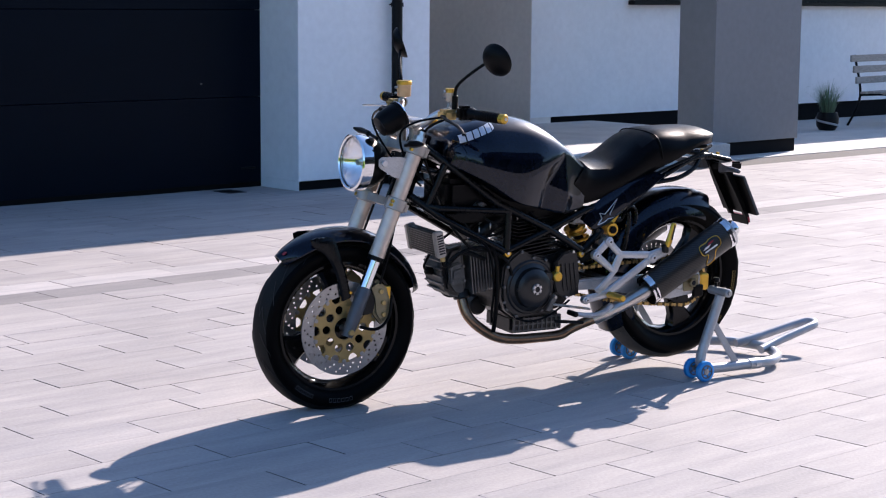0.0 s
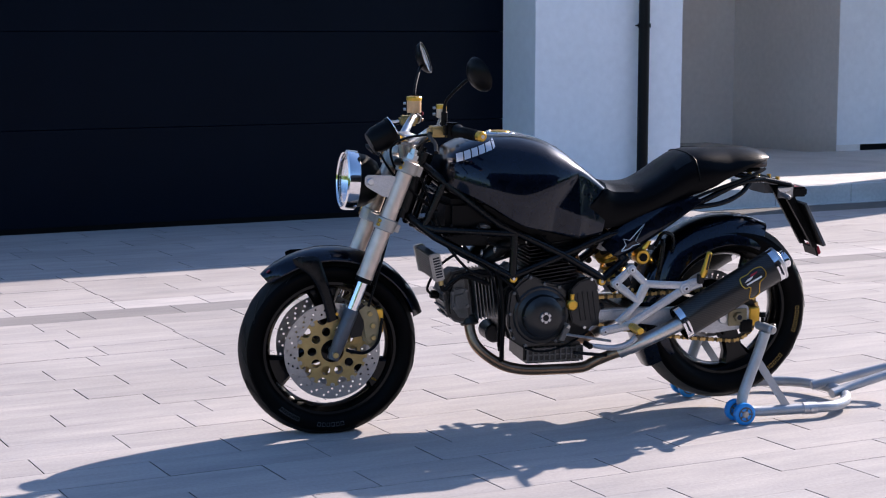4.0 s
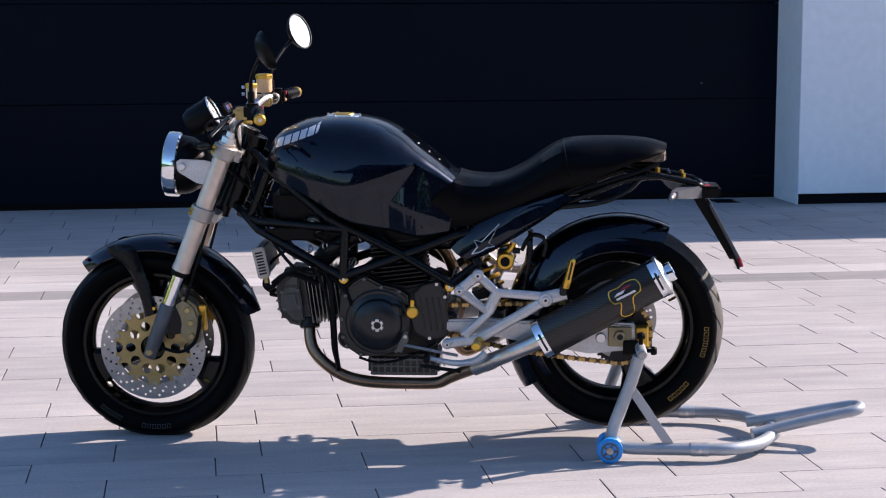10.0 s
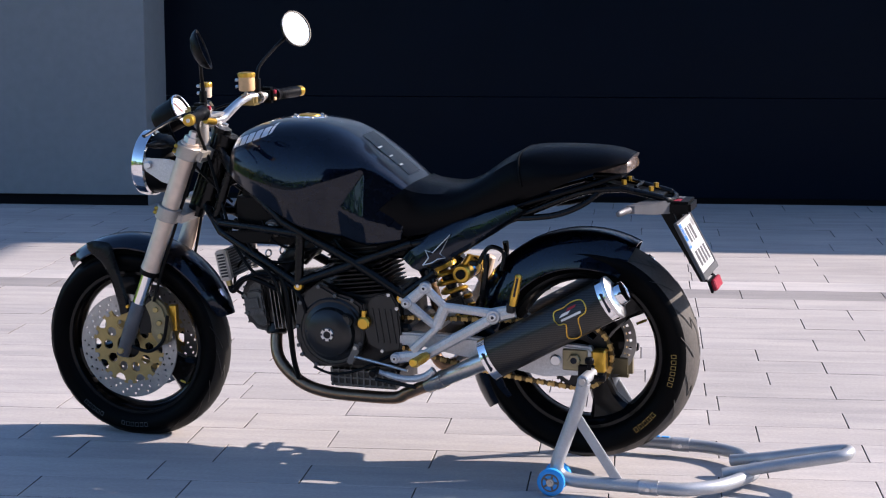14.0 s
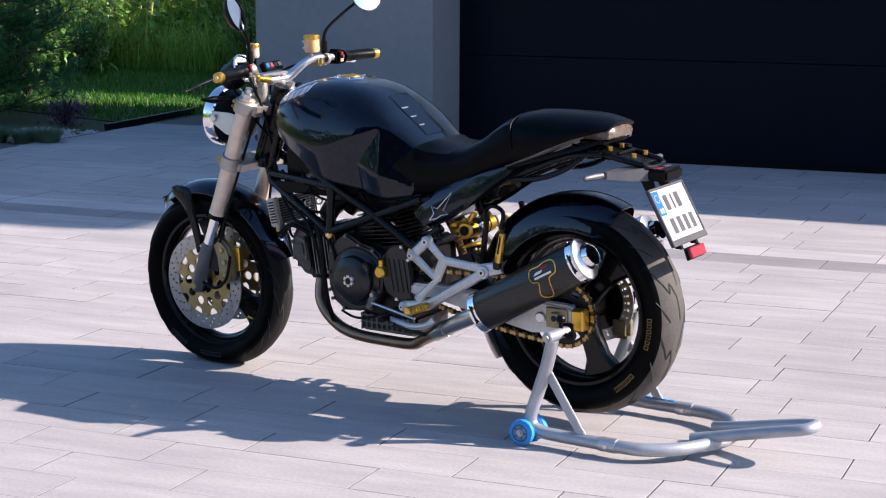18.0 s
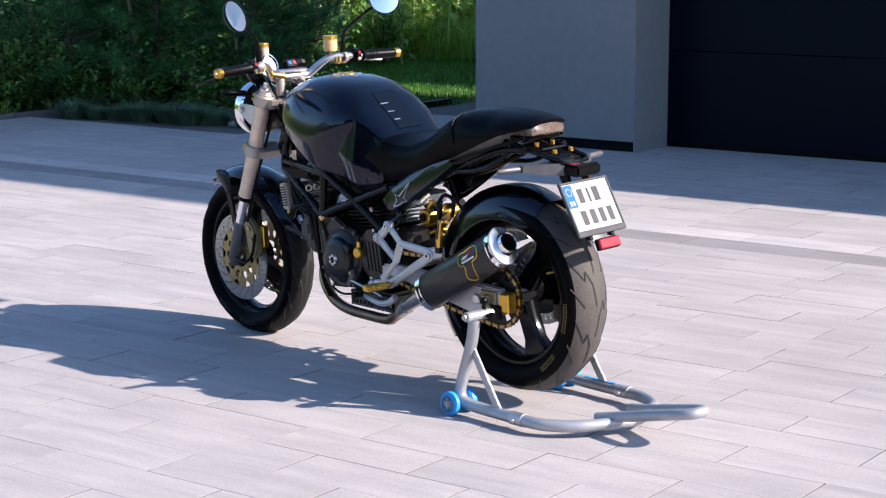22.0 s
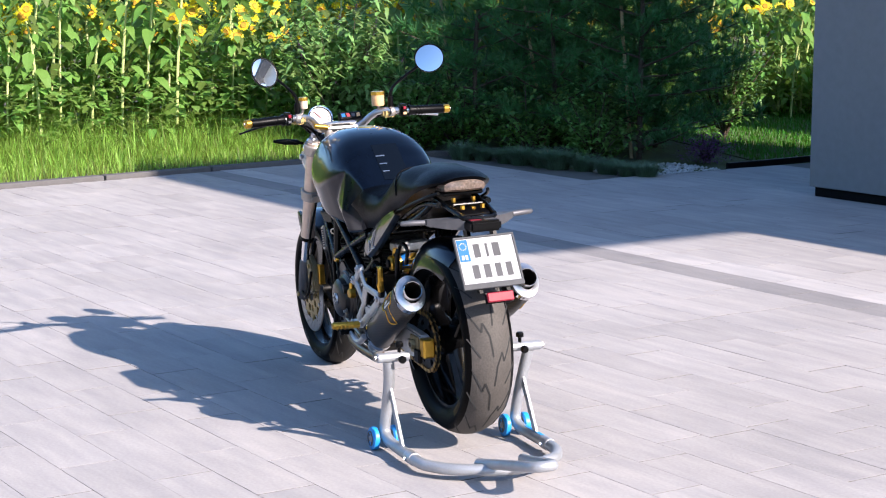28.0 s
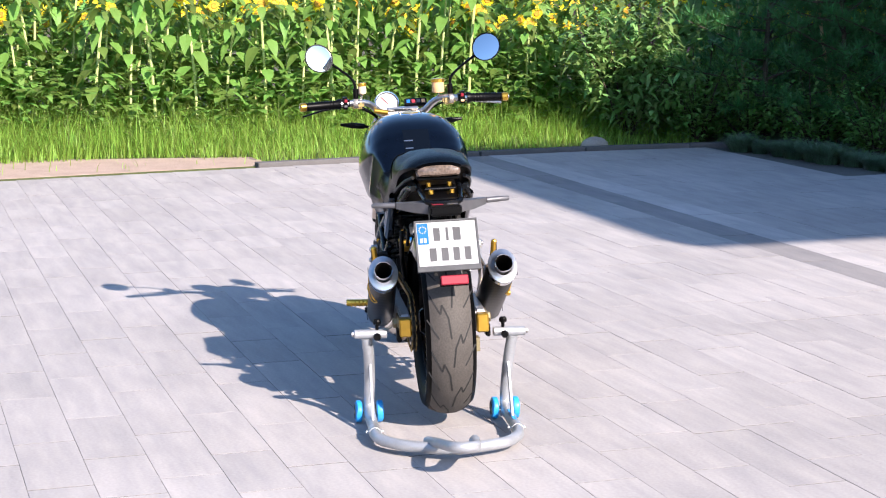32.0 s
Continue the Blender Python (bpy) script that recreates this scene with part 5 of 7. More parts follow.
# trellis frame
fr = part("trellis_frame", tube([(-0.395, 0, 0.93), (-0.475, 0, 0.715)], 0.036, 20), FRAME, bike, "black tubular trellis frame")
for s in (-1, 1):
    for pts in (((-0.40, 0.035, 0.885), (-0.344, 0.092, 0.836), (-0.169, 0.132, 0.700), (0.046, 0.140, 0.596), (0.199, 0.140, 0.505)),
                ((-0.123, 0.140, 0.528), (0.019, 0.140, 0.580), (0.218, 0.130, 0.655)), ((-0.117, 0.134, 0.668), (-0.124, 0.140, 0.530)),
                ((-0.455, 0.035, 0.722), (-0.38, 0.10, 0.660), (-0.123, 0.140, 0.522)), ((-0.445, 0.035, 0.70), (-0.38, 0.10, 0.684), (-0.117, 0.134, 0.668)),
                ((0.192, 0.140, 0.505), (0.285, 0.128, 0.575)), ((-0.352, 0.088, 0.832), (-0.412, 0.07, 0.682)), ((0.24, 0.12, 0.645), (0.275, 0.13, 0.545))):
        part("frame_tube", tube([(x, y * s, z) for x, y, z in pts], 0.0135, 14), FRAME, fr)
    for x, z in ((-0.123, 0.520), (0.189, 0.499)):
        part("frame_bolt", lathe([(0.0, -0.012), (0.012, -0.012), (0.0155, -0.006), (0.0155, 0.0)], 20), GOLD, fr, "gold frame plug", m=pose(x, 0.139 * s, z, 0, 0, 0 if s < 0 else 180))
        part("bolt_head", cyl((x, 0.150 * s, z), (x, 0.154 * s, z), 0.005, 8), ALU, fr)
for x, z, y in ((-0.123, 0.525, 0.14), (0.195, 0.505, 0.14), (-0.36, 0.80, 0.08), (0.218, 0.652, 0.13), (-0.117, 0.668, 0.134)):
    part("cross_tube", tube([(x, -y, z), (x, y, z)], 0.012, 12), FRAME, fr)
# Airbox drawn oversized, a black fill that keeps the frame gaps dark.
part("airbox", box(-0.34, 0.14, -0.092, 0.092, 0.622, 0.78, 0.02, segs=2), PLASTIC, bike)
part("battery_tray", box(-0.02, 0.20, -0.09, 0.09, 0.60, 0.68, 0.01), PLASTIC, bike)
part("coil_cover", plate([(-0.36, 0.665), (-0.25, 0.672), (-0.20, 0.665), (-0.22, 0.640), (-0.30, 0.632)], 0.012, 0.003, m=Matrix.Translation((0, -0.128, 0))), PLASTIC, bike)
for s in (-1, 1):
    part("intake_body", tube([(-0.10, 0.05 * s, 0.64), (-0.16, 0.06 * s, 0.60), (-0.20, 0.05 * s, 0.56)], 0.03, 14, 4), CASE, bike)
    part("intake_clip", torus(0.031, 0.004, m=Matrix.Translation((-0.16, 0.06 * s, 0.60)) @ Matrix.Rotation(radians(45), 4, "Y"), major=24, minor=6), STEEL, bike)
for k, pts in enumerate((((-0.24, -0.12, 0.70), (-0.20, -0.125, 0.64), (-0.11, -0.12, 0.62), (0.0, -0.115, 0.655)), ((-0.33, -0.11, 0.70), (-0.26, -0.125, 0.60), (-0.18, -0.12, 0.58), (-0.10, -0.11, 0.60)),
                         ((0.12, -0.12, 0.60), (0.06, -0.125, 0.57), (-0.02, -0.12, 0.62)), ((-0.41, -0.06, 0.76), (-0.36, -0.10, 0.66), (-0.27, -0.13, 0.55), (-0.19, -0.135, 0.53)))):
    part("wiring", tube(pts, 0.004 + 0.001 * (k % 2), 8, 8), PLASTIC, bike)

# engine: crankcase, covers, two finned cylinders
en = part("engine", plate([(-0.140, 0.480), (-0.066, 0.532), (0.0, 0.500), (0.06, 0.492), (0.150, 0.510), (0.178, 0.495), (0.186, 0.35), (0.14, 0.300), (0.046, 0.285), (-0.074, 0.276), (-0.125, 0.310), (-0.142, 0.36)], 0.22, 0.008, m=Matrix.Translation((0, -0.11, 0))), CASE, bike, "dark cast engine casing")
for s in (-1, 1):
    m2 = pose(0, 0, 0) if s < 0 else Matrix.Diagonal((1, -1, 1, 1))
    part("side_cover", plate([(-0.132, 0.470), (-0.098, 0.505), (-0.062, 0.528), (-0.012, 0.502), (0.036, 0.490), (0.066, 0.470), (0.072, 0.40), (0.066, 0.345), (0.040, 0.305), (-0.02, 0.287), (-0.078, 0.284), (-0.118, 0.312), (-0.137, 0.36), (-0.138, 0.42)], 0.032, 0.007,
                             m=m2 @ Matrix.Translation((0, -0.142, 0))), COVER, en)
    part("round_cover", lathe([(0.098, 0.02), (0.098, -0.002), (0.093, -0.007), (0.086, -0.006), (0.080, -0.010), (0.073, -0.014), (0.069, -0.031), (0.060, -0.039), (0.032, -0.043), (0.0, -0.044)], 48, m=m2 @ Matrix.Translation((-0.022, -0.142, 0.392))), COVER, en, "round domed engine cover")
    part("cover_rib", box(-0.095, -0.075, -0.178, -0.148, 0.386, 0.398, 0.004), COVER, en, m=m2)
    part("cover_plug", lathe([(0.0, -0.006), (0.013, -0.006), (0.014, -0.004), (0.0185, -0.006), (0.0195, 0.0), (0.0195, 0.012)], 24, m=m2 @ Matrix.Translation((0.031, -0.170, 0.432))), COVER, en)
    rc = part("cap_ring", lathe([(0.011, 0.0), (0.011, -0.006), (0.0185, -0.006), (0.020, -0.003), (0.020, 0.004)], 24, m=m2 @ Matrix.Translation((-0.021, -0.186, 0.392))), ALU, en, "bright aluminium cap ring")
    part("cap_centre", lathe([(0.0, -0.003), (0.011, -0.003)], 20, m=m2 @ Matrix.Translation((-0.021, -0.186, 0.392))), CASE, en)
    # Dark chips on the ring paint the shade of its notches.
    for k in range(6):
        a = 2 * math.pi * k / 6
        part("ring_notch", box(-0.0025, 0.0025, -0.0068, -0.0055, -0.003, 0.003), INK, en, m=m2 @ Matrix.Translation((-0.021 + 0.0165 * math.cos(a), -0.186, 0.392 + 0.0165 * math.sin(a))), smooth=False)
    for x, z in ((-0.062, 0.520), (-0.012, 0.496), (0.040, 0.484), (-0.130, 0.40), (-0.128, 0.345), (0.062, 0.36), (0.03, 0.303), (-0.075, 0.291), (-0.118, 0.47), (-0.118, 0.318)):
        part("cover_bolt", cyl((x, s * 0.140, z), (x, s * 0.149, z), 0.006, 8, bevel=0.001), GREYCAST, en)
part("sprocket_cover", plate([(0.076, 0.470), (0.110, 0.502), (0.158, 0.514), (0.176, 0.480), (0.186, 0.40), (0.184, 0.352), (0.130, 0.340), (0.088, 0.362), (0.074, 0.41)], 0.02, 0.004, m=Matrix.Translation((0, -0.148, 0))), COVER, en, "ribbed dark sprocket cover")
for k in range(4):
    part("cover_rib", box(-0.0022, 0.0022, -0.0035, 0.0, -0.05, 0.05, 0.0008), COVER, en, m=Matrix.Translation((0.110 + 0.018 * k, -0.148, 0.418)) @ Matrix.Rotation(radians(-9), 4, "Y"))
for x, z in ((0.152, 0.508), (0.176, 0.470), (0.13, 0.345)):
    part("cover_bolt", cyl((x, -0.146, z), (x, -0.153, z), 0.005, 8), ALU, en)
sl = part("clutch_slave", cyl((0.080, -0.140, 0.425), (0.080, -0.170, 0.425), 0.0185, 20, bevel=0.004), GOLD, bike, "gold clutch slave cylinder")
part("slave_neck", cyl((0.080, -0.158, 0.440), (0.081, -0.158, 0.462), 0.008, 10), GOLD, sl)
part("bleed_nipple", cyl((0.081, -0.158, 0.462), (0.081, -0.158, 0.482), 0.004, 8), CASE, sl)
# front cylinder lies, rear cylinder stands
HZ = Matrix.Translation((-0.187, 0, 0.452)) @ Matrix.Rotation(radians(-7), 4, "Y")
cy = part("front_cylinder", box(-0.055, 0.09, -0.060, 0.060, -0.058, 0.058, 0.02, segs=2), CASE, bike, "dark finned front cylinder", m=HZ)
for k in range(9):
    part("fin", box(-0.0018, 0.0018, -0.092, 0.092, -0.074, 0.072, 0.0008), FINM, cy, m=pose(-0.045 + 0.0115 * k, 0, 0))
hd = part("front_head", plate([(-0.148, -0.030), (-0.148, 0.030), (-0.128, 0.072), (-0.094, 0.092), (-0.058, 0.084), (-0.055, -0.070), (-0.085, -0.086), (-0.120, -0.074)], 0.156, 0.020, m=Matrix.Translation((0, -0.078, 0))), HEADM, cy, "sooty grey cylinder head")
for s in (-1, 1):
    part("valve_cover", plate([(-0.136, -0.018), (-0.130, 0.034), (-0.118, 0.044), (-0.084, 0.046), (-0.074, 0.036), (-0.070, -0.022), (-0.080, -0.032), (-0.124, -0.030)], 0.012, 0.004, m=Matrix.Translation((0, 0.078 * s - (0.012 if s < 0 else 0), 0))), GREYCAST if s > 0 else HEADM, hd, "bolted grey inspection cover")
    part("cover_boss", plate([(-0.122, -0.008), (-0.119, 0.024), (-0.086, 0.026), (-0.083, -0.008)], 0.004, 0.002, m=Matrix.Translation((0, 0.090 * s - (0.004 if s < 0 else 0), 0))), HEADM, hd)
    for x, z in ((-0.126, -0.020), (-0.126, 0.032), (-0.078, -0.020), (-0.078, 0.032)):
        part("cover_bolt", cyl((x, s * 0.084, z), (x, s * 0.095, z), 0.0055, 8), GREYCAST, hd)
for z in (-0.052, -0.026, 0.0, 0.026, 0.052):
    part("head_rib", box(-0.006, 0.006, -0.06, 0.06, -0.003, 0.003, 0.001), FINM, hd, m=pose(-0.147 + 0.35 * max(0.0, abs(z) - 0.03), 0, z))
part("plug_cap", cyl((-0.150, 0.0, 0.012), (-0.178, 0.0, 0.020), 0.014, 14, bevel=0.003), PLASTIC, hd)
part("plug_lead", tube([(-0.176, 0.0, 0.020), (-0.19, -0.02, 0.05), (-0.15, -0.05, 0.12), (-0.08, -0.06, 0.16)], 0.0045, 8, 6), PLASTIC, hd)
part("belt_cover", plate([(-0.14, -0.05), (-0.10, -0.075), (-0.06, -0.075), (-0.06, 0.10), (-0.11, 0.095), (-0.145, 0.04)], 0.05, 0.01, m=Matrix.Translation((-0.002, -0.070, 0))), COVER, cy)
VT = Matrix.Translation((0.030, 0, 0.575)) @ Matrix.Rotation(radians(-7), 4, "Y")
cv = part("rear_cylinder", box(-0.06, 0.06, -0.06, 0.06, -0.09, 0.07, 0.02, segs=2), CASE, bike, "dark finned rear cylinder", m=VT)
for k in range(11):
    w = 0.082 - 0.0006 * k
    part("fin", box(-w, w, -0.097, 0.097, -0.0016, 0.0016, 0.0), CASE, cv, m=pose(0, 0, -0.075 + 0.0125 * k), smooth=False)
part("rear_head", box(-0.075, 0.075, -0.09, 0.09, 0.07, 0.15, 0.02, segs=2), CASE, cv)
part("fin_plug", cyl((0.058, -0.100, -0.02), (0.058, -0.106, -0.02), 0.008, 12), DISC, cv)
for k, (pts, r) in enumerate(((((-0.34, -0.115, 0.50), (-0.30, -0.125, 0.53), (-0.22, -0.13, 0.545), (-0.13, -0.14, 0.50), (-0.10, -0.146, 0.44)), 0.006),
                              (((-0.19, -0.13, 0.56), (-0.165, -0.14, 0.50), (-0.155, -0.14, 0.40), (-0.152, -0.128, 0.30), (-0.146, -0.108, 0.236)), 0.008),
                              (((-0.08, -0.15, 0.285), (-0.02, -0.155, 0.27), (0.06, -0.15, 0.285), (0.15, -0.14, 0.33)), 0.004),
                              (((-0.02, -0.115, 0.655), (0.02, -0.125, 0.62), (0.10, -0.12, 0.60), (0.17, -0.11, 0.63)), 0.006))):
    part("engine_hose", tube(pts, r, 8, 6), PLASTIC, bike)
for x, z in ((-0.27, 0.585), (-0.225, 0.605), (-0.18, 0.615), (-0.07, 0.64)):
    part("hose_clip", torus(0.010, 0.0025, m=Matrix.Translation((x, -0.118, z)) @ Matrix.Rotation(radians(60), 4, "Z"), major=14, minor=6), STEEL, bike)
part("throttle_body", cyl((-0.215, -0.115, 0.675), (-0.215, -0.02, 0.675), 0.026, 16, bevel=0.004), GREYCAST, bike, "grey cast throttle body")
part("throttle_wheel", cyl((-0.215, -0.122, 0.675), (-0.215, -0.115, 0.675), 0.016, 14, bevel=0.002), DISC, bike)
part("starter_motor", cyl((-0.13, 0.02, 0.30), (-0.13, 0.11, 0.30), 0.034, 18, bevel=0.006), CASE, bike)
# sump with a cast grid
su = part("oil_sump", box(-0.060, 0.155, -0.088, 0.088, 0.212, 0.278, 0.012, segs=2), GREYDARK, bike, "dark cast sump with a square grid")
for s in (-1, 1):
    for k in range(11):
        part("grid_rib", box(-0.0025, 0.0025, 0.088 * s - 0.005, 0.088 * s + 0.005, 0.217, 0.270), GREYCAST, su, m=pose(-0.048 + 0.0195 * k, 0, 0), smooth=False)
    for z in (0.222, 0.243, 0.264):
        part("grid_rib", box(-0.052, 0.148, 0.088 * s - 0.0045, 0.088 * s + 0.0045, z - 0.0025, z + 0.0025), GREYCAST, su, smooth=False)
# oil cooler
oc = part("oil_cooler", box(-0.018, 0.010, -0.095, 0.085, -0.050, 0.050, 0.003), CASE, bike, "finned aluminium oil cooler", m=pose(-0.370, 0, 0.560, 0, -12, 0) @ Matrix.Diagonal((1, 0.95, 0.84, 1)))
for k in range(10):
    part("cooler_fin", box(-0.021, 0.012, -0.094, 0.084, -0.0016, 0.0016), FINM, oc, m=pose(0, 0, -0.044 + 0.0098 * k), smooth=False)
for y in (-0.108, 0.098):
    e = part("end_tank", box(-0.022, 0.014, y - 0.013, y + 0.013, -0.055, 0.055, 0.005, segs=2), CLAMPM, oc)
    # Dark bars on the end tank stand for shaded slots.
    for k in range(8):
        part("tank_slot", box(-0.014, 0.008, y - 0.0145, y + 0.0145, -0.003, 0.003), INK, oc, m=pose(0, 0, -0.037 + 0.0108 * k), smooth=False)
part("cooler_fitting", cyl((0.0, -0.11, -0.055), (0.0, -0.11, -0.073), 0.009, 12), CARRIER, oc)
part("cooler_hose", tube([(-0.357, -0.104, 0.500), (-0.345, -0.106, 0.485), (-0.29, -0.12, 0.53), (-0.20, -0.12, 0.50)], 0.008, 10, 6), PLASTIC, bike)

# exhaust: bronzed headers, steel links, carbon cans
for s in (-1, 1):
    ex = part("exhaust_header", tube([(-0.242, 0.035 * s, 0.37), (-0.238, 0.055 * s, 0.318), (-0.222, 0.072 * s, 0.280), (-0.184, 0.086 * s, 0.244), (-0.128, 0.094 * s, 0.212), (-0.055, 0.096 * s, 0.196), (0.05, 0.095 * s, 0.192), (0.145, 0.095 * s, 0.194), (0.185, 0.100 * s, 0.212),
                                      (0.225, 0.115 * s, 0.232), (0.275, 0.142 * s, 0.257)] if s < 0 else [(0.11, 0.06, 0.62), (0.17, 0.09, 0.55), (0.21, 0.11, 0.42), (0.19, 0.12, 0.30), (0.22, 0.13, 0.24), (0.275, 0.142, 0.257)], 0.0180, 20, 5), BRONZED, bike, "heat-bronzed exhaust header")
    part("header_flange", cyl((-0.242, 0.035 * s, 0.378), (-0.240, 0.045 * s, 0.348), 0.031, 16, bevel=0.004), CASE, ex)
    li = part("exhaust_link", tube([(0.262, 0.136 * s, 0.250), (0.30, 0.153 * s, 0.272), (0.36, 0.172 * s, 0.303), (0.45, 0.188 * s, 0.348), (0.475, 0.190 * s, 0.361)], [0.0225, 0.0235, 0.0235, 0.026, 0.030], 20, 5), STEEL, bike, "brushed steel link pipe")
    part("link_clamp", tube([(0.293, 0.150 * s, 0.268), (0.318, 0.159 * s, 0.281)], 0.0255, 20), STEEL, li)
    a, b = Vector((0.455, 0.190 * s, 0.350)), Vector((0.804, 0.198 * s, 0.546))
    d = (b - a).normalized()
    mu = part("silencer", tube([a, a + d * 0.012, b - d * 0.012, b], [0.042, 0.0465, 0.0465, 0.042], 32, flat=1.26, caps=False), CARBON, bike, "oval carbon-fibre silencer")
    for c2, w in ((a + d * 0.012, 0.012), (b - d * 0.010, 0.010)):
        part("silencer_band", tube([c2 - d * w, c2 + d * w], 0.0480, 32, flat=1.26, caps=False), CHROME, mu, "polished steel band")
        # Dark strip on the band, painted as a shaded slot.
        part("band_slot", box(-0.003, 0.003, -0.001, 0.001, -0.028, 0.028), INK, mu, m=Matrix.Translation(c2 + Vector((0, 0.0482 * s, 0.0))) @ Matrix.Rotation(radians(-29), 4, "Y"), smooth=False)
    axis = Matrix.Translation(b) @ d.to_track_quat("Y", "Z").to_matrix().to_4x4() 
    oval = axis @ Matrix.Diagonal((0.82, 1, 1.02, 1))
    part("end_cap", lathe([(0.0575, -0.004), (0.0600, 0.003), (0.0590, 0.009), (0.050, 0.012), (0.040, 0.016), (0.036, 0.019), (0.034, 0.006)], 36), ALU, mu, "polished dished end cap", m=oval)
    part("tail_pipe", lathe([(0.0305, 0.012), (0.0305, 0.036), (0.0295, 0.0385), (0.0282, 0.0375), (0.0276, 0.034)], 32), CHROME, mu, "open steel tail pipe", m=axis)
    part("pipe_inside", lathe([(0.0276, 0.034), (0.0262, -0.12), (0.0, -0.12)], 28), SOOT, mu, "sooty inside of the pipe", m=axis)
    mid = a.lerp(b, 0.72) + Vector((0, 0.0, 0))
    mark = [(-0.042, 0.012), (-0.036, 0.030), (-0.010, 0.030), (0.012, 0.034), (0.038, 0.030), (0.044, 0.012), (0.036, -0.002), (0.014, -0.008), (0.002, -0.040), (-0.010, -0.051), (-0.026, -0.048), (-0.034, -0.036), (-0.020, -0.008), (-0.036, -0.002)]
    rot = Matrix.Rotation(radians(-28), 4, "Y")
    place = []
    for u, v in mark:
        q = rot @ Vector((u * 1.12, 0, v * 1.12 + 0.004))
        along = q.dot(d)
        across = (q - d * along).length * (1 if q.z - d.z * along > 0 else -1)
        y = 0.0468 * math.sqrt(max(0.0, 1 - (across / 0.059) ** 2)) + 0.0012
        place.append(mid + q + Vector((0, y * s, 0)))
    b2 = tube(place + place[:1], 0.0019, 6, 3)
    part("silencer_mark", b2, GOLD, mu, "gold outlined maker's mark")
    b2 = None
    for u, v, w, h, lean, ink, label in ((0.0, 0.009, 0.030, 0.0030, 0.0, SILVERINK, "small unreadable lettering bar"), (-0.014, 0.021, 0.013, 0.0035, 0.006, SILVERINK, "pale slanted stroke"), (0.006, 0.026, 0.013, 0.0065, 0.007, REDPL, "red slanted stroke")):
        q = rot @ Vector((u, 0, v))
        lift = 0.0468 * math.sqrt(1 - ((v + 0.004) / 0.059) ** 2) + 0.0002
        stroke = loft([[(x + lean * z / h, y, z) for x, z in ((-w, -h), (w, -h), (w, h), (-w, h))] for y in (-0.0012, 0.0008)])
        part("mark_stroke", stroke, ink, mu, label, m=Matrix.Translation(mid + q + Vector((0, s * lift, 0))) @ rot, smooth=False)

# footrest plates, pegs, levers
for s in (-1, 1):
    hp = part("footrest_plate", bmesh.new(), CASTALU, bike, "cast aluminium footrest plate")
    b2 = None
    for pts, r in ((((0.275, 0.544), (0.331, 0.492), (0.46, 0.482), (0.532, 0.497)), 0.0135), (((0.532, 0.488), (0.472, 0.470), (0.273, 0.352), (0.185, 0.338)), 0.0155),
                   (((0.221, 0.498), (0.306, 0.432), (0.235, 0.362)), 0.0155), (((0.275, 0.544), (0.221, 0.498)), 0.015), (((0.331, 0.492), (0.304, 0.434)), 0.0165)):
        b2 = tube([(x, 0.188 * s, z) for x, z in pts], r, 8, bm=b2, flat=0.45, up=(0, 1, 0))
    for x, z, r in ((0.275, 0.544, 0.017), (0.221, 0.498, 0.016), (0.472, 0.473, 0.021), (0.185, 0.338, 0.015)):
        b2 = cyl((x, 0.176 * s, z), (x, 0.199 * s, z), r, 20, bm=b2, bevel=0.003)
    for f in b2.faces:
        f.smooth = f.calc_area() < 1e-5
    b2.to_mesh(hp.data)
    b2.free()
    for x, z, r in ((0.275, 0.544, 0.0095), (0.221, 0.498, 0.009), (0.472, 0.473, 0.011), (0.185, 0.338, 0.008)):
        part("plate_bolt", cyl((x, 0.199 * s, z), (x, 0.205 * s, z), r, 14, bevel=0.002), ALU, hp)
        # Dark disc on the bolt head stands for its socket's shade.
        part("bolt_socket", cyl((x, 0.205 * s, z), (x, 0.2056 * s, z), r * 0.45, 6), INK, hp)
    part("plate_spacer", cyl((0.248, 0.14 * s, 0.52), (0.248, 0.178 * s, 0.52), 0.012, 12), CASE, hp)
    pg = part("pillion_peg", tube([(0.529, 0.20 * s, 0.512), (0.534, 0.204 * s, 0.53), (0.541, 0.206 * s, 0.56), (0.549, 0.208 * s, 0.593), (0.550, 0.208 * s, 0.598)], [0.011, 0.012, 0.010, 0.010, 0.007], 8), GOLD, bike, "gold folded pillion peg", smooth=False)
    # Slot shade painted as a dark strip on the peg.
    part("peg_slot", box(-0.003, 0.003, 0.0095, 0.0105, -0.028, 0.028), INK, pg, m=Matrix.Translation((0.543, 0.207 * s if s > 0 else -0.207 - 0.02, 0.565)) @ Matrix.Rotation(radians(12), 4, "Y"), smooth=False)
    part("peg_clevis", box(0.512, 0.535, 0.198 * s - 0.010, 0.198 * s + 0.010, 0.488, 0.520, 0.004), CASE, pg)
    rp = part("rider_peg", cyl((0.279, 0.200 * s, 0.352), (0.272, 0.298 * s, 0.356), 0.0125, 10, bevel=0.003), GOLD, bike, "gold ribbed rider peg", smooth=False)
    for k in range(5):
        part("peg_ring", lathe([(0.0125, -0.0025), (0.0142, 0.0), (0.0125, 0.0025)], 12), GOLD, rp, m=pose(0.278 - 0.0012 * k, (0.225 + 0.014 * k) * s, 0.353))
    part("heel_guard", plate([(0.30, 0.36), (0.345, 0.39), (0.335, 0.40), (0.29, 0.375)], 0.004, 0.0, m=Matrix.Translation((0, 0.178 * s, 0))), CASTALU, hp, smooth=False)
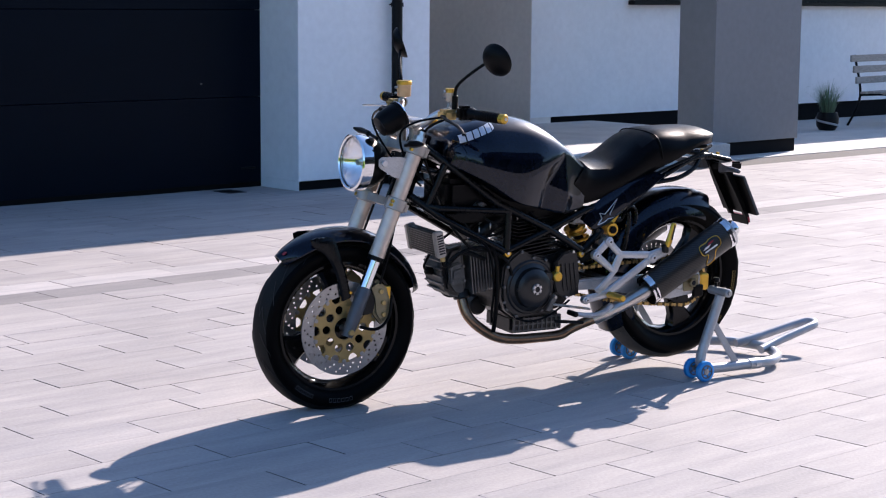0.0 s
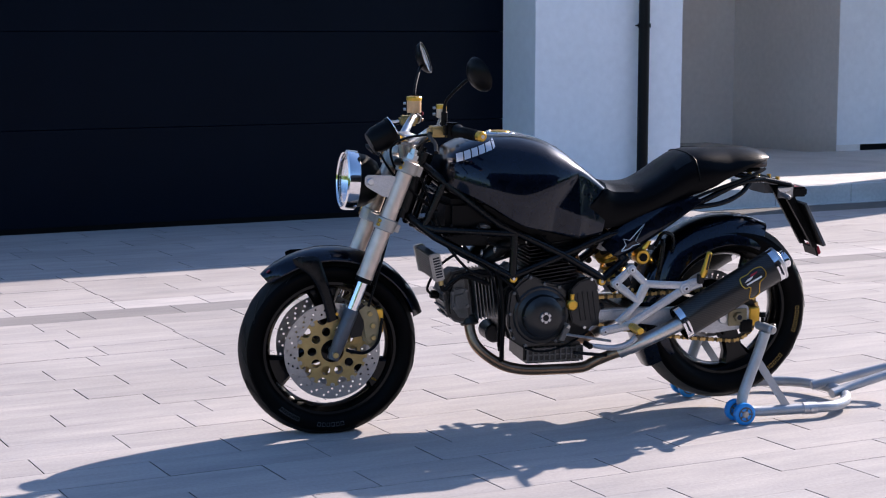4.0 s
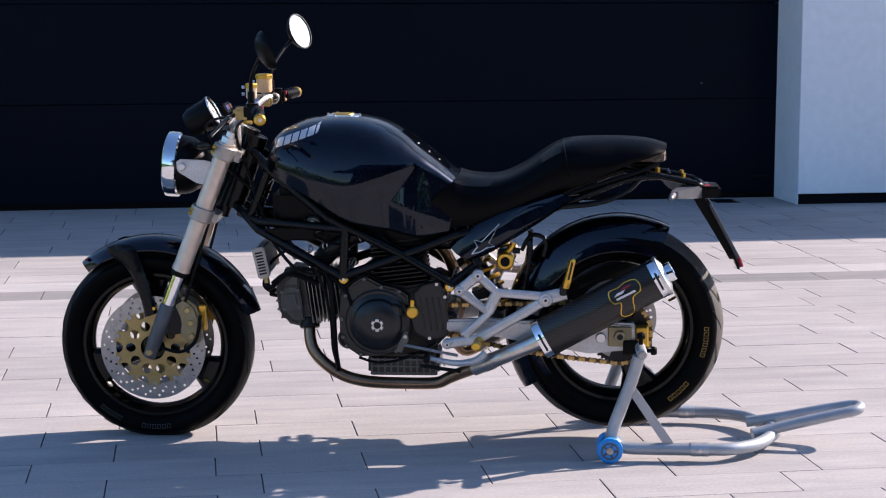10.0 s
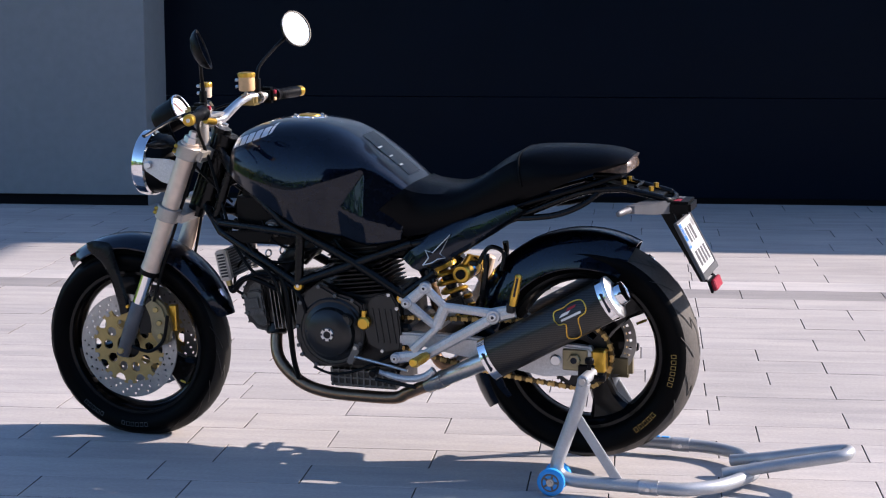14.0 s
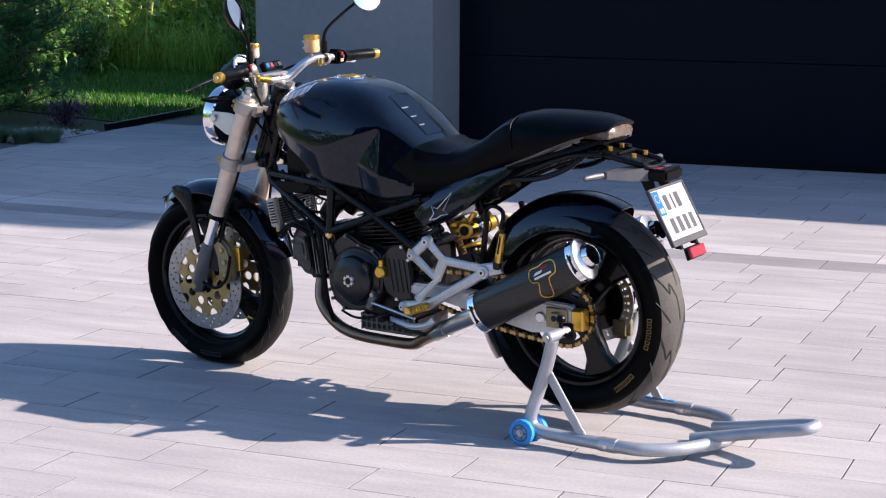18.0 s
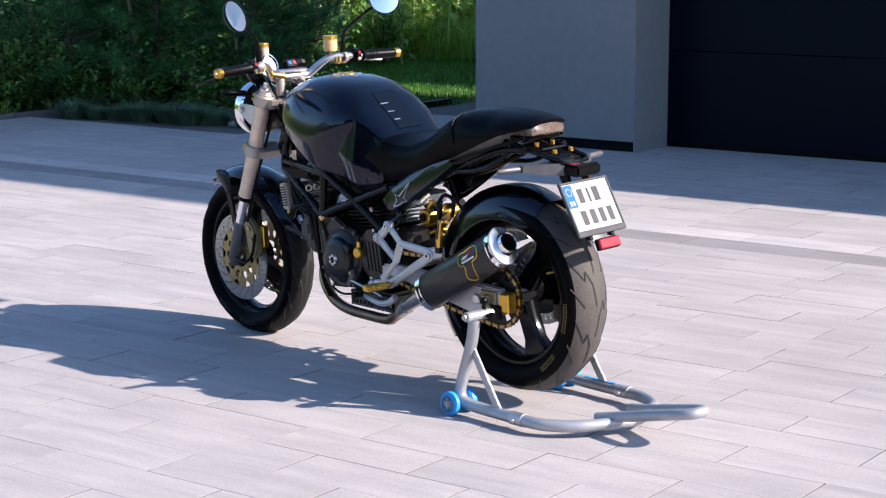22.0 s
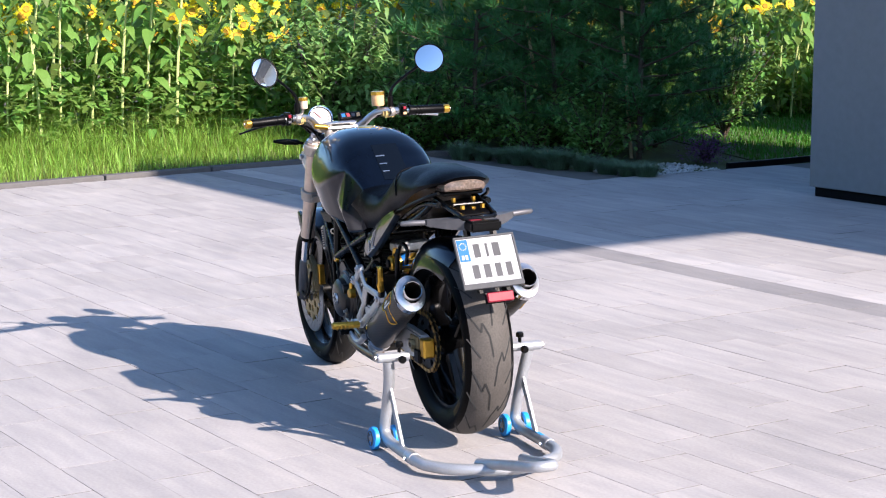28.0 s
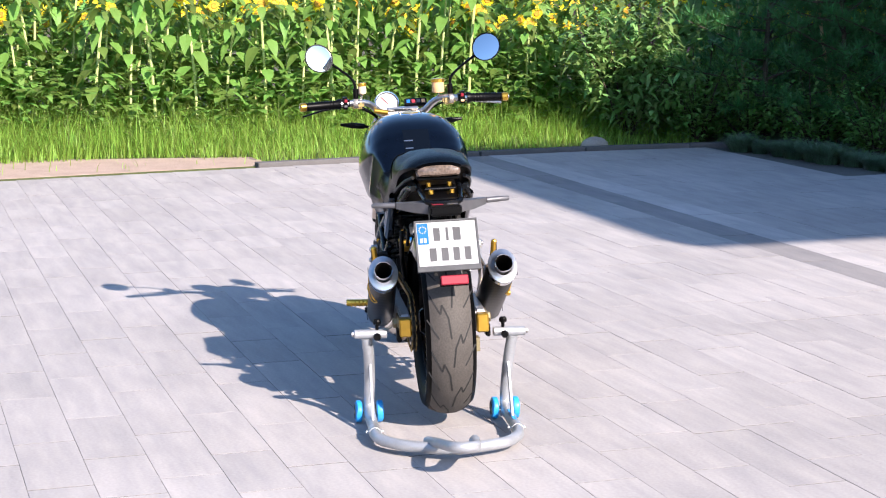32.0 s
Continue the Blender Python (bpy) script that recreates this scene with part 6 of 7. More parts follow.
    lv = part("foot_lever", tube([(0.298, 0.192 * s, 0.312), (0.268, 0.195 * s, 0.290), (0.215, 0.192 * s, 0.280), (0.155, 0.187 * s, 0.288)], [0.011, 0.0105, 0.0095, 0.008], 10, 4), CASTALU, bike, "aluminium foot lever")
    part("lever_pad", cyl((0.125, 0.175 * s, 0.296), (0.125, 0.225 * s, 0.296), 0.010, 12, bevel=0.002), PLASTIC, lv)
    part("lever_arm", tube([(0.155, 0.187 * s, 0.288), (0.125, 0.187 * s, 0.296)], 0.007, 8), CASTALU, lv)
part("gear_rod", tube([(0.055, -0.175, 0.330), (0.215, -0.178, 0.300)], 0.0045, 10), STEEL, bike, "thin steel gear rod")
part("gear_arm", plate([(0.030, 0.312), (0.048, 0.306), (0.070, 0.345), (0.068, 0.365), (0.056, 0.368), (0.048, 0.350)], 0.008, 0.002, m=Matrix.Translation((0, -0.178, 0))), GREYCAST, bike)
part("gear_arm_bolt", cyl((0.061, -0.178, 0.357), (0.061, -0.186, 0.357), 0.006, 8), DISC, bike)
part("side_stand_spring", tube([(0.10, -0.13, 0.255), (0.22, -0.13, 0.24)], 0.006, 8), CASE, bike)
# shock, linkage and rear stay
sk = part("shock_absorber", cyl((0.245, 0.01, 0.60), (0.345, 0.01, 0.40), 0.018, 18), CASE, bike, "gold shock absorber with coil spring")
ax0, ax1 = Vector((0.262, 0.01, 0.566)), Vector((0.335, 0.01, 0.42))
dd = (ax1 - ax0)
pts = []
e1 = dd.normalized().cross(Vector((0, 1, 0)))
for k in range(73):
    a = 2 * math.pi * k / 12
    pts.append(ax0 + dd * (k / 72) + 0.034 * (math.cos(a) * e1 + math.sin(a) * Vector((0, 1, 0))))
part("coil_spring", tube(pts, 0.0065, 8), GOLD, sk, "gold coil spring")
part("spring_collar", tube([ax0 - dd * 0.02, ax0 + dd * 0.05], 0.041, 24), GOLD, sk)
rv = part("shock_reservoir", cyl((0.352, -0.105, 0.568), (0.356, 0.03, 0.572), 0.0265, 24, bevel=0.004), GOLD, sk, "gold remote reservoir")
part("reservoir_neck", tube([(0.352, -0.085, 0.585), (0.372, -0.088, 0.612), (0.376, -0.088, 0.622)], 0.010, 10, 3), GOLD, sk)
part("reservoir_label", lathe([(0.0269, -0.022), (0.0269, 0.022)], 16, m=Matrix.Translation((0.3535, -0.045, 0.570))), PLATEB, sk, "blue label band")
part("reservoir_knob", cyl((0.352, -0.113, 0.568), (0.352, -0.104, 0.568), 0.014, 14, bevel=0.002), PLASTIC, sk)
part("adjuster_knob", cyl((0.374, -0.088, 0.600), (0.396, -0.090, 0.598), 0.009, 12, bevel=0.002), CASE, sk)
part("reservoir_strap", torus(0.0255, 0.0035, m=Matrix.Translation((0.3545, -0.005, 0.571)), major=24, minor=6), CASE, sk)
part("shock_mount", box(0.215, 0.275, -0.055, 0.075, 0.585, 0.625, 0.008), CASTALU, bike)
part("rocker", plate([(0.25, 0.46), (0.33, 0.49), (0.345, 0.46), (0.27, 0.435)], 0.08, 0.006, m=Matrix.Translation((0, -0.04, 0))), CASE, bike)
for s in (-1, 1):
    part("rear_stay", tube([(0.424, 0.095 * s, 0.628), (0.425, 0.10 * s, 0.60), (0.415, 0.10 * s, 0.52), (0.40, 0.09 * s, 0.44)], 0.009, 10, 4), FRAME, bike)
part("rear_stay_hoop", tube([(0.40, -0.09, 0.60), (0.43, -0.085, 0.645), (0.47, -0.08, 0.63), (0.465, -0.085, 0.58)], 0.0065, 10, 5), FRAME, bike)
part("rear_master", cyl((0.35, 0.12, 0.50), (0.37, 0.12, 0.58), 0.018, 14, bevel=0.003), WHITEPL, bike)
# swingarm, chain and sprockets
for s in (-1, 1):
    sa = part("swingarm", plate([(0.10, 0.390), (0.20, 0.400), (0.31, 0.402), (0.42, 0.396), (0.60, 0.398), (0.73, 0.392), (0.752, 0.362), (0.742, 0.315), (0.60, 0.300), (0.42, 0.332), (0.25, 0.362), (0.12, 0.366)], 0.034, 0.006, m=Matrix.Translation((0, 0.128 * s - 0.017, 0))), CASTALU, bike, "cast aluminium swingarm")
    part("axle_adjuster", box(0.735, 0.775, 0.130 * s - 0.020, 0.130 * s + 0.020, 0.322, 0.385, 0.005), GOLD, sa, "gold chain adjuster block")
    part("axle_plate", box(0.655, 0.725, 0.148 * s - 0.004, 0.148 * s + 0.004, 0.325, 0.385, 0.003), CALIPER, sa)
    part("axle_nut", cyl((RA.x, 0.150 * s, RA.z), (RA.x, 0.166 * s, RA.z), 0.018, 6, bevel=0.002), CALIPER, sa, smooth=False)
    # Dark disc on the nut stands for the shade in its hole.
    part("axle_hole", cyl((RA.x, 0.166 * s, RA.z), (RA.x, 0.1665 * s, RA.z), 0.009, 14), INK, sa)
    part("arm_bolt", cyl((0.635, 0.145 * s, 0.350), (0.635, 0.153 * s, 0.350), 0.016, 16, bevel=0.003), ALU, sa)
    part("stand_hook", box(0.700, 0.745, 0.150 * s - 0.008, 0.150 * s + 0.008, 0.300, 0.345, 0.004), PLASTIC, sa, "black stand hook")
part("swingarm_bridge", box(0.27, 0.345, -0.12, 0.12, 0.345, 0.40, 0.012, segs=2), CASE, bike)
part("pivot_block", box(0.14, 0.21, -0.13, 0.13, 0.36, 0.42, 0.01), CASE, bike)
CY = -0.103
spk = part("rear_sprocket", polar_plate(0.045, 0.094, 10, 176, lambda r, a: r < 0.0875 and not (0.058 < r < 0.078 and math.cos(6 * a) > 0.45) or r >= 0.0875 and math.cos(44 * a) > -0.2, 0.006), CASE, bike, smooth=False, m=pose(RA.x, CY, RA.z))
RS, RF, FS = 0.0935, 0.036, Vector((0.125, 0, 0.398))
ang = math.atan2(RA.z - FS.z, RA.x - FS.x)
off = math.asin((RS - RF) / (Vector((RA.x - FS.x, 0, RA.z - FS.z)).length))
path = []
a_top, a_bot = ang + math.pi / 2 + off, ang - math.pi / 2 - off
p1 = Vector((FS.x + RF * math.cos(a_top), CY, FS.z + RF * math.sin(a_top)))
p2 = Vector((RA.x + RS * math.cos(a_top), CY, RA.z + RS * math.sin(a_top)))
p3 = Vector((RA.x + RS * math.cos(a_bot), CY, RA.z + RS * math.sin(a_bot)))
p4 = Vector((FS.x + RF * math.cos(a_bot), CY, FS.z + RF * math.sin(a_bot)))
for k in range(60):
    path.append(p1.lerp(p2, k / 60))
for k in range(60):
    a = a_top + (a_bot - a_top) * k / 60
    path.append(Vector((RA.x + RS * math.cos(a), CY, RA.z + RS * math.sin(a))))
for k in range(60):
    q = p3.lerp(p4, k / 60)
    path.append(q + Vector((0, 0, -0.014 * math.sin(math.pi * k / 60))))
length = [0.0]
for p, q in zip(path, path[1:]):
    length.append(length[-1] + (q - p).length)
b2 = bmesh.new()
pitch = 0.0159
for k in range(int(length[-1] / pitch)):
    u = k * pitch
    i = min(max(int(np.searchsorted(length, u)), 1), len(path) - 1)
    p = path[i - 1].lerp(path[i], (u - length[i - 1]) / max(1e-6, length[i] - length[i - 1]))
    d = (path[i] - path[i - 1]).normalized()
    nn = Vector((-d.z, 0, d.x))
    w = 0.0085 if k % 2 else 0.0062
    for sd in (-1, 1):
        loop = [p + d * (pitch * 0.62 * u2) + nn * (0.0072 * v2) for u2, v2 in ((-1, -0.45), (-0.7, -1), (-0.25, -0.6), (0.25, -0.6), (0.7, -1), (1, -0.45), (1, 0.45), (0.7, 1), (0.25, 0.6), (-0.25, 0.6), (-0.7, 1), (-1, 0.45))]
        outer = [b2.verts.new(q + Vector((0, sd * w, 0))) for q in loop]
        inner = [b2.verts.new(q + Vector((0, sd * (w - 0.002), 0))) for q in loop]
        made = [b2.faces.new(outer), b2.faces.new(inner[::-1])]
        for j in range(12):
            made.append(b2.faces.new((outer[j], outer[(j + 1) % 12], inner[(j + 1) % 12], inner[j])))
        for fc in made:
            fc.material_index = 0 if k % 2 else 1
bmesh.ops.recalc_face_normals(b2, faces=b2.faces[:])
part("drive_chain", b2, (CHAIN, CHAINDARK), bike, "gold roller chain", smooth=False)
part("rear_caliper", box(0.735, 0.80, 0.075, 0.115, 0.25, 0.32, 0.012, segs=2), CALIPER, bike, "gold-grey rear caliper")

# ---- paddock stand ----
st = thing("paddock_stand", "silver tubular paddock stand with blue wheels under the rear axle", "paddock stand", pose(0.013, 0.195, 0, 0, 0, -11.6))
YL, YR = -0.262, 0.206
for y, o in ((YL, -1), (YR, 1)):
    part("upright", tube([(0.742, y + 0.012 * o, 0.312), (0.722, y + 0.004 * o, 0.24), (0.690, y, 0.15), (0.668, y, 0.085), (0.672, y, 0.055), (0.70, y, 0.040), (0.76, y, 0.036), (0.90, y, 0.036)], 0.0185, 18, 6), STANDP, st, "silver painted upright tube")
    part("brace", plate([(0.706, 0.212), (0.722, 0.236), (0.858, 0.036), (0.826, 0.036)], 0.008, 0.002, m=Matrix.Translation((0, y - 0.004, 0))), STANDP, st, "flat silver brace")
    cl = part("tube_sleeve", tube([(0.895, y, 0.036), (0.945, y, 0.036)], 0.021, 18), CASTALU, st)
    part("sleeve_bolt", cyl((0.92, y - 0.028, 0.036), (0.92, y + 0.028, 0.036), 0.006, 8), ALU, cl)
    for dy in (-0.036, 0.036):
        w = part("stand_wheel", lathe([(0.012, -0.010), (0.030, -0.012), (0.037, -0.008), (0.038, 0.0), (0.037, 0.008), (0.030, 0.012), (0.012, 0.010)], 32), BLUEPL, st, "blue plastic wheel", m=pose(0.660, y + dy, 0.0385))
        part("wheel_ring", torus(0.023, 0.0022, m=Matrix.Translation((0, -0.0122, 0)), major=24, minor=6), GREYCAST, w)
        part("wheel_hub", lathe([(0.0, -0.013), (0.010, -0.013), (0.013, -0.008), (0.013, 0.008), (0.010, 0.013), (0.0, 0.013)], 16), DISC, w)
        for k in range(5):
            a = 2 * math.pi * k / 5
            part("wheel_spoke", box(0.011, 0.021, -0.0122, 0.0122, -0.003, 0.003, 0.001), GREYCAST, w, m=Matrix.Rotation(a, 4, "Y"))
    part("wheel_axle", cyl((0.660, y - 0.052, 0.0385), (0.660, y + 0.052, 0.0385), 0.006, 10), DISC, st)
    part("cross_pin", cyl((0.748, y - 0.055 * 1, 0.325), (0.748, y + 0.055, 0.325), 0.0155, 14, bevel=0.003), STANDP, st, "silver sliding pin")
    part("pin_bolt", cyl((0.748, y + 0.055 * o, 0.325), (0.748, y + 0.063 * o, 0.325), 0.009, 6), DISC, st)
    part("lock_knob", lathe([(0.0, 0.022), (0.010, 0.022), (0.013, 0.016), (0.013, 0.006), (0.006, 0.004), (0.006, -0.018)], 10, m=Matrix.Translation((0.772, y - 0.02 * o, 0.322)) @ Matrix.Rotation(radians(-90), 4, "Z")), PLASTIC, st, "black lock knob", smooth=False)
    part("lock_knob", lathe([(0.0, 0.022), (0.010, 0.022), (0.013, 0.016), (0.013, 0.006), (0.006, 0.004), (0.006, -0.018)], 10, m=Matrix.Translation((0.748, y - 0.022 * o, 0.352)) @ Matrix.Rotation(radians(90), 4, "X")), PLASTIC, st, "black lock knob", smooth=False)
part("rear_loop", tube([(0.94, YL, 0.036), (1.02, YL + 0.012, 0.036), (1.10, YL + 0.075, 0.037), (1.155, -0.08, 0.038), (1.165, -0.03, 0.038), (1.155, 0.03, 0.038), (1.10, YR - 0.065, 0.037), (1.02, YR - 0.012, 0.036), (0.94, YR, 0.036)], 0.0185, 18, 6), STANDP, st, "silver bent rear tube")
part("handle_loop", tube([(1.09, -0.105, 0.045), (1.18, -0.085, 0.063), (1.33, -0.072, 0.096), (1.40, -0.060, 0.110), (1.418, -0.028, 0.114), (1.40, 0.004, 0.110), (1.33, 0.016, 0.096), (1.18, 0.03, 0.063), (1.09, 0.045, 0.045)], 0.0165, 16, 6), STANDP, st, "silver lifting handle")
for k in range(5):
    part("maker_bar", box(0.755 + 0.027 * k, 0.776 + 0.027 * k, YR - 0.006, YR + 0.006, 0.0545, 0.056), BLUEPL, st, "plain blue bar mark", smooth=False)

# ---- verge, garden bed, pines, sunflower field ----
rg = random.Random(11)


def raw(name, verts, faces, material, parent=None, label="", category="", kind="", smooth=False):
    me = bpy.data.meshes.new(name)
    me.from_pydata(verts, [], faces)
    for k in material if isinstance(material, (list, tuple)) else (material,):
        me.materials.append(k)
    if smooth:
        me.polygons.foreach_set("use_smooth", [True] * len(me.polygons))
    ob = new(name, me)
    if parent is not None:
        ob.parent = parent
    return tagged(ob, label, category, kind=kind)


def blade(vs, fs, x, y, z, h, w, az, bend):
    """One bent grass blade of two pieces."""
    c2, s2 = math.cos(az), math.sin(az)
    n = len(vs)
    for t, ww in ((0, 1.0), (0.55, 0.8)):
        r = bend * t * t * h
        vs.append((x + c2 * r - s2 * w * ww, y + s2 * r + c2 * w * ww, z + h * t * (1 - 0.25 * bend * t)))
        vs.append((x + c2 * r + s2 * w * ww, y + s2 * r - c2 * w * ww, z + h * t * (1 - 0.25 * bend * t)))
    vs.append((x + c2 * bend * h, y + s2 * bend * h, z + h * (1 - 0.3 * bend)))
    fs.append((n, n + 1, n + 3, n + 2))
    fs.append((n + 2, n + 3, n + 4))


def flat(name, pts, z, material, label, category, thick=0.04):
    b2 = bmesh.new()
    f = b2.faces.new([b2.verts.new((x, y, z)) for x, y in pts])
    ext = bmesh.ops.extrude_face_region(b2, geom=[f])
    bmesh.ops.translate(b2, vec=(0, 0, -thick), verts=[v for v in ext["geom"] if isinstance(v, bmesh.types.BMVert)])
    bmesh.ops.recalc_face_normals(b2, faces=b2.faces[:])
    return setting(name, b2, material, label, category)


GREENSOIL = mat("mossy_soil", (0.060, 0.075, 0.022), 0.95, 0.0, 0.35, 3.0, bump=0.01, bump_scale=30, fine=0.25)
flat("verge", [(-6.66, -9.0), (-6.66, -3.2), (-7.66, 3.6), (-7.62, 5.3), (-10.5, 5.3), (-10.5, -9.0)], 0.0, GREENSOIL, "grassy verge beside the driveway", "verge", 0.06)
flat("bed", [(-7.62, 5.3), (-5.3, 5.62), (-5.42, 7.3), (-8.9, 8.6), (-9.5, 5.3)], -0.03, GREENSOIL, "planted garden bed with dark soil", "bed", 0.05)
flat("lawn", [(-5.42, 7.3), (-5.42, 15.5), (-10.5, 15.5), (-10.5, 8.0), (-8.9, 8.6)], -0.02, GREENSOIL, "green lawn behind the garden bed", "lawn", 0.06)
# kerb stones and the sandy path
kerb = thing("kerb", "low grey concrete kerb along the driveway", "kerb", pose(0, 0, 0), kind="structure")
y = 1.1
while y < 5.2:
    xa, xb = (left_edge(y), left_edge(y + 0.98))
    b2 = box(-0.10, 0.0, 0.004, 0.976, -0.08, 0.036, 0.006)
    part("kerb_stone", b2, KERB, kerb, m=Matrix.Translation((xa - 0.004, y, 0)) @ Matrix.Rotation(math.atan2(xa - xb, 0.98), 4, "Z"), smooth=False)
    y += 0.98
flat("sandy_path", [(-6.62, -6.0), (-6.72, -3.0), (-7.36, 1.2), (-8.0, 1.25), (-8.35, -0.8), (-8.3, -6.0)], 0.003, SANDY, "sandy gravel strip beside the kerb", "path", 0.03)
part("garden_edging", box(0, 0.03, 0, 1.5, -0.05, 0.035, 0.004), DARKM, None, m=pose(-5.42, 6.75, 0, 0, 0, 4))
tagged(bpy.data.objects["garden_edging"], "dark plank edging beside the paved path", "edging", kind="structure")

# grass
vs, fs = [], []
for _ in range(52000):
    y = rg.uniform(-6.0, 5.2)
    x0 = left_edge(y) - 0.14
    d = rg.random() ** 0.75 * 2.6
    x = x0 - d
    if y < 1.2 and d < 0.95 * (0.5 + 0.5 * min(1, (1.25 - y))) and rg.random() < 0.985:
        continue
    h = rg.uniform(0.07, 0.18) + 0.20 * min(d, 1.8) * rg.random()
    if rg.random() < 0.04:
        h *= 1.8
    blade(vs, fs, x, y, -0.005, h * rg.uniform(0.5, 1.15), rg.uniform(0.0016, 0.0045), rg.uniform(0, 6.28), rg.uniform(0.15, 1.1))
raw("verge_grass", vs, fs, GRASS, None, "long sunlit grass on the verge", "grass", "stuff")
vs, fs = [], []
for _ in range(34000):
    x, y = rg.uniform(-10.3, -5.45), rg.uniform(7.2, 15.2)
    if y < 7.3 + (-5.42 - x) * 0.37:
        continue
    blade(vs, fs, x, y, -0.02, rg.uniform(0.03, 0.075), rg.uniform(0.003, 0.006), rg.uniform(0, 6.28), rg.uniform(0.1, 0.6))
raw("lawn_grass", vs, fs, LAWN, None, "short green lawn grass", "grass", "stuff")


def leaf(vs, fs, base, out, up, length, width, droop):
    """A broad leaf of six faces, folded a little along its rib."""
    side = out.cross(up).normalized()
    n = len(vs)
    prof = ((0.0, 0.10), (0.22, 0.95), (0.55, 0.85), (1.0, 0.0))
    for t, w in prof[:3]:
        c2 = base + out * (length * t) + up * (-droop * length * t * t)
        for u in (-1, 0, 1):
            vs.append(tuple(c2 + side * (width * w * u) + up * (0.12 * width * abs(u))))
    vs.append(tuple(base + out * length - up * (droop * length)))
    for r in range(2):
        for u in range(2):
            a = n + r * 3 + u
            fs.append((a, a + 1, a + 4, a + 3))
    fs.append((n + 6, n + 7, n + 9))
    fs.append((n + 7, n + 8, n + 9))


def sunflower(seed, height):
    """Stem, leaves and one or two flower heads."""
    r = random.Random(seed)
    root = thing("sunflower", "tall yellow sunflower with broad green leaves in the field", "sunflower", pose(0, 0, -60), group="sunflowers in the field")
    lean = Vector((r.uniform(-0.08, 0.10), r.uniform(-0.08, 0.08), 0))
    line = [Vector((0, 0, -0.05)), lean * 0.3 + Vector((0, 0, height * 0.45)), lean * 1.2 + Vector((0, 0, height * 0.9)), lean * 1.8 + Vector((0.05, 0, height))]
    part("stem", tube(line, [0.013, 0.012, 0.010, 0.007], 6, 3), SUNSTEM, root)
    vs, fs = [], []
    pts = curve_points(line, 8)
    for k in range(40):
        t = 0.14 + 0.82 * k / 40
        q = pts[int(t * (len(pts) - 1))]
        az = k * 2.4 + r.uniform(-0.5, 0.5)
        out = Vector((math.cos(az), math.sin(az), r.uniform(0.0, 0.5))).normalized()
        up = Vector((0, 0, 1)) - out * out.z
        pet = q + out * r.uniform(0.06, 0.15)
        n = len(vs)
        vs.extend([tuple(q + Vector((0, 0, 0.004))), tuple(q - Vector((0, 0, 0.004))), tuple(pet)])
        fs.append((n, n + 1, n + 2))
        s2 = r.uniform(0.7, 1.25) * (0.7 + 0.5 * math.sin(math.pi * t))
        leaf(vs, fs, pet, (out + Vector((0, 0, r.uniform(-0.9, -0.1)))).normalized(), up.normalized(), 0.108 * s2, 0.043 * s2, r.uniform(0.4, 1.1))
    raw("leaves", vs, fs, SUNLEAF, root, kind="stuff")
    for j in range(r.choice((1, 2, 3))):
        c2 = line[-1].copy()
        if j:
            q = pts[int((0.95 - 0.10 * j) * (len(pts) - 1))]
            c2 = q + Vector((r.uniform(0.02, 0.14), r.uniform(-0.16, 0.16), r.uniform(0.06, 0.16)))
            part("side_stem", tube([q, (q + c2) * 0.5 + Vector((0, 0, -0.03)), c2], [0.007, 0.006, 0.005], 5, 3), SUNSTEM, root)
        face = Vector((1.0, r.uniform(-0.8, 0.3), r.uniform(-0.1, 0.7))).normalized()
        m = Matrix.Translation(c2) @ face.to_track_quat("Y", "Z").to_matrix().to_4x4()
        rad = r.uniform(0.026, 0.040)
        hd = part("flower_head", lathe([(0.0, -0.03), (rad * 0.6, -0.022), (rad, 0.0), (rad * 0.8, 0.010), (0.0, 0.006)], 14), SEEDHEAD, root, "brown seed disc", m=m)
        vs, fs = [], []
        for k in range(26):
            a = 2 * math.pi * k / 26 + r.uniform(-0.06, 0.06)
            o = Vector((math.cos(a), r.uniform(-0.25, 0.35), math.sin(a))).normalized()
            leaf(vs, fs, Vector((math.cos(a), 0.0, math.sin(a))) * rad * 0.92, o, Vector((0, 1, 0)), rad * r.uniform(0.8, 1.15), rad * 0.20, r.uniform(-0.1, 0.25))
        raw("petals", vs, fs, PETAL, hd, "yellow petals", kind="stuff")
    return root


models = [sunflower(20 + k, h) for k, h in enumerate((1.08, 1.2, 1.32, 1.45, 1.14, 1.6, 1.26))]
spots = []
while len(spots) < 262:
    near = rg.random() < 0.62
    y = rg.uniform(-3.4, 9.6)
    x = (-9.15 - rg.random() * 1.1) if near else (-10.2 - rg.random() * 2.2)
    if y > 6.0:
        x -= 0.6
    if all((x - a) ** 2 + (y - b) ** 2 > 0.045 for a, b in spots):
        spots.append((x, y))
for _ in range(44):
    x = rg.uniform(-10.6, -8.9)
    spots.append((x, 9.4 + (x + 10.6) * 1.1 + rg.uniform(0.0, 3.4)))
for k, (x, y) in enumerate(spots):
    s2 = rg.uniform(0.9, 1.12)
    m = pose(x, y, -0.05, 0, 0, rg.uniform(-40, 40)) @ Matrix.Diagonal((s2, s2, s2, 1))
    if k < len(models):
        models[k].matrix_basis = m
    else:
        ob = copy_thing(models[k % len(models)], pose(x, y, -0.05, 0, 0, rg.uniform(-40, 40)))
        ob.scale = (s2, s2, s2)
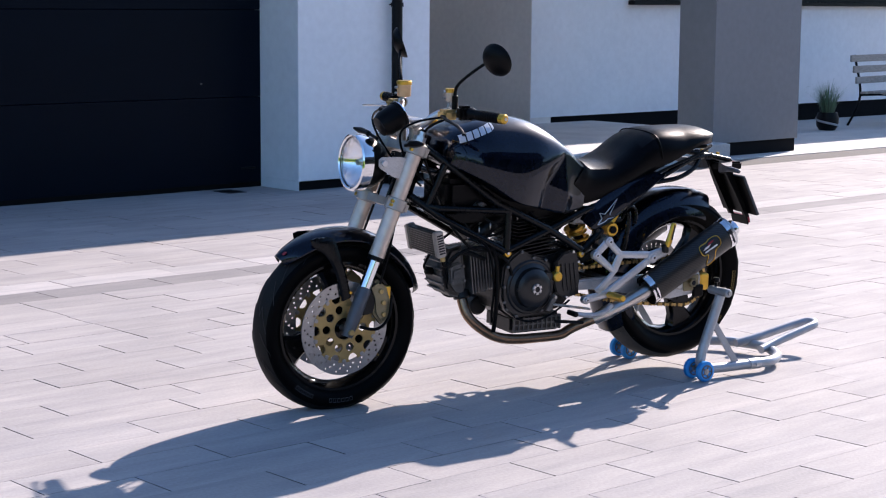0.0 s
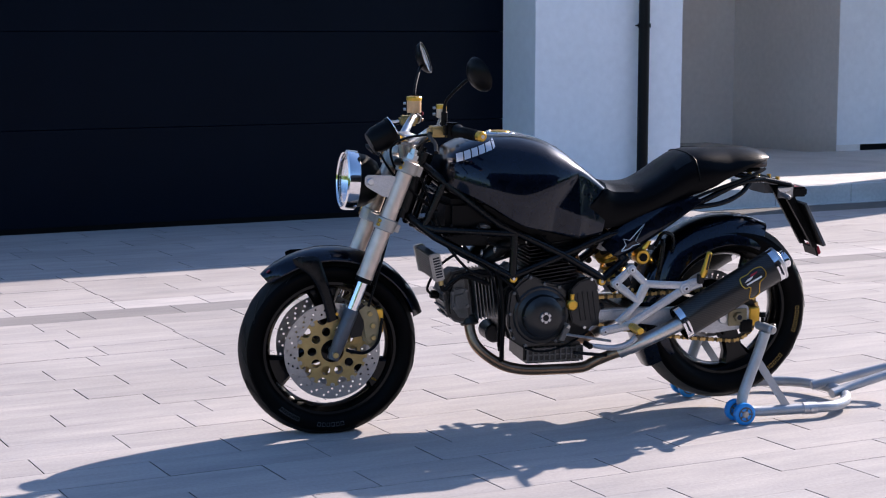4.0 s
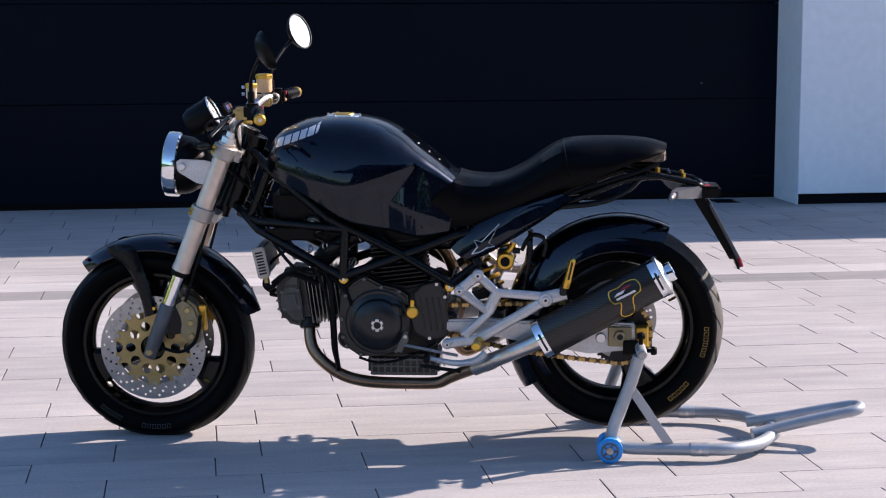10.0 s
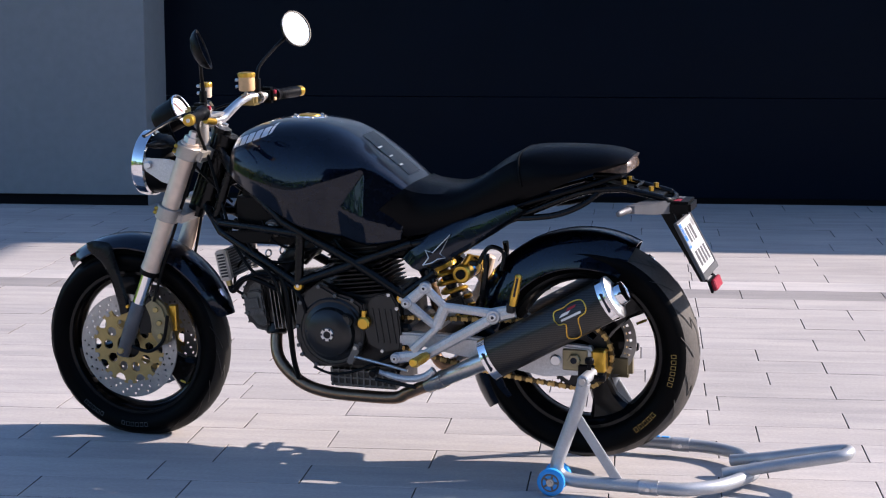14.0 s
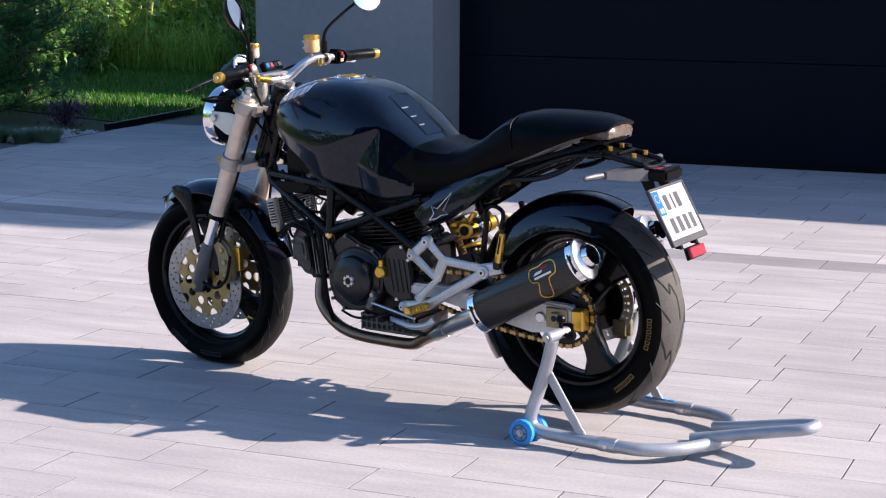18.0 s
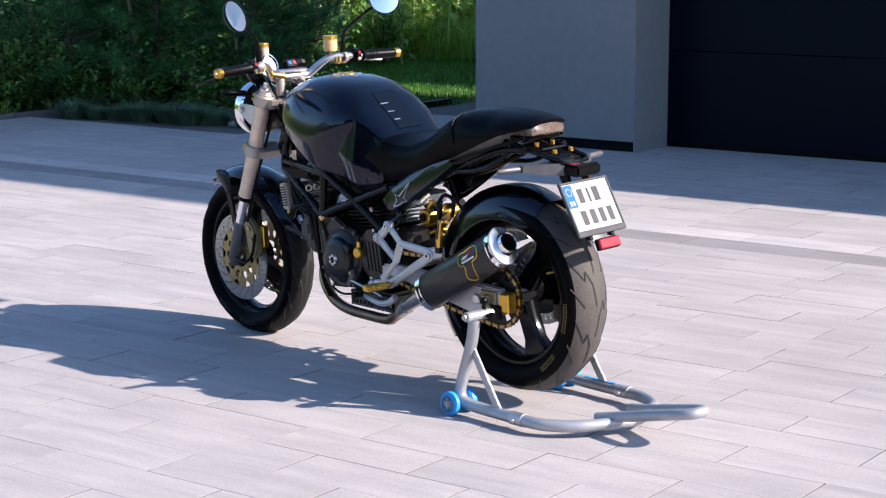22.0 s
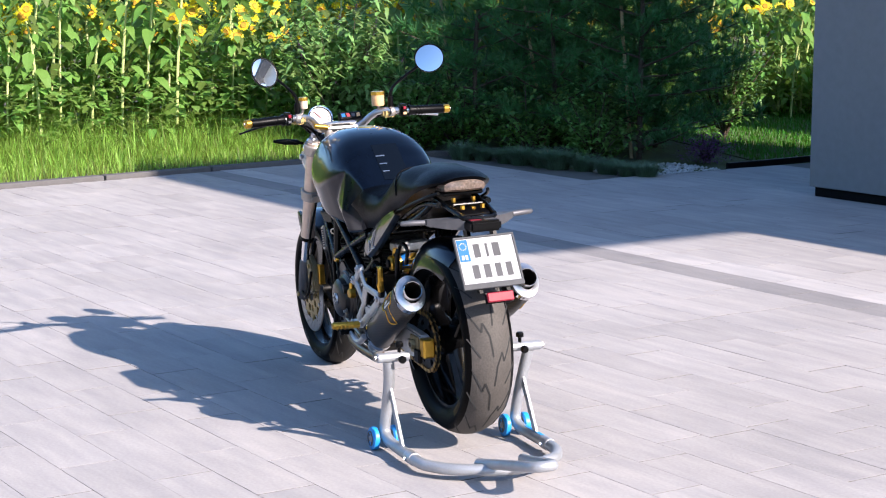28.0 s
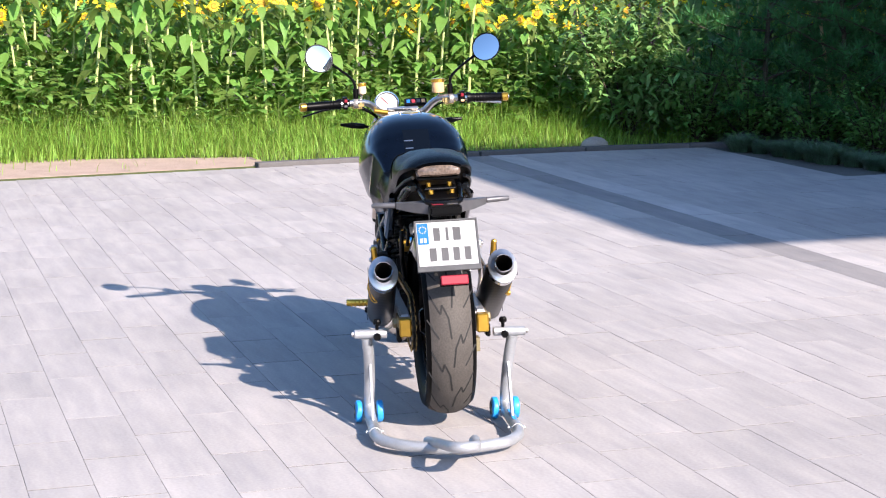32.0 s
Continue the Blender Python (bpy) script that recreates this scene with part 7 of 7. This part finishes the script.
# the field behind: leaves and stems without number
vs, fs = [], []
for _ in range(22000):
    y = rg.uniform(-7.0, 17.0)
    x = -10.2 - rg.random() * 4.5 if y < 12 else rg.uniform(-14.5, -4.5)
    yy = y if y < 12 else 15.4 + rg.random() * 2.5
    z = rg.uniform(0.1, 2.0)
    az = rg.uniform(0, 6.28)
    out = Vector((math.cos(az), math.sin(az), rg.uniform(-0.5, 0.4))).normalized()
    leaf(vs, fs, Vector((x, yy, z)), out, Vector((0, 0, 1)), rg.uniform(0.10, 0.17), rg.uniform(0.035, 0.06), rg.uniform(0.2, 0.7))
for _ in range(12000):
    y, d = rg.uniform(-6.0, 10.0), rg.random() ** 0.8
    x = -8.6 - d * 1.8 - (0.5 if y > 6 else 0)
    z = rg.uniform(0.05, 0.55 + 0.6 * d)
    az = rg.uniform(0, 6.28)
    out = Vector((math.cos(az), math.sin(az), rg.uniform(-0.2, 0.7))).normalized()
    leaf(vs, fs, Vector((x, y, z)), out, Vector((0, 0, 1)), rg.uniform(0.07, 0.15), rg.uniform(0.025, 0.05), rg.uniform(0.1, 0.7))
raw("field_foliage", vs, fs, SUNLEAF, None, "dense green sunflower foliage of the field", "field", "stuff")
vs, fs = [], []
for _ in range(1100):
    y = rg.uniform(-7, 12)
    x = -10.5 - rg.random() * 4
    z = rg.uniform(1.1, 1.7)
    c2 = Vector((x, y, z))
    for k in range(9):
        a = 2 * math.pi * k / 9
        leaf(vs, fs, c2, Vector((0.2, math.cos(a), math.sin(a))).normalized(), Vector((1, 0, 0)), 0.055, 0.014, 0.1)
for _ in range(260):
    c2 = Vector((rg.uniform(-14, -3.5), rg.uniform(15.2, 16.5), rg.uniform(0.9, 1.9)))
    for k in range(9):
        a = 2 * math.pi * k / 9
        leaf(vs, fs, c2, Vector((math.cos(a), -0.2, math.sin(a))).normalized(), Vector((0, -1, 0)), 0.075, 0.02, 0.1)
raw("field_blossom", vs, fs, PETAL, None, "far yellow sunflower blossom", "field", "stuff")
vs, fs = [], []
for _ in range(42000):
    y = rg.uniform(-6.5, 9.0)
    x = -8.3 - rg.random() * 1.5 - (0.7 if y > 5.4 else 0)
    blade(vs, fs, x, y, -0.05, rg.uniform(0.10, 0.34) + 0.38 * rg.random() ** 4, rg.uniform(0.0016, 0.0042), rg.uniform(0, 6.28), rg.uniform(0.2, 1.2))
raw("field_grass", vs, fs, GRASS, None, "tall pale green grass at the foot of the sunflowers", "grass", "stuff")
# tall pale grass behind the lawn
vs, fs = [], []
for _ in range(15000):
    x, y = rg.uniform(-11.0, -3.6), rg.uniform(12.6, 15.2)
    if rg.random() < 0.4:
        x, y = rg.uniform(-11.6, -9.6), rg.uniform(8.8, 14.0)
    blade(vs, fs, x, y, -0.03, (0.3 + 0.5 * rg.random()) * (1 + 0.6 * max(0.0, y - 13.4)), rg.uniform(0.004, 0.010), rg.uniform(0, 6.28), rg.uniform(0.15, 0.9))
raw("tall_grass", vs, fs, GRASS, None, "tall sunlit grass behind the lawn", "grass", "stuff")
# maize and wild growth behind the lawn
vs, fs = [], []
for _ in range(2600):
    x, y = rg.uniform(-14, -3.2), rg.uniform(15.3, 17.6)
    h = rg.uniform(1.2, 2.4)
    for k in range(4):
        blade(vs, fs, x, y, rg.uniform(0, 0.6) * h, h * 0.55, 0.022, rg.uniform(0, 6.28), rg.uniform(0.4, 1.0))
raw("maize", vs, fs, CORN, None, "tall pale green maize behind the lawn", "maize", "stuff")
vs, fs = [], []
for _ in range(11000):
    x, y = rg.uniform(-10.9, -9.2), rg.uniform(8.6, 15.2)
    if rg.random() < 0.35:
        x, y = rg.uniform(-10.4, -4.0), rg.uniform(14.2, 15.3)
    out = Vector((rg.uniform(-1, 1), rg.uniform(-1, 1), rg.uniform(-0.3, 0.8))).normalized()
    leaf(vs, fs, Vector((x, y, (0.75 if x < -9.2 else 1.5) * rg.random() ** 1.4 + 0.02)), out, Vector((0, 0, 1)), rg.uniform(0.06, 0.12), rg.uniform(0.02, 0.04), 0.4)
for _ in range(4500):
    x, y = rg.uniform(-11.0, -3.4), rg.uniform(13.4, 15.4)
    out = Vector((rg.uniform(-1, 1), rg.uniform(-1, 1), rg.uniform(-0.3, 0.8))).normalized()
    leaf(vs, fs, Vector((x, y, 0.02 + (0.4 + 0.95 * (y - 13.4)) * rg.random())), out, Vector((0, 0, 1)), rg.uniform(0.07, 0.14), rg.uniform(0.025, 0.05), 0.4)
raw("hedge_growth", vs, fs, SUNLEAF, None, "wild leafy growth behind the lawn", "hedge", "stuff")


def pine(seed, height, label):
    """A young pine: thin bent trunk, whorled limbs, tufts of long needles."""
    r = random.Random(seed)
    root = thing("pine_tree", label, "tree", pose(0, 0, 0), group="young pines in the bed")
    line = [Vector((0, 0, -0.05)), Vector((0.03, -0.02, height * 0.3)), Vector((-0.04, 0.05, height * 0.7)), Vector((-0.03, 0.02, height))]
    part("trunk", tube(line, [0.026, 0.022, 0.015, 0.007], 8, 5), BARK, root)
    pts = curve_points(line, 12)
    limbs = bmesh.new()
    vs, fs = [], []
    for k in range(46):
        t = 0.10 + 0.88 * (k / 46)
        q = pts[int(t * (len(pts) - 1))]
        az = k * 2.4 + r.uniform(-0.4, 0.4)
        ln_ = (1.05 - 0.75 * t) * r.uniform(0.7, 1.1)
        out = Vector((math.cos(az), math.sin(az), r.uniform(0.1, 0.5))).normalized()
        end = q + out * ln_
        tube([q, q + out * ln_ * 0.5 + Vector((0, 0, -0.02)), end], [0.011, 0.008, 0.004], 5, bm=limbs, caps=False)
        for j in range(14):
            c2 = q.lerp(end, 0.12 + 0.88 * j / 13) + Vector((r.uniform(-0.08, 0.08), r.uniform(-0.08, 0.08), r.uniform(-0.03, 0.08)))
            for i in range(30):
                d = (out * 0.6 + Vector((r.gauss(0, 0.7), r.gauss(0, 0.7), r.gauss(0.35, 0.6)))).normalized()
                sd = d.cross(Vector((r.uniform(-1, 1), r.uniform(-1, 1), 1))).normalized() * 0.0042
                n = len(vs)
                tip = c2 + d * r.uniform(0.09, 0.18)
                vs.extend((tuple(c2 - sd), tuple(c2 + sd), tuple(tip)))
                fs.append((n, n + 1, n + 2))
    tagged(part("branchwork", limbs, BARK, root), kind="stuff")
    raw("needles", vs, fs, NEEDLE, root, "dark green long needles", kind="stuff")
    return root


pa = pine(3, 2.7, "young dark green pine tied to a stake in the bed")
pa.matrix_basis = pose(-6.55, 6.75, -0.03)
for x, y, a, s2 in ((-7.25, 6.3, 130, 0.95), (-7.9, 5.95, 250, 1.05), (-7.35, 7.6, 60, 1.1), (-8.5, 6.9, 310, 1.0), (-8.0, 7.2, 20, 1.1), (-7.0, 7.15, 200, 0.9)):
    ob = copy_thing(pa, pose(x, y, -0.03, 0, 0, a))
    ob.scale = (s2, s2, s2)
for x, y, lean in ((-6.66, 6.75, -3), (-7.45, 6.4, -6), (-8.35, 6.0, -4)):
    tagged(part("plant_stake", tube([(0, 0, -0.1), (0, 0, 1.9)], [0.017, 0.015], 8), STAKE, None, m=pose(x, y, 0, -1.2 * lean, lean, 0)), "round wooden stake supporting a young pine", "stake", "stakes beside the pines")


def tuft(seed, radius, count, material, name, label, category):
    r = random.Random(seed)
    vs, fs = [], []
    for _ in range(count):
        az, q = r.uniform(0, 6.28), r.random() ** 0.5 * radius * 0.35
        blade(vs, fs, q * math.cos(az), q * math.sin(az), 0.0, radius * r.uniform(0.8, 1.25), 0.0022, az + r.uniform(-0.6, 0.6), r.uniform(0.15, 0.95))
    return raw(name, vs, fs, material, None, label, category)


tb = tuft(1, 0.27, 1200, FESCUE, "fescue_tuft", "round tuft of blue-green fescue at the bed's edge", "grass tuft")
tagged(tb, group="fescue tufts along the bed")
tb.matrix_basis = pose(-7.25, 5.34, -0.03) @ Matrix.Diagonal((0.85, 0.85, 0.66, 1))
for k in range(9):
    t = (k + 1) / 9
    ob = copy_thing(tb, pose(-7.25 + 2.05 * t + rg.uniform(-0.05, 0.05), 5.36 + 0.36 * t + rg.uniform(-0.06, 0.06), -0.03, 0, 0, 37 * k))
    s2 = rg.uniform(0.60, 0.95)
    ob.scale = (s2, s2, s2 * 0.8)


def bush(seed, size, count, material, name, label, lw=(0.05, 0.018)):
    """A leafy shrub: stems and many small leaves on an uneven outline."""
    r = random.Random(seed)
    root = thing(name, label, "shrub", pose(0, 0, 0))
    st2 = bmesh.new()
    tips = []
    for k in range(16):
        az, el = r.uniform(0, 6.28), r.uniform(0.5, 1.4)
        d = Vector((math.cos(az) * math.cos(el), math.sin(az) * math.cos(el), math.sin(el)))
        q = Vector((d.x * size[0], d.y * size[0], d.z * size[1])) * r.uniform(0.7, 1.1)
        tube([(0, 0, 0), q * 0.5 + Vector((0, 0, 0.08)), q], [0.012, 0.008, 0.003], 5, bm=st2, caps=False)
        tips.append(q)
    tagged(part("branchwork", st2, BARK, root), kind="stuff")
    vs, fs = [], []
    for _ in range(count):
        q = r.choice(tips) * r.uniform(0.3, 1.05) + Vector((r.gauss(0, 0.09), r.gauss(0, 0.09), r.gauss(0, 0.08)))
        q.z = max(q.z, 0.03)
        out = Vector((r.uniform(-1, 1), r.uniform(-1, 1), r.uniform(-0.5, 0.6))).normalized()
        leaf(vs, fs, q, out, Vector((0, 0, 1)), lw[0] * r.uniform(0.7, 1.4), lw[1] * r.uniform(0.7, 1.3), 0.3)
    raw("leaves", vs, fs, material, root, kind="stuff")
    return root, tips


bd, tips = bush(7, (0.75, 1.55), 3400, BUSHLEAF, "butterfly_bush", "tall butterfly bush with purple flower spikes", (0.10, 0.022))
bd.matrix_basis = pose(-8.35, 4.75, -0.03)
vs, fs = [], []
for q in tips[:11]:
    for k in range(90):
        t = rg.random()
        c2 = q + Vector((q.x * 0.12 * t, q.y * 0.12 * t, 0.16 * t)) + Vector((rg.gauss(0, 0.013), rg.gauss(0, 0.013), 0)) * (1.2 - t)
        leaf(vs, fs, c2, Vector((rg.uniform(-1, 1), rg.uniform(-1, 1), 0.3)).normalized(), Vector((0, 0, 1)), 0.018, 0.007, 0.2)
raw("flower_spike", vs, fs, PURPLE, bd, "purple flower spikes", kind="stuff")
b3, _ = bush(9, (0.6, 1.0), 1800, SHRUB, "garden_shrub", "dark green leafy shrub behind the fescue")
b3.matrix_basis = pose(-8.1, 5.35, -0.03)
b4, _ = bush(13, (0.45, 0.42), 1500, PURPLE, "barberry", "low dark purple barberry on white gravel", (0.03, 0.012))
b4.matrix_basis = pose(-5.95, 7.0, -0.02) @ Matrix.Scale(0.62, 4)
for x, y, s2, a in ((-7.9, 5.75, 1.0, 40), (-7.2, 6.0, 0.9, 130), (-6.5, 6.2, 0.8, 220), (-8.5, 5.6, 1.2, 300), (-7.6, 6.7, 1.1, 80), (-6.9, 6.6, 0.9, 10), (-8.9, 6.6, 1.3, 190)):
    ob = copy_thing(b3, pose(x, y, -0.03, 0, 0, a))
    ob.scale = (s2, s2, s2 * 0.85)
b5, _ = bush(14, (0.6, 1.3), 2200, SHRUB, "garden_shrub", "dense dark shrub beside the lawn")
b5.matrix_basis = pose(-7.5, 8.6, -0.02)
for x, y, s2, a in ((-8.9, 11.6, 0.75, 50), (-7.3, 12.6, 0.8, 160)):
    ob = copy_thing(b5, pose(x, y, -0.02, 0, 0, a))
    ob.scale = (s2, s2, s2)
# gravel, rock, red fittings
vs, fs = [], []
for _ in range(520):
    x, y = rg.uniform(-6.1, -5.38), rg.uniform(5.72, 6.75)
    s2 = rg.uniform(0.010, 0.022)
    n = len(vs)
    p = [(s2, 0, 0), (0, s2, 0), (-s2, 0, 0), (0, -s2, 0), (0, 0, s2 * 0.8), (0, 0, -s2 * 0.5)]
    a = rg.uniform(0, 6.28)
    vs.extend((x + u * math.cos(a) - v * math.sin(a), y + u * math.sin(a) + v * math.cos(a), -0.025 + w) for u, v, w in p)
    for k in range(4):
        fs.extend(((n + k, n + (k + 1) % 4, n + 4), (n + (k + 1) % 4, n + k, n + 5)))
raw("gravel", vs, fs, GRAVEL, None, "white gravel strewn on the bed", "gravel", "stuff")
b2 = bmesh.new()
bmesh.ops.create_icosphere(b2, subdivisions=3, radius=0.10)
for v in b2.verts:
    v.co *= 1 + 0.25 * noise.noise(v.co * 6)
    v.co = Vector((v.co.x * 0.8, v.co.y * 1.3, max(v.co.z * 0.75, -0.08)))
tagged(part("rock", b2, ROCK, None, m=pose(-7.8, 4.2, 0.03)), "brown field rock on the verge", "rock")
for x, y, z in ((-5.35, 9.6, 0.03), (-3.86, 6.35, 0.03)):
    b2 = tube([(0, 0, 0), (0.07, 0.02, 0.03), (0.14, 0.0, 0.01)], [0.02, 0.035, 0.02], 10, 4)
    tagged(part("hose_fitting", b2, REDPL, None, m=pose(x, y, z)), "small red plastic hose fitting on the paving", "hose fitting")
# lavender pot by the wing
pot = thing("lavender_pot", "mottled round pot of grey-green lavender on the forecourt", "plant pot", pose(11.88, 7.4, -0.004) @ Matrix.Scale(0.8, 4))
part("pot", lathe([(0.0, 0.0), (0.11, 0.0), (0.15, 0.06), (0.16, 0.16), (0.135, 0.25), (0.12, 0.25), (0.12, 0.22), (0.0, 0.22)], 28, m=Matrix.Rotation(radians(90), 4, "X")), DARKM, pot)
for k in range(110):
    a, z = k * 2.4, 0.035 + 0.19 * ((k * 0.618) % 1)
    r = 0.002 + float(np.interp(z, (0.0, 0.06, 0.16, 0.25), (0.11, 0.15, 0.16, 0.135)))
    part("pebble_spot", lathe([(0.0, -0.006), (0.014, -0.003), (0.017, 0.004)], 7), PLATEW, pot, m=Matrix.Translation((r * math.cos(a), r * math.sin(a), z)) @ Vector((-math.cos(a), -math.sin(a), 0)).to_track_quat("Y", "Z").to_matrix().to_4x4())
vs, fs = [], []
for _ in range(320):
    az, q = rg.uniform(0, 6.28), rg.random() * 0.09
    blade(vs, fs, q * math.cos(az), q * math.sin(az), 0.2, rg.uniform(0.25, 0.55), 0.004, az, rg.uniform(0.1, 0.7))
raw("lavender", vs, fs, FESCUE, pot, "grey-green lavender stalks", kind="stuff")
# far trees all round
vs, fs = [], []
for _ in range(9000):
    a = rg.uniform(0, 6.28)
    R = rg.uniform(48, 60)
    z = rg.random() ** 1.3 * (5.5 + 2.5 * math.sin(a * 7) + 1.5 * math.sin(a * 17))
    c2 = Vector((R * math.cos(a), R * math.sin(a), z))
    out = Vector((rg.uniform(-1, 1), rg.uniform(-1, 1), rg.uniform(-0.5, 0.8))).normalized()
    leaf(vs, fs, c2, out, Vector((0, 0, 1)), rg.uniform(1.2, 2.4), rg.uniform(0.7, 1.2), 0.4)
raw("far_woods", vs, fs, SHRUB, None, "far belt of trees round the fields", "trees", "stuff")
flat("far_meadow", [(-46, -46), (46, -46), (46, -15), (-46, -15)], -0.05, GREENSOIL, "green meadow across the road", "meadow", 0.02)

# neighbour's house across the road, out of view, all dark for the tank's reflection
nb = thing("neighbour_house", "dark neighbouring house, out of view, for the tank's reflection", "house", pose(2, -21, -0.05))
part("wall", box(-8, 8, -5, 5, 0, 4.6), DARKM, nb, smooth=False)
part("roof", loft([[(x, -6, 4.5), (x, 0, 9.4), (x, 6, 4.5), (x, 6, 4.25), (x, 0, 9.1), (x, -6, 4.25)] for x in (-8.8, 8.8)]), DARKM, nb, "dark tiled gable roof", smooth=False)
part("gable", loft([[(x, -5, 4.6), (x, 0, 8.7), (x, 5, 4.6)] for x in (-8, 8)]), DARKM, nb, smooth=False)
for x in (-6, -2.5, 2.5, 6):
    w = part("window", box(x - 0.7, x + 0.7, 4.96, 5.03, 1.2, 2.7), WINDOWG, nb, smooth=False)
    part("window_frame", box(x - 0.78, x + 0.78, 4.98, 5.02, 1.12, 2.78), DARKM, w, smooth=False)

# ---- plank pavers, row by row: three lengths in turn, every other row shifted ----
GAP, SLIT, THICK = 0.0036, 0.0011, 0.012
LENGTHS = (0.63, 0.525, 0.43)
CYCLE = sum(LENGTHS)


def plank_shape(x0, x1, y0, y1):
    """Corners and faces of one plank: chamfered ends, nearly sharp long edges."""
    ex, ey, z0 = 0.0014, 0.0006, -THICK
    v = [(x0, y0, z0), (x1, y0, z0), (x1, y1, z0), (x0, y1, z0), (x0, y0, -0.0006), (x1, y0, -0.0006), (x1, y1, -0.0006), (x0, y1, -0.0006),
         (x0 + ex, y0 + ey, 0), (x1 - ex, y0 + ey, 0), (x1 - ex, y1 - ey, 0), (x0 + ex, y1 - ey, 0)]
    f = [(0, 1, 5, 4), (1, 2, 6, 5), (2, 3, 7, 6), (3, 0, 4, 7), (4, 5, 9, 8), (5, 6, 10, 9), (6, 7, 11, 10), (7, 4, 8, 11), (8, 9, 10, 11)]
    return v, f


SIDES = [1, 1, 1, 1, 0, 0, 0, 0, 0]   # sides take the dark sand colour so sunlit joints read dark, paver face on top
shared = {}
for ln_ in LENGTHS:
    v, f = plank_shape(GAP / 2, ln_ - GAP / 2, SLIT / 2, 0.197 - SLIT / 2)
    me = bpy.data.meshes.new("paver")
    me.from_pydata(v, [], f)
    me.materials.append(PAVE)
    me.materials.append(SAND)
    me.polygons.foreach_set("material_index", SIDES)
    shared[ln_] = me
rng = random.Random(5)
drive = bpy.data.objects["driveway"]
joined = {"far": ([], []), "dark": ([], []), "pale": ([], [])}
rows, y0 = [], 1.385
for k in range(0, 23):
    w = 0.197 if k == 0 else 0.20 + 0.005 * k
    rows.append((k, y0, w))
    y0 += w
rows += [(k, 1.385 + 0.197 * k, 0.197) for k in range(-1, -36, -1)]
for k, y0, w in rows:
    back = y0 > 5.15
    lo, lim = (-5.3, 4.58) if back else (left_edge(y0), 12.0)
    shift = (1.49 if k % 2 == 0 else rng.choice((1.19, 1.08, 1.20, 1.27))) + rng.uniform(-0.012, 0.012)
    x = shift - CYCLE * math.ceil((shift - lo) / CYCLE)
    i = 0
    while x < lim:
        ln_ = LENGTHS[i % 3]
        i += 1
        a, b = max(x, lo), min(x + ln_, lim)
        dz = rng.uniform(-0.0006, 0.0006)
        if b - a > 0.04:
            if k >= 0 or not (-3.1 < x < 3.3 and k > -19) or b - a < ln_ - 1e-6:
                vs, fs = joined["dark" if k == 7 else "pale" if k == 8 else "far"]
                v, f = plank_shape(a + GAP / 2, b - GAP / 2, y0 + SLIT / 2, y0 + w - SLIT / 2)
                n = len(vs)
                vs.extend((p, q, r + dz) for p, q, r in v)
                fs.extend(tuple(j + n for j in q) for q in f)
            else:
                ob = new("paver", shared[ln_])
                ob.parent = drive
                ob.location = (x, y0, dz)
        x += ln_
for key, mt, lab in (("far", PAVEJ, "grey-beige plank pavers further off"), ("dark", PAVED, "one darker row of plank pavers"), ("pale", PAVEL, "one paler row of plank pavers")):
    me = bpy.data.meshes.new("paver_rows")
    me.from_pydata(joined[key][0], [], joined[key][1])
    me.materials.append(mt)
    me.materials.append(SAND)
    me.polygons.foreach_set("material_index", SIDES * (len(me.polygons) // 9))
    ob = new("paver_rows", me)
    ob.parent = drive
    tagged(ob, lab, kind="stuff")
setting("driveway_far", box(-6.2, 16, -14, 1.385 - 0.197 * 35, -0.011, 0.0), PAVEJ, "grey paved driveway beyond the plank rows", "driveway")
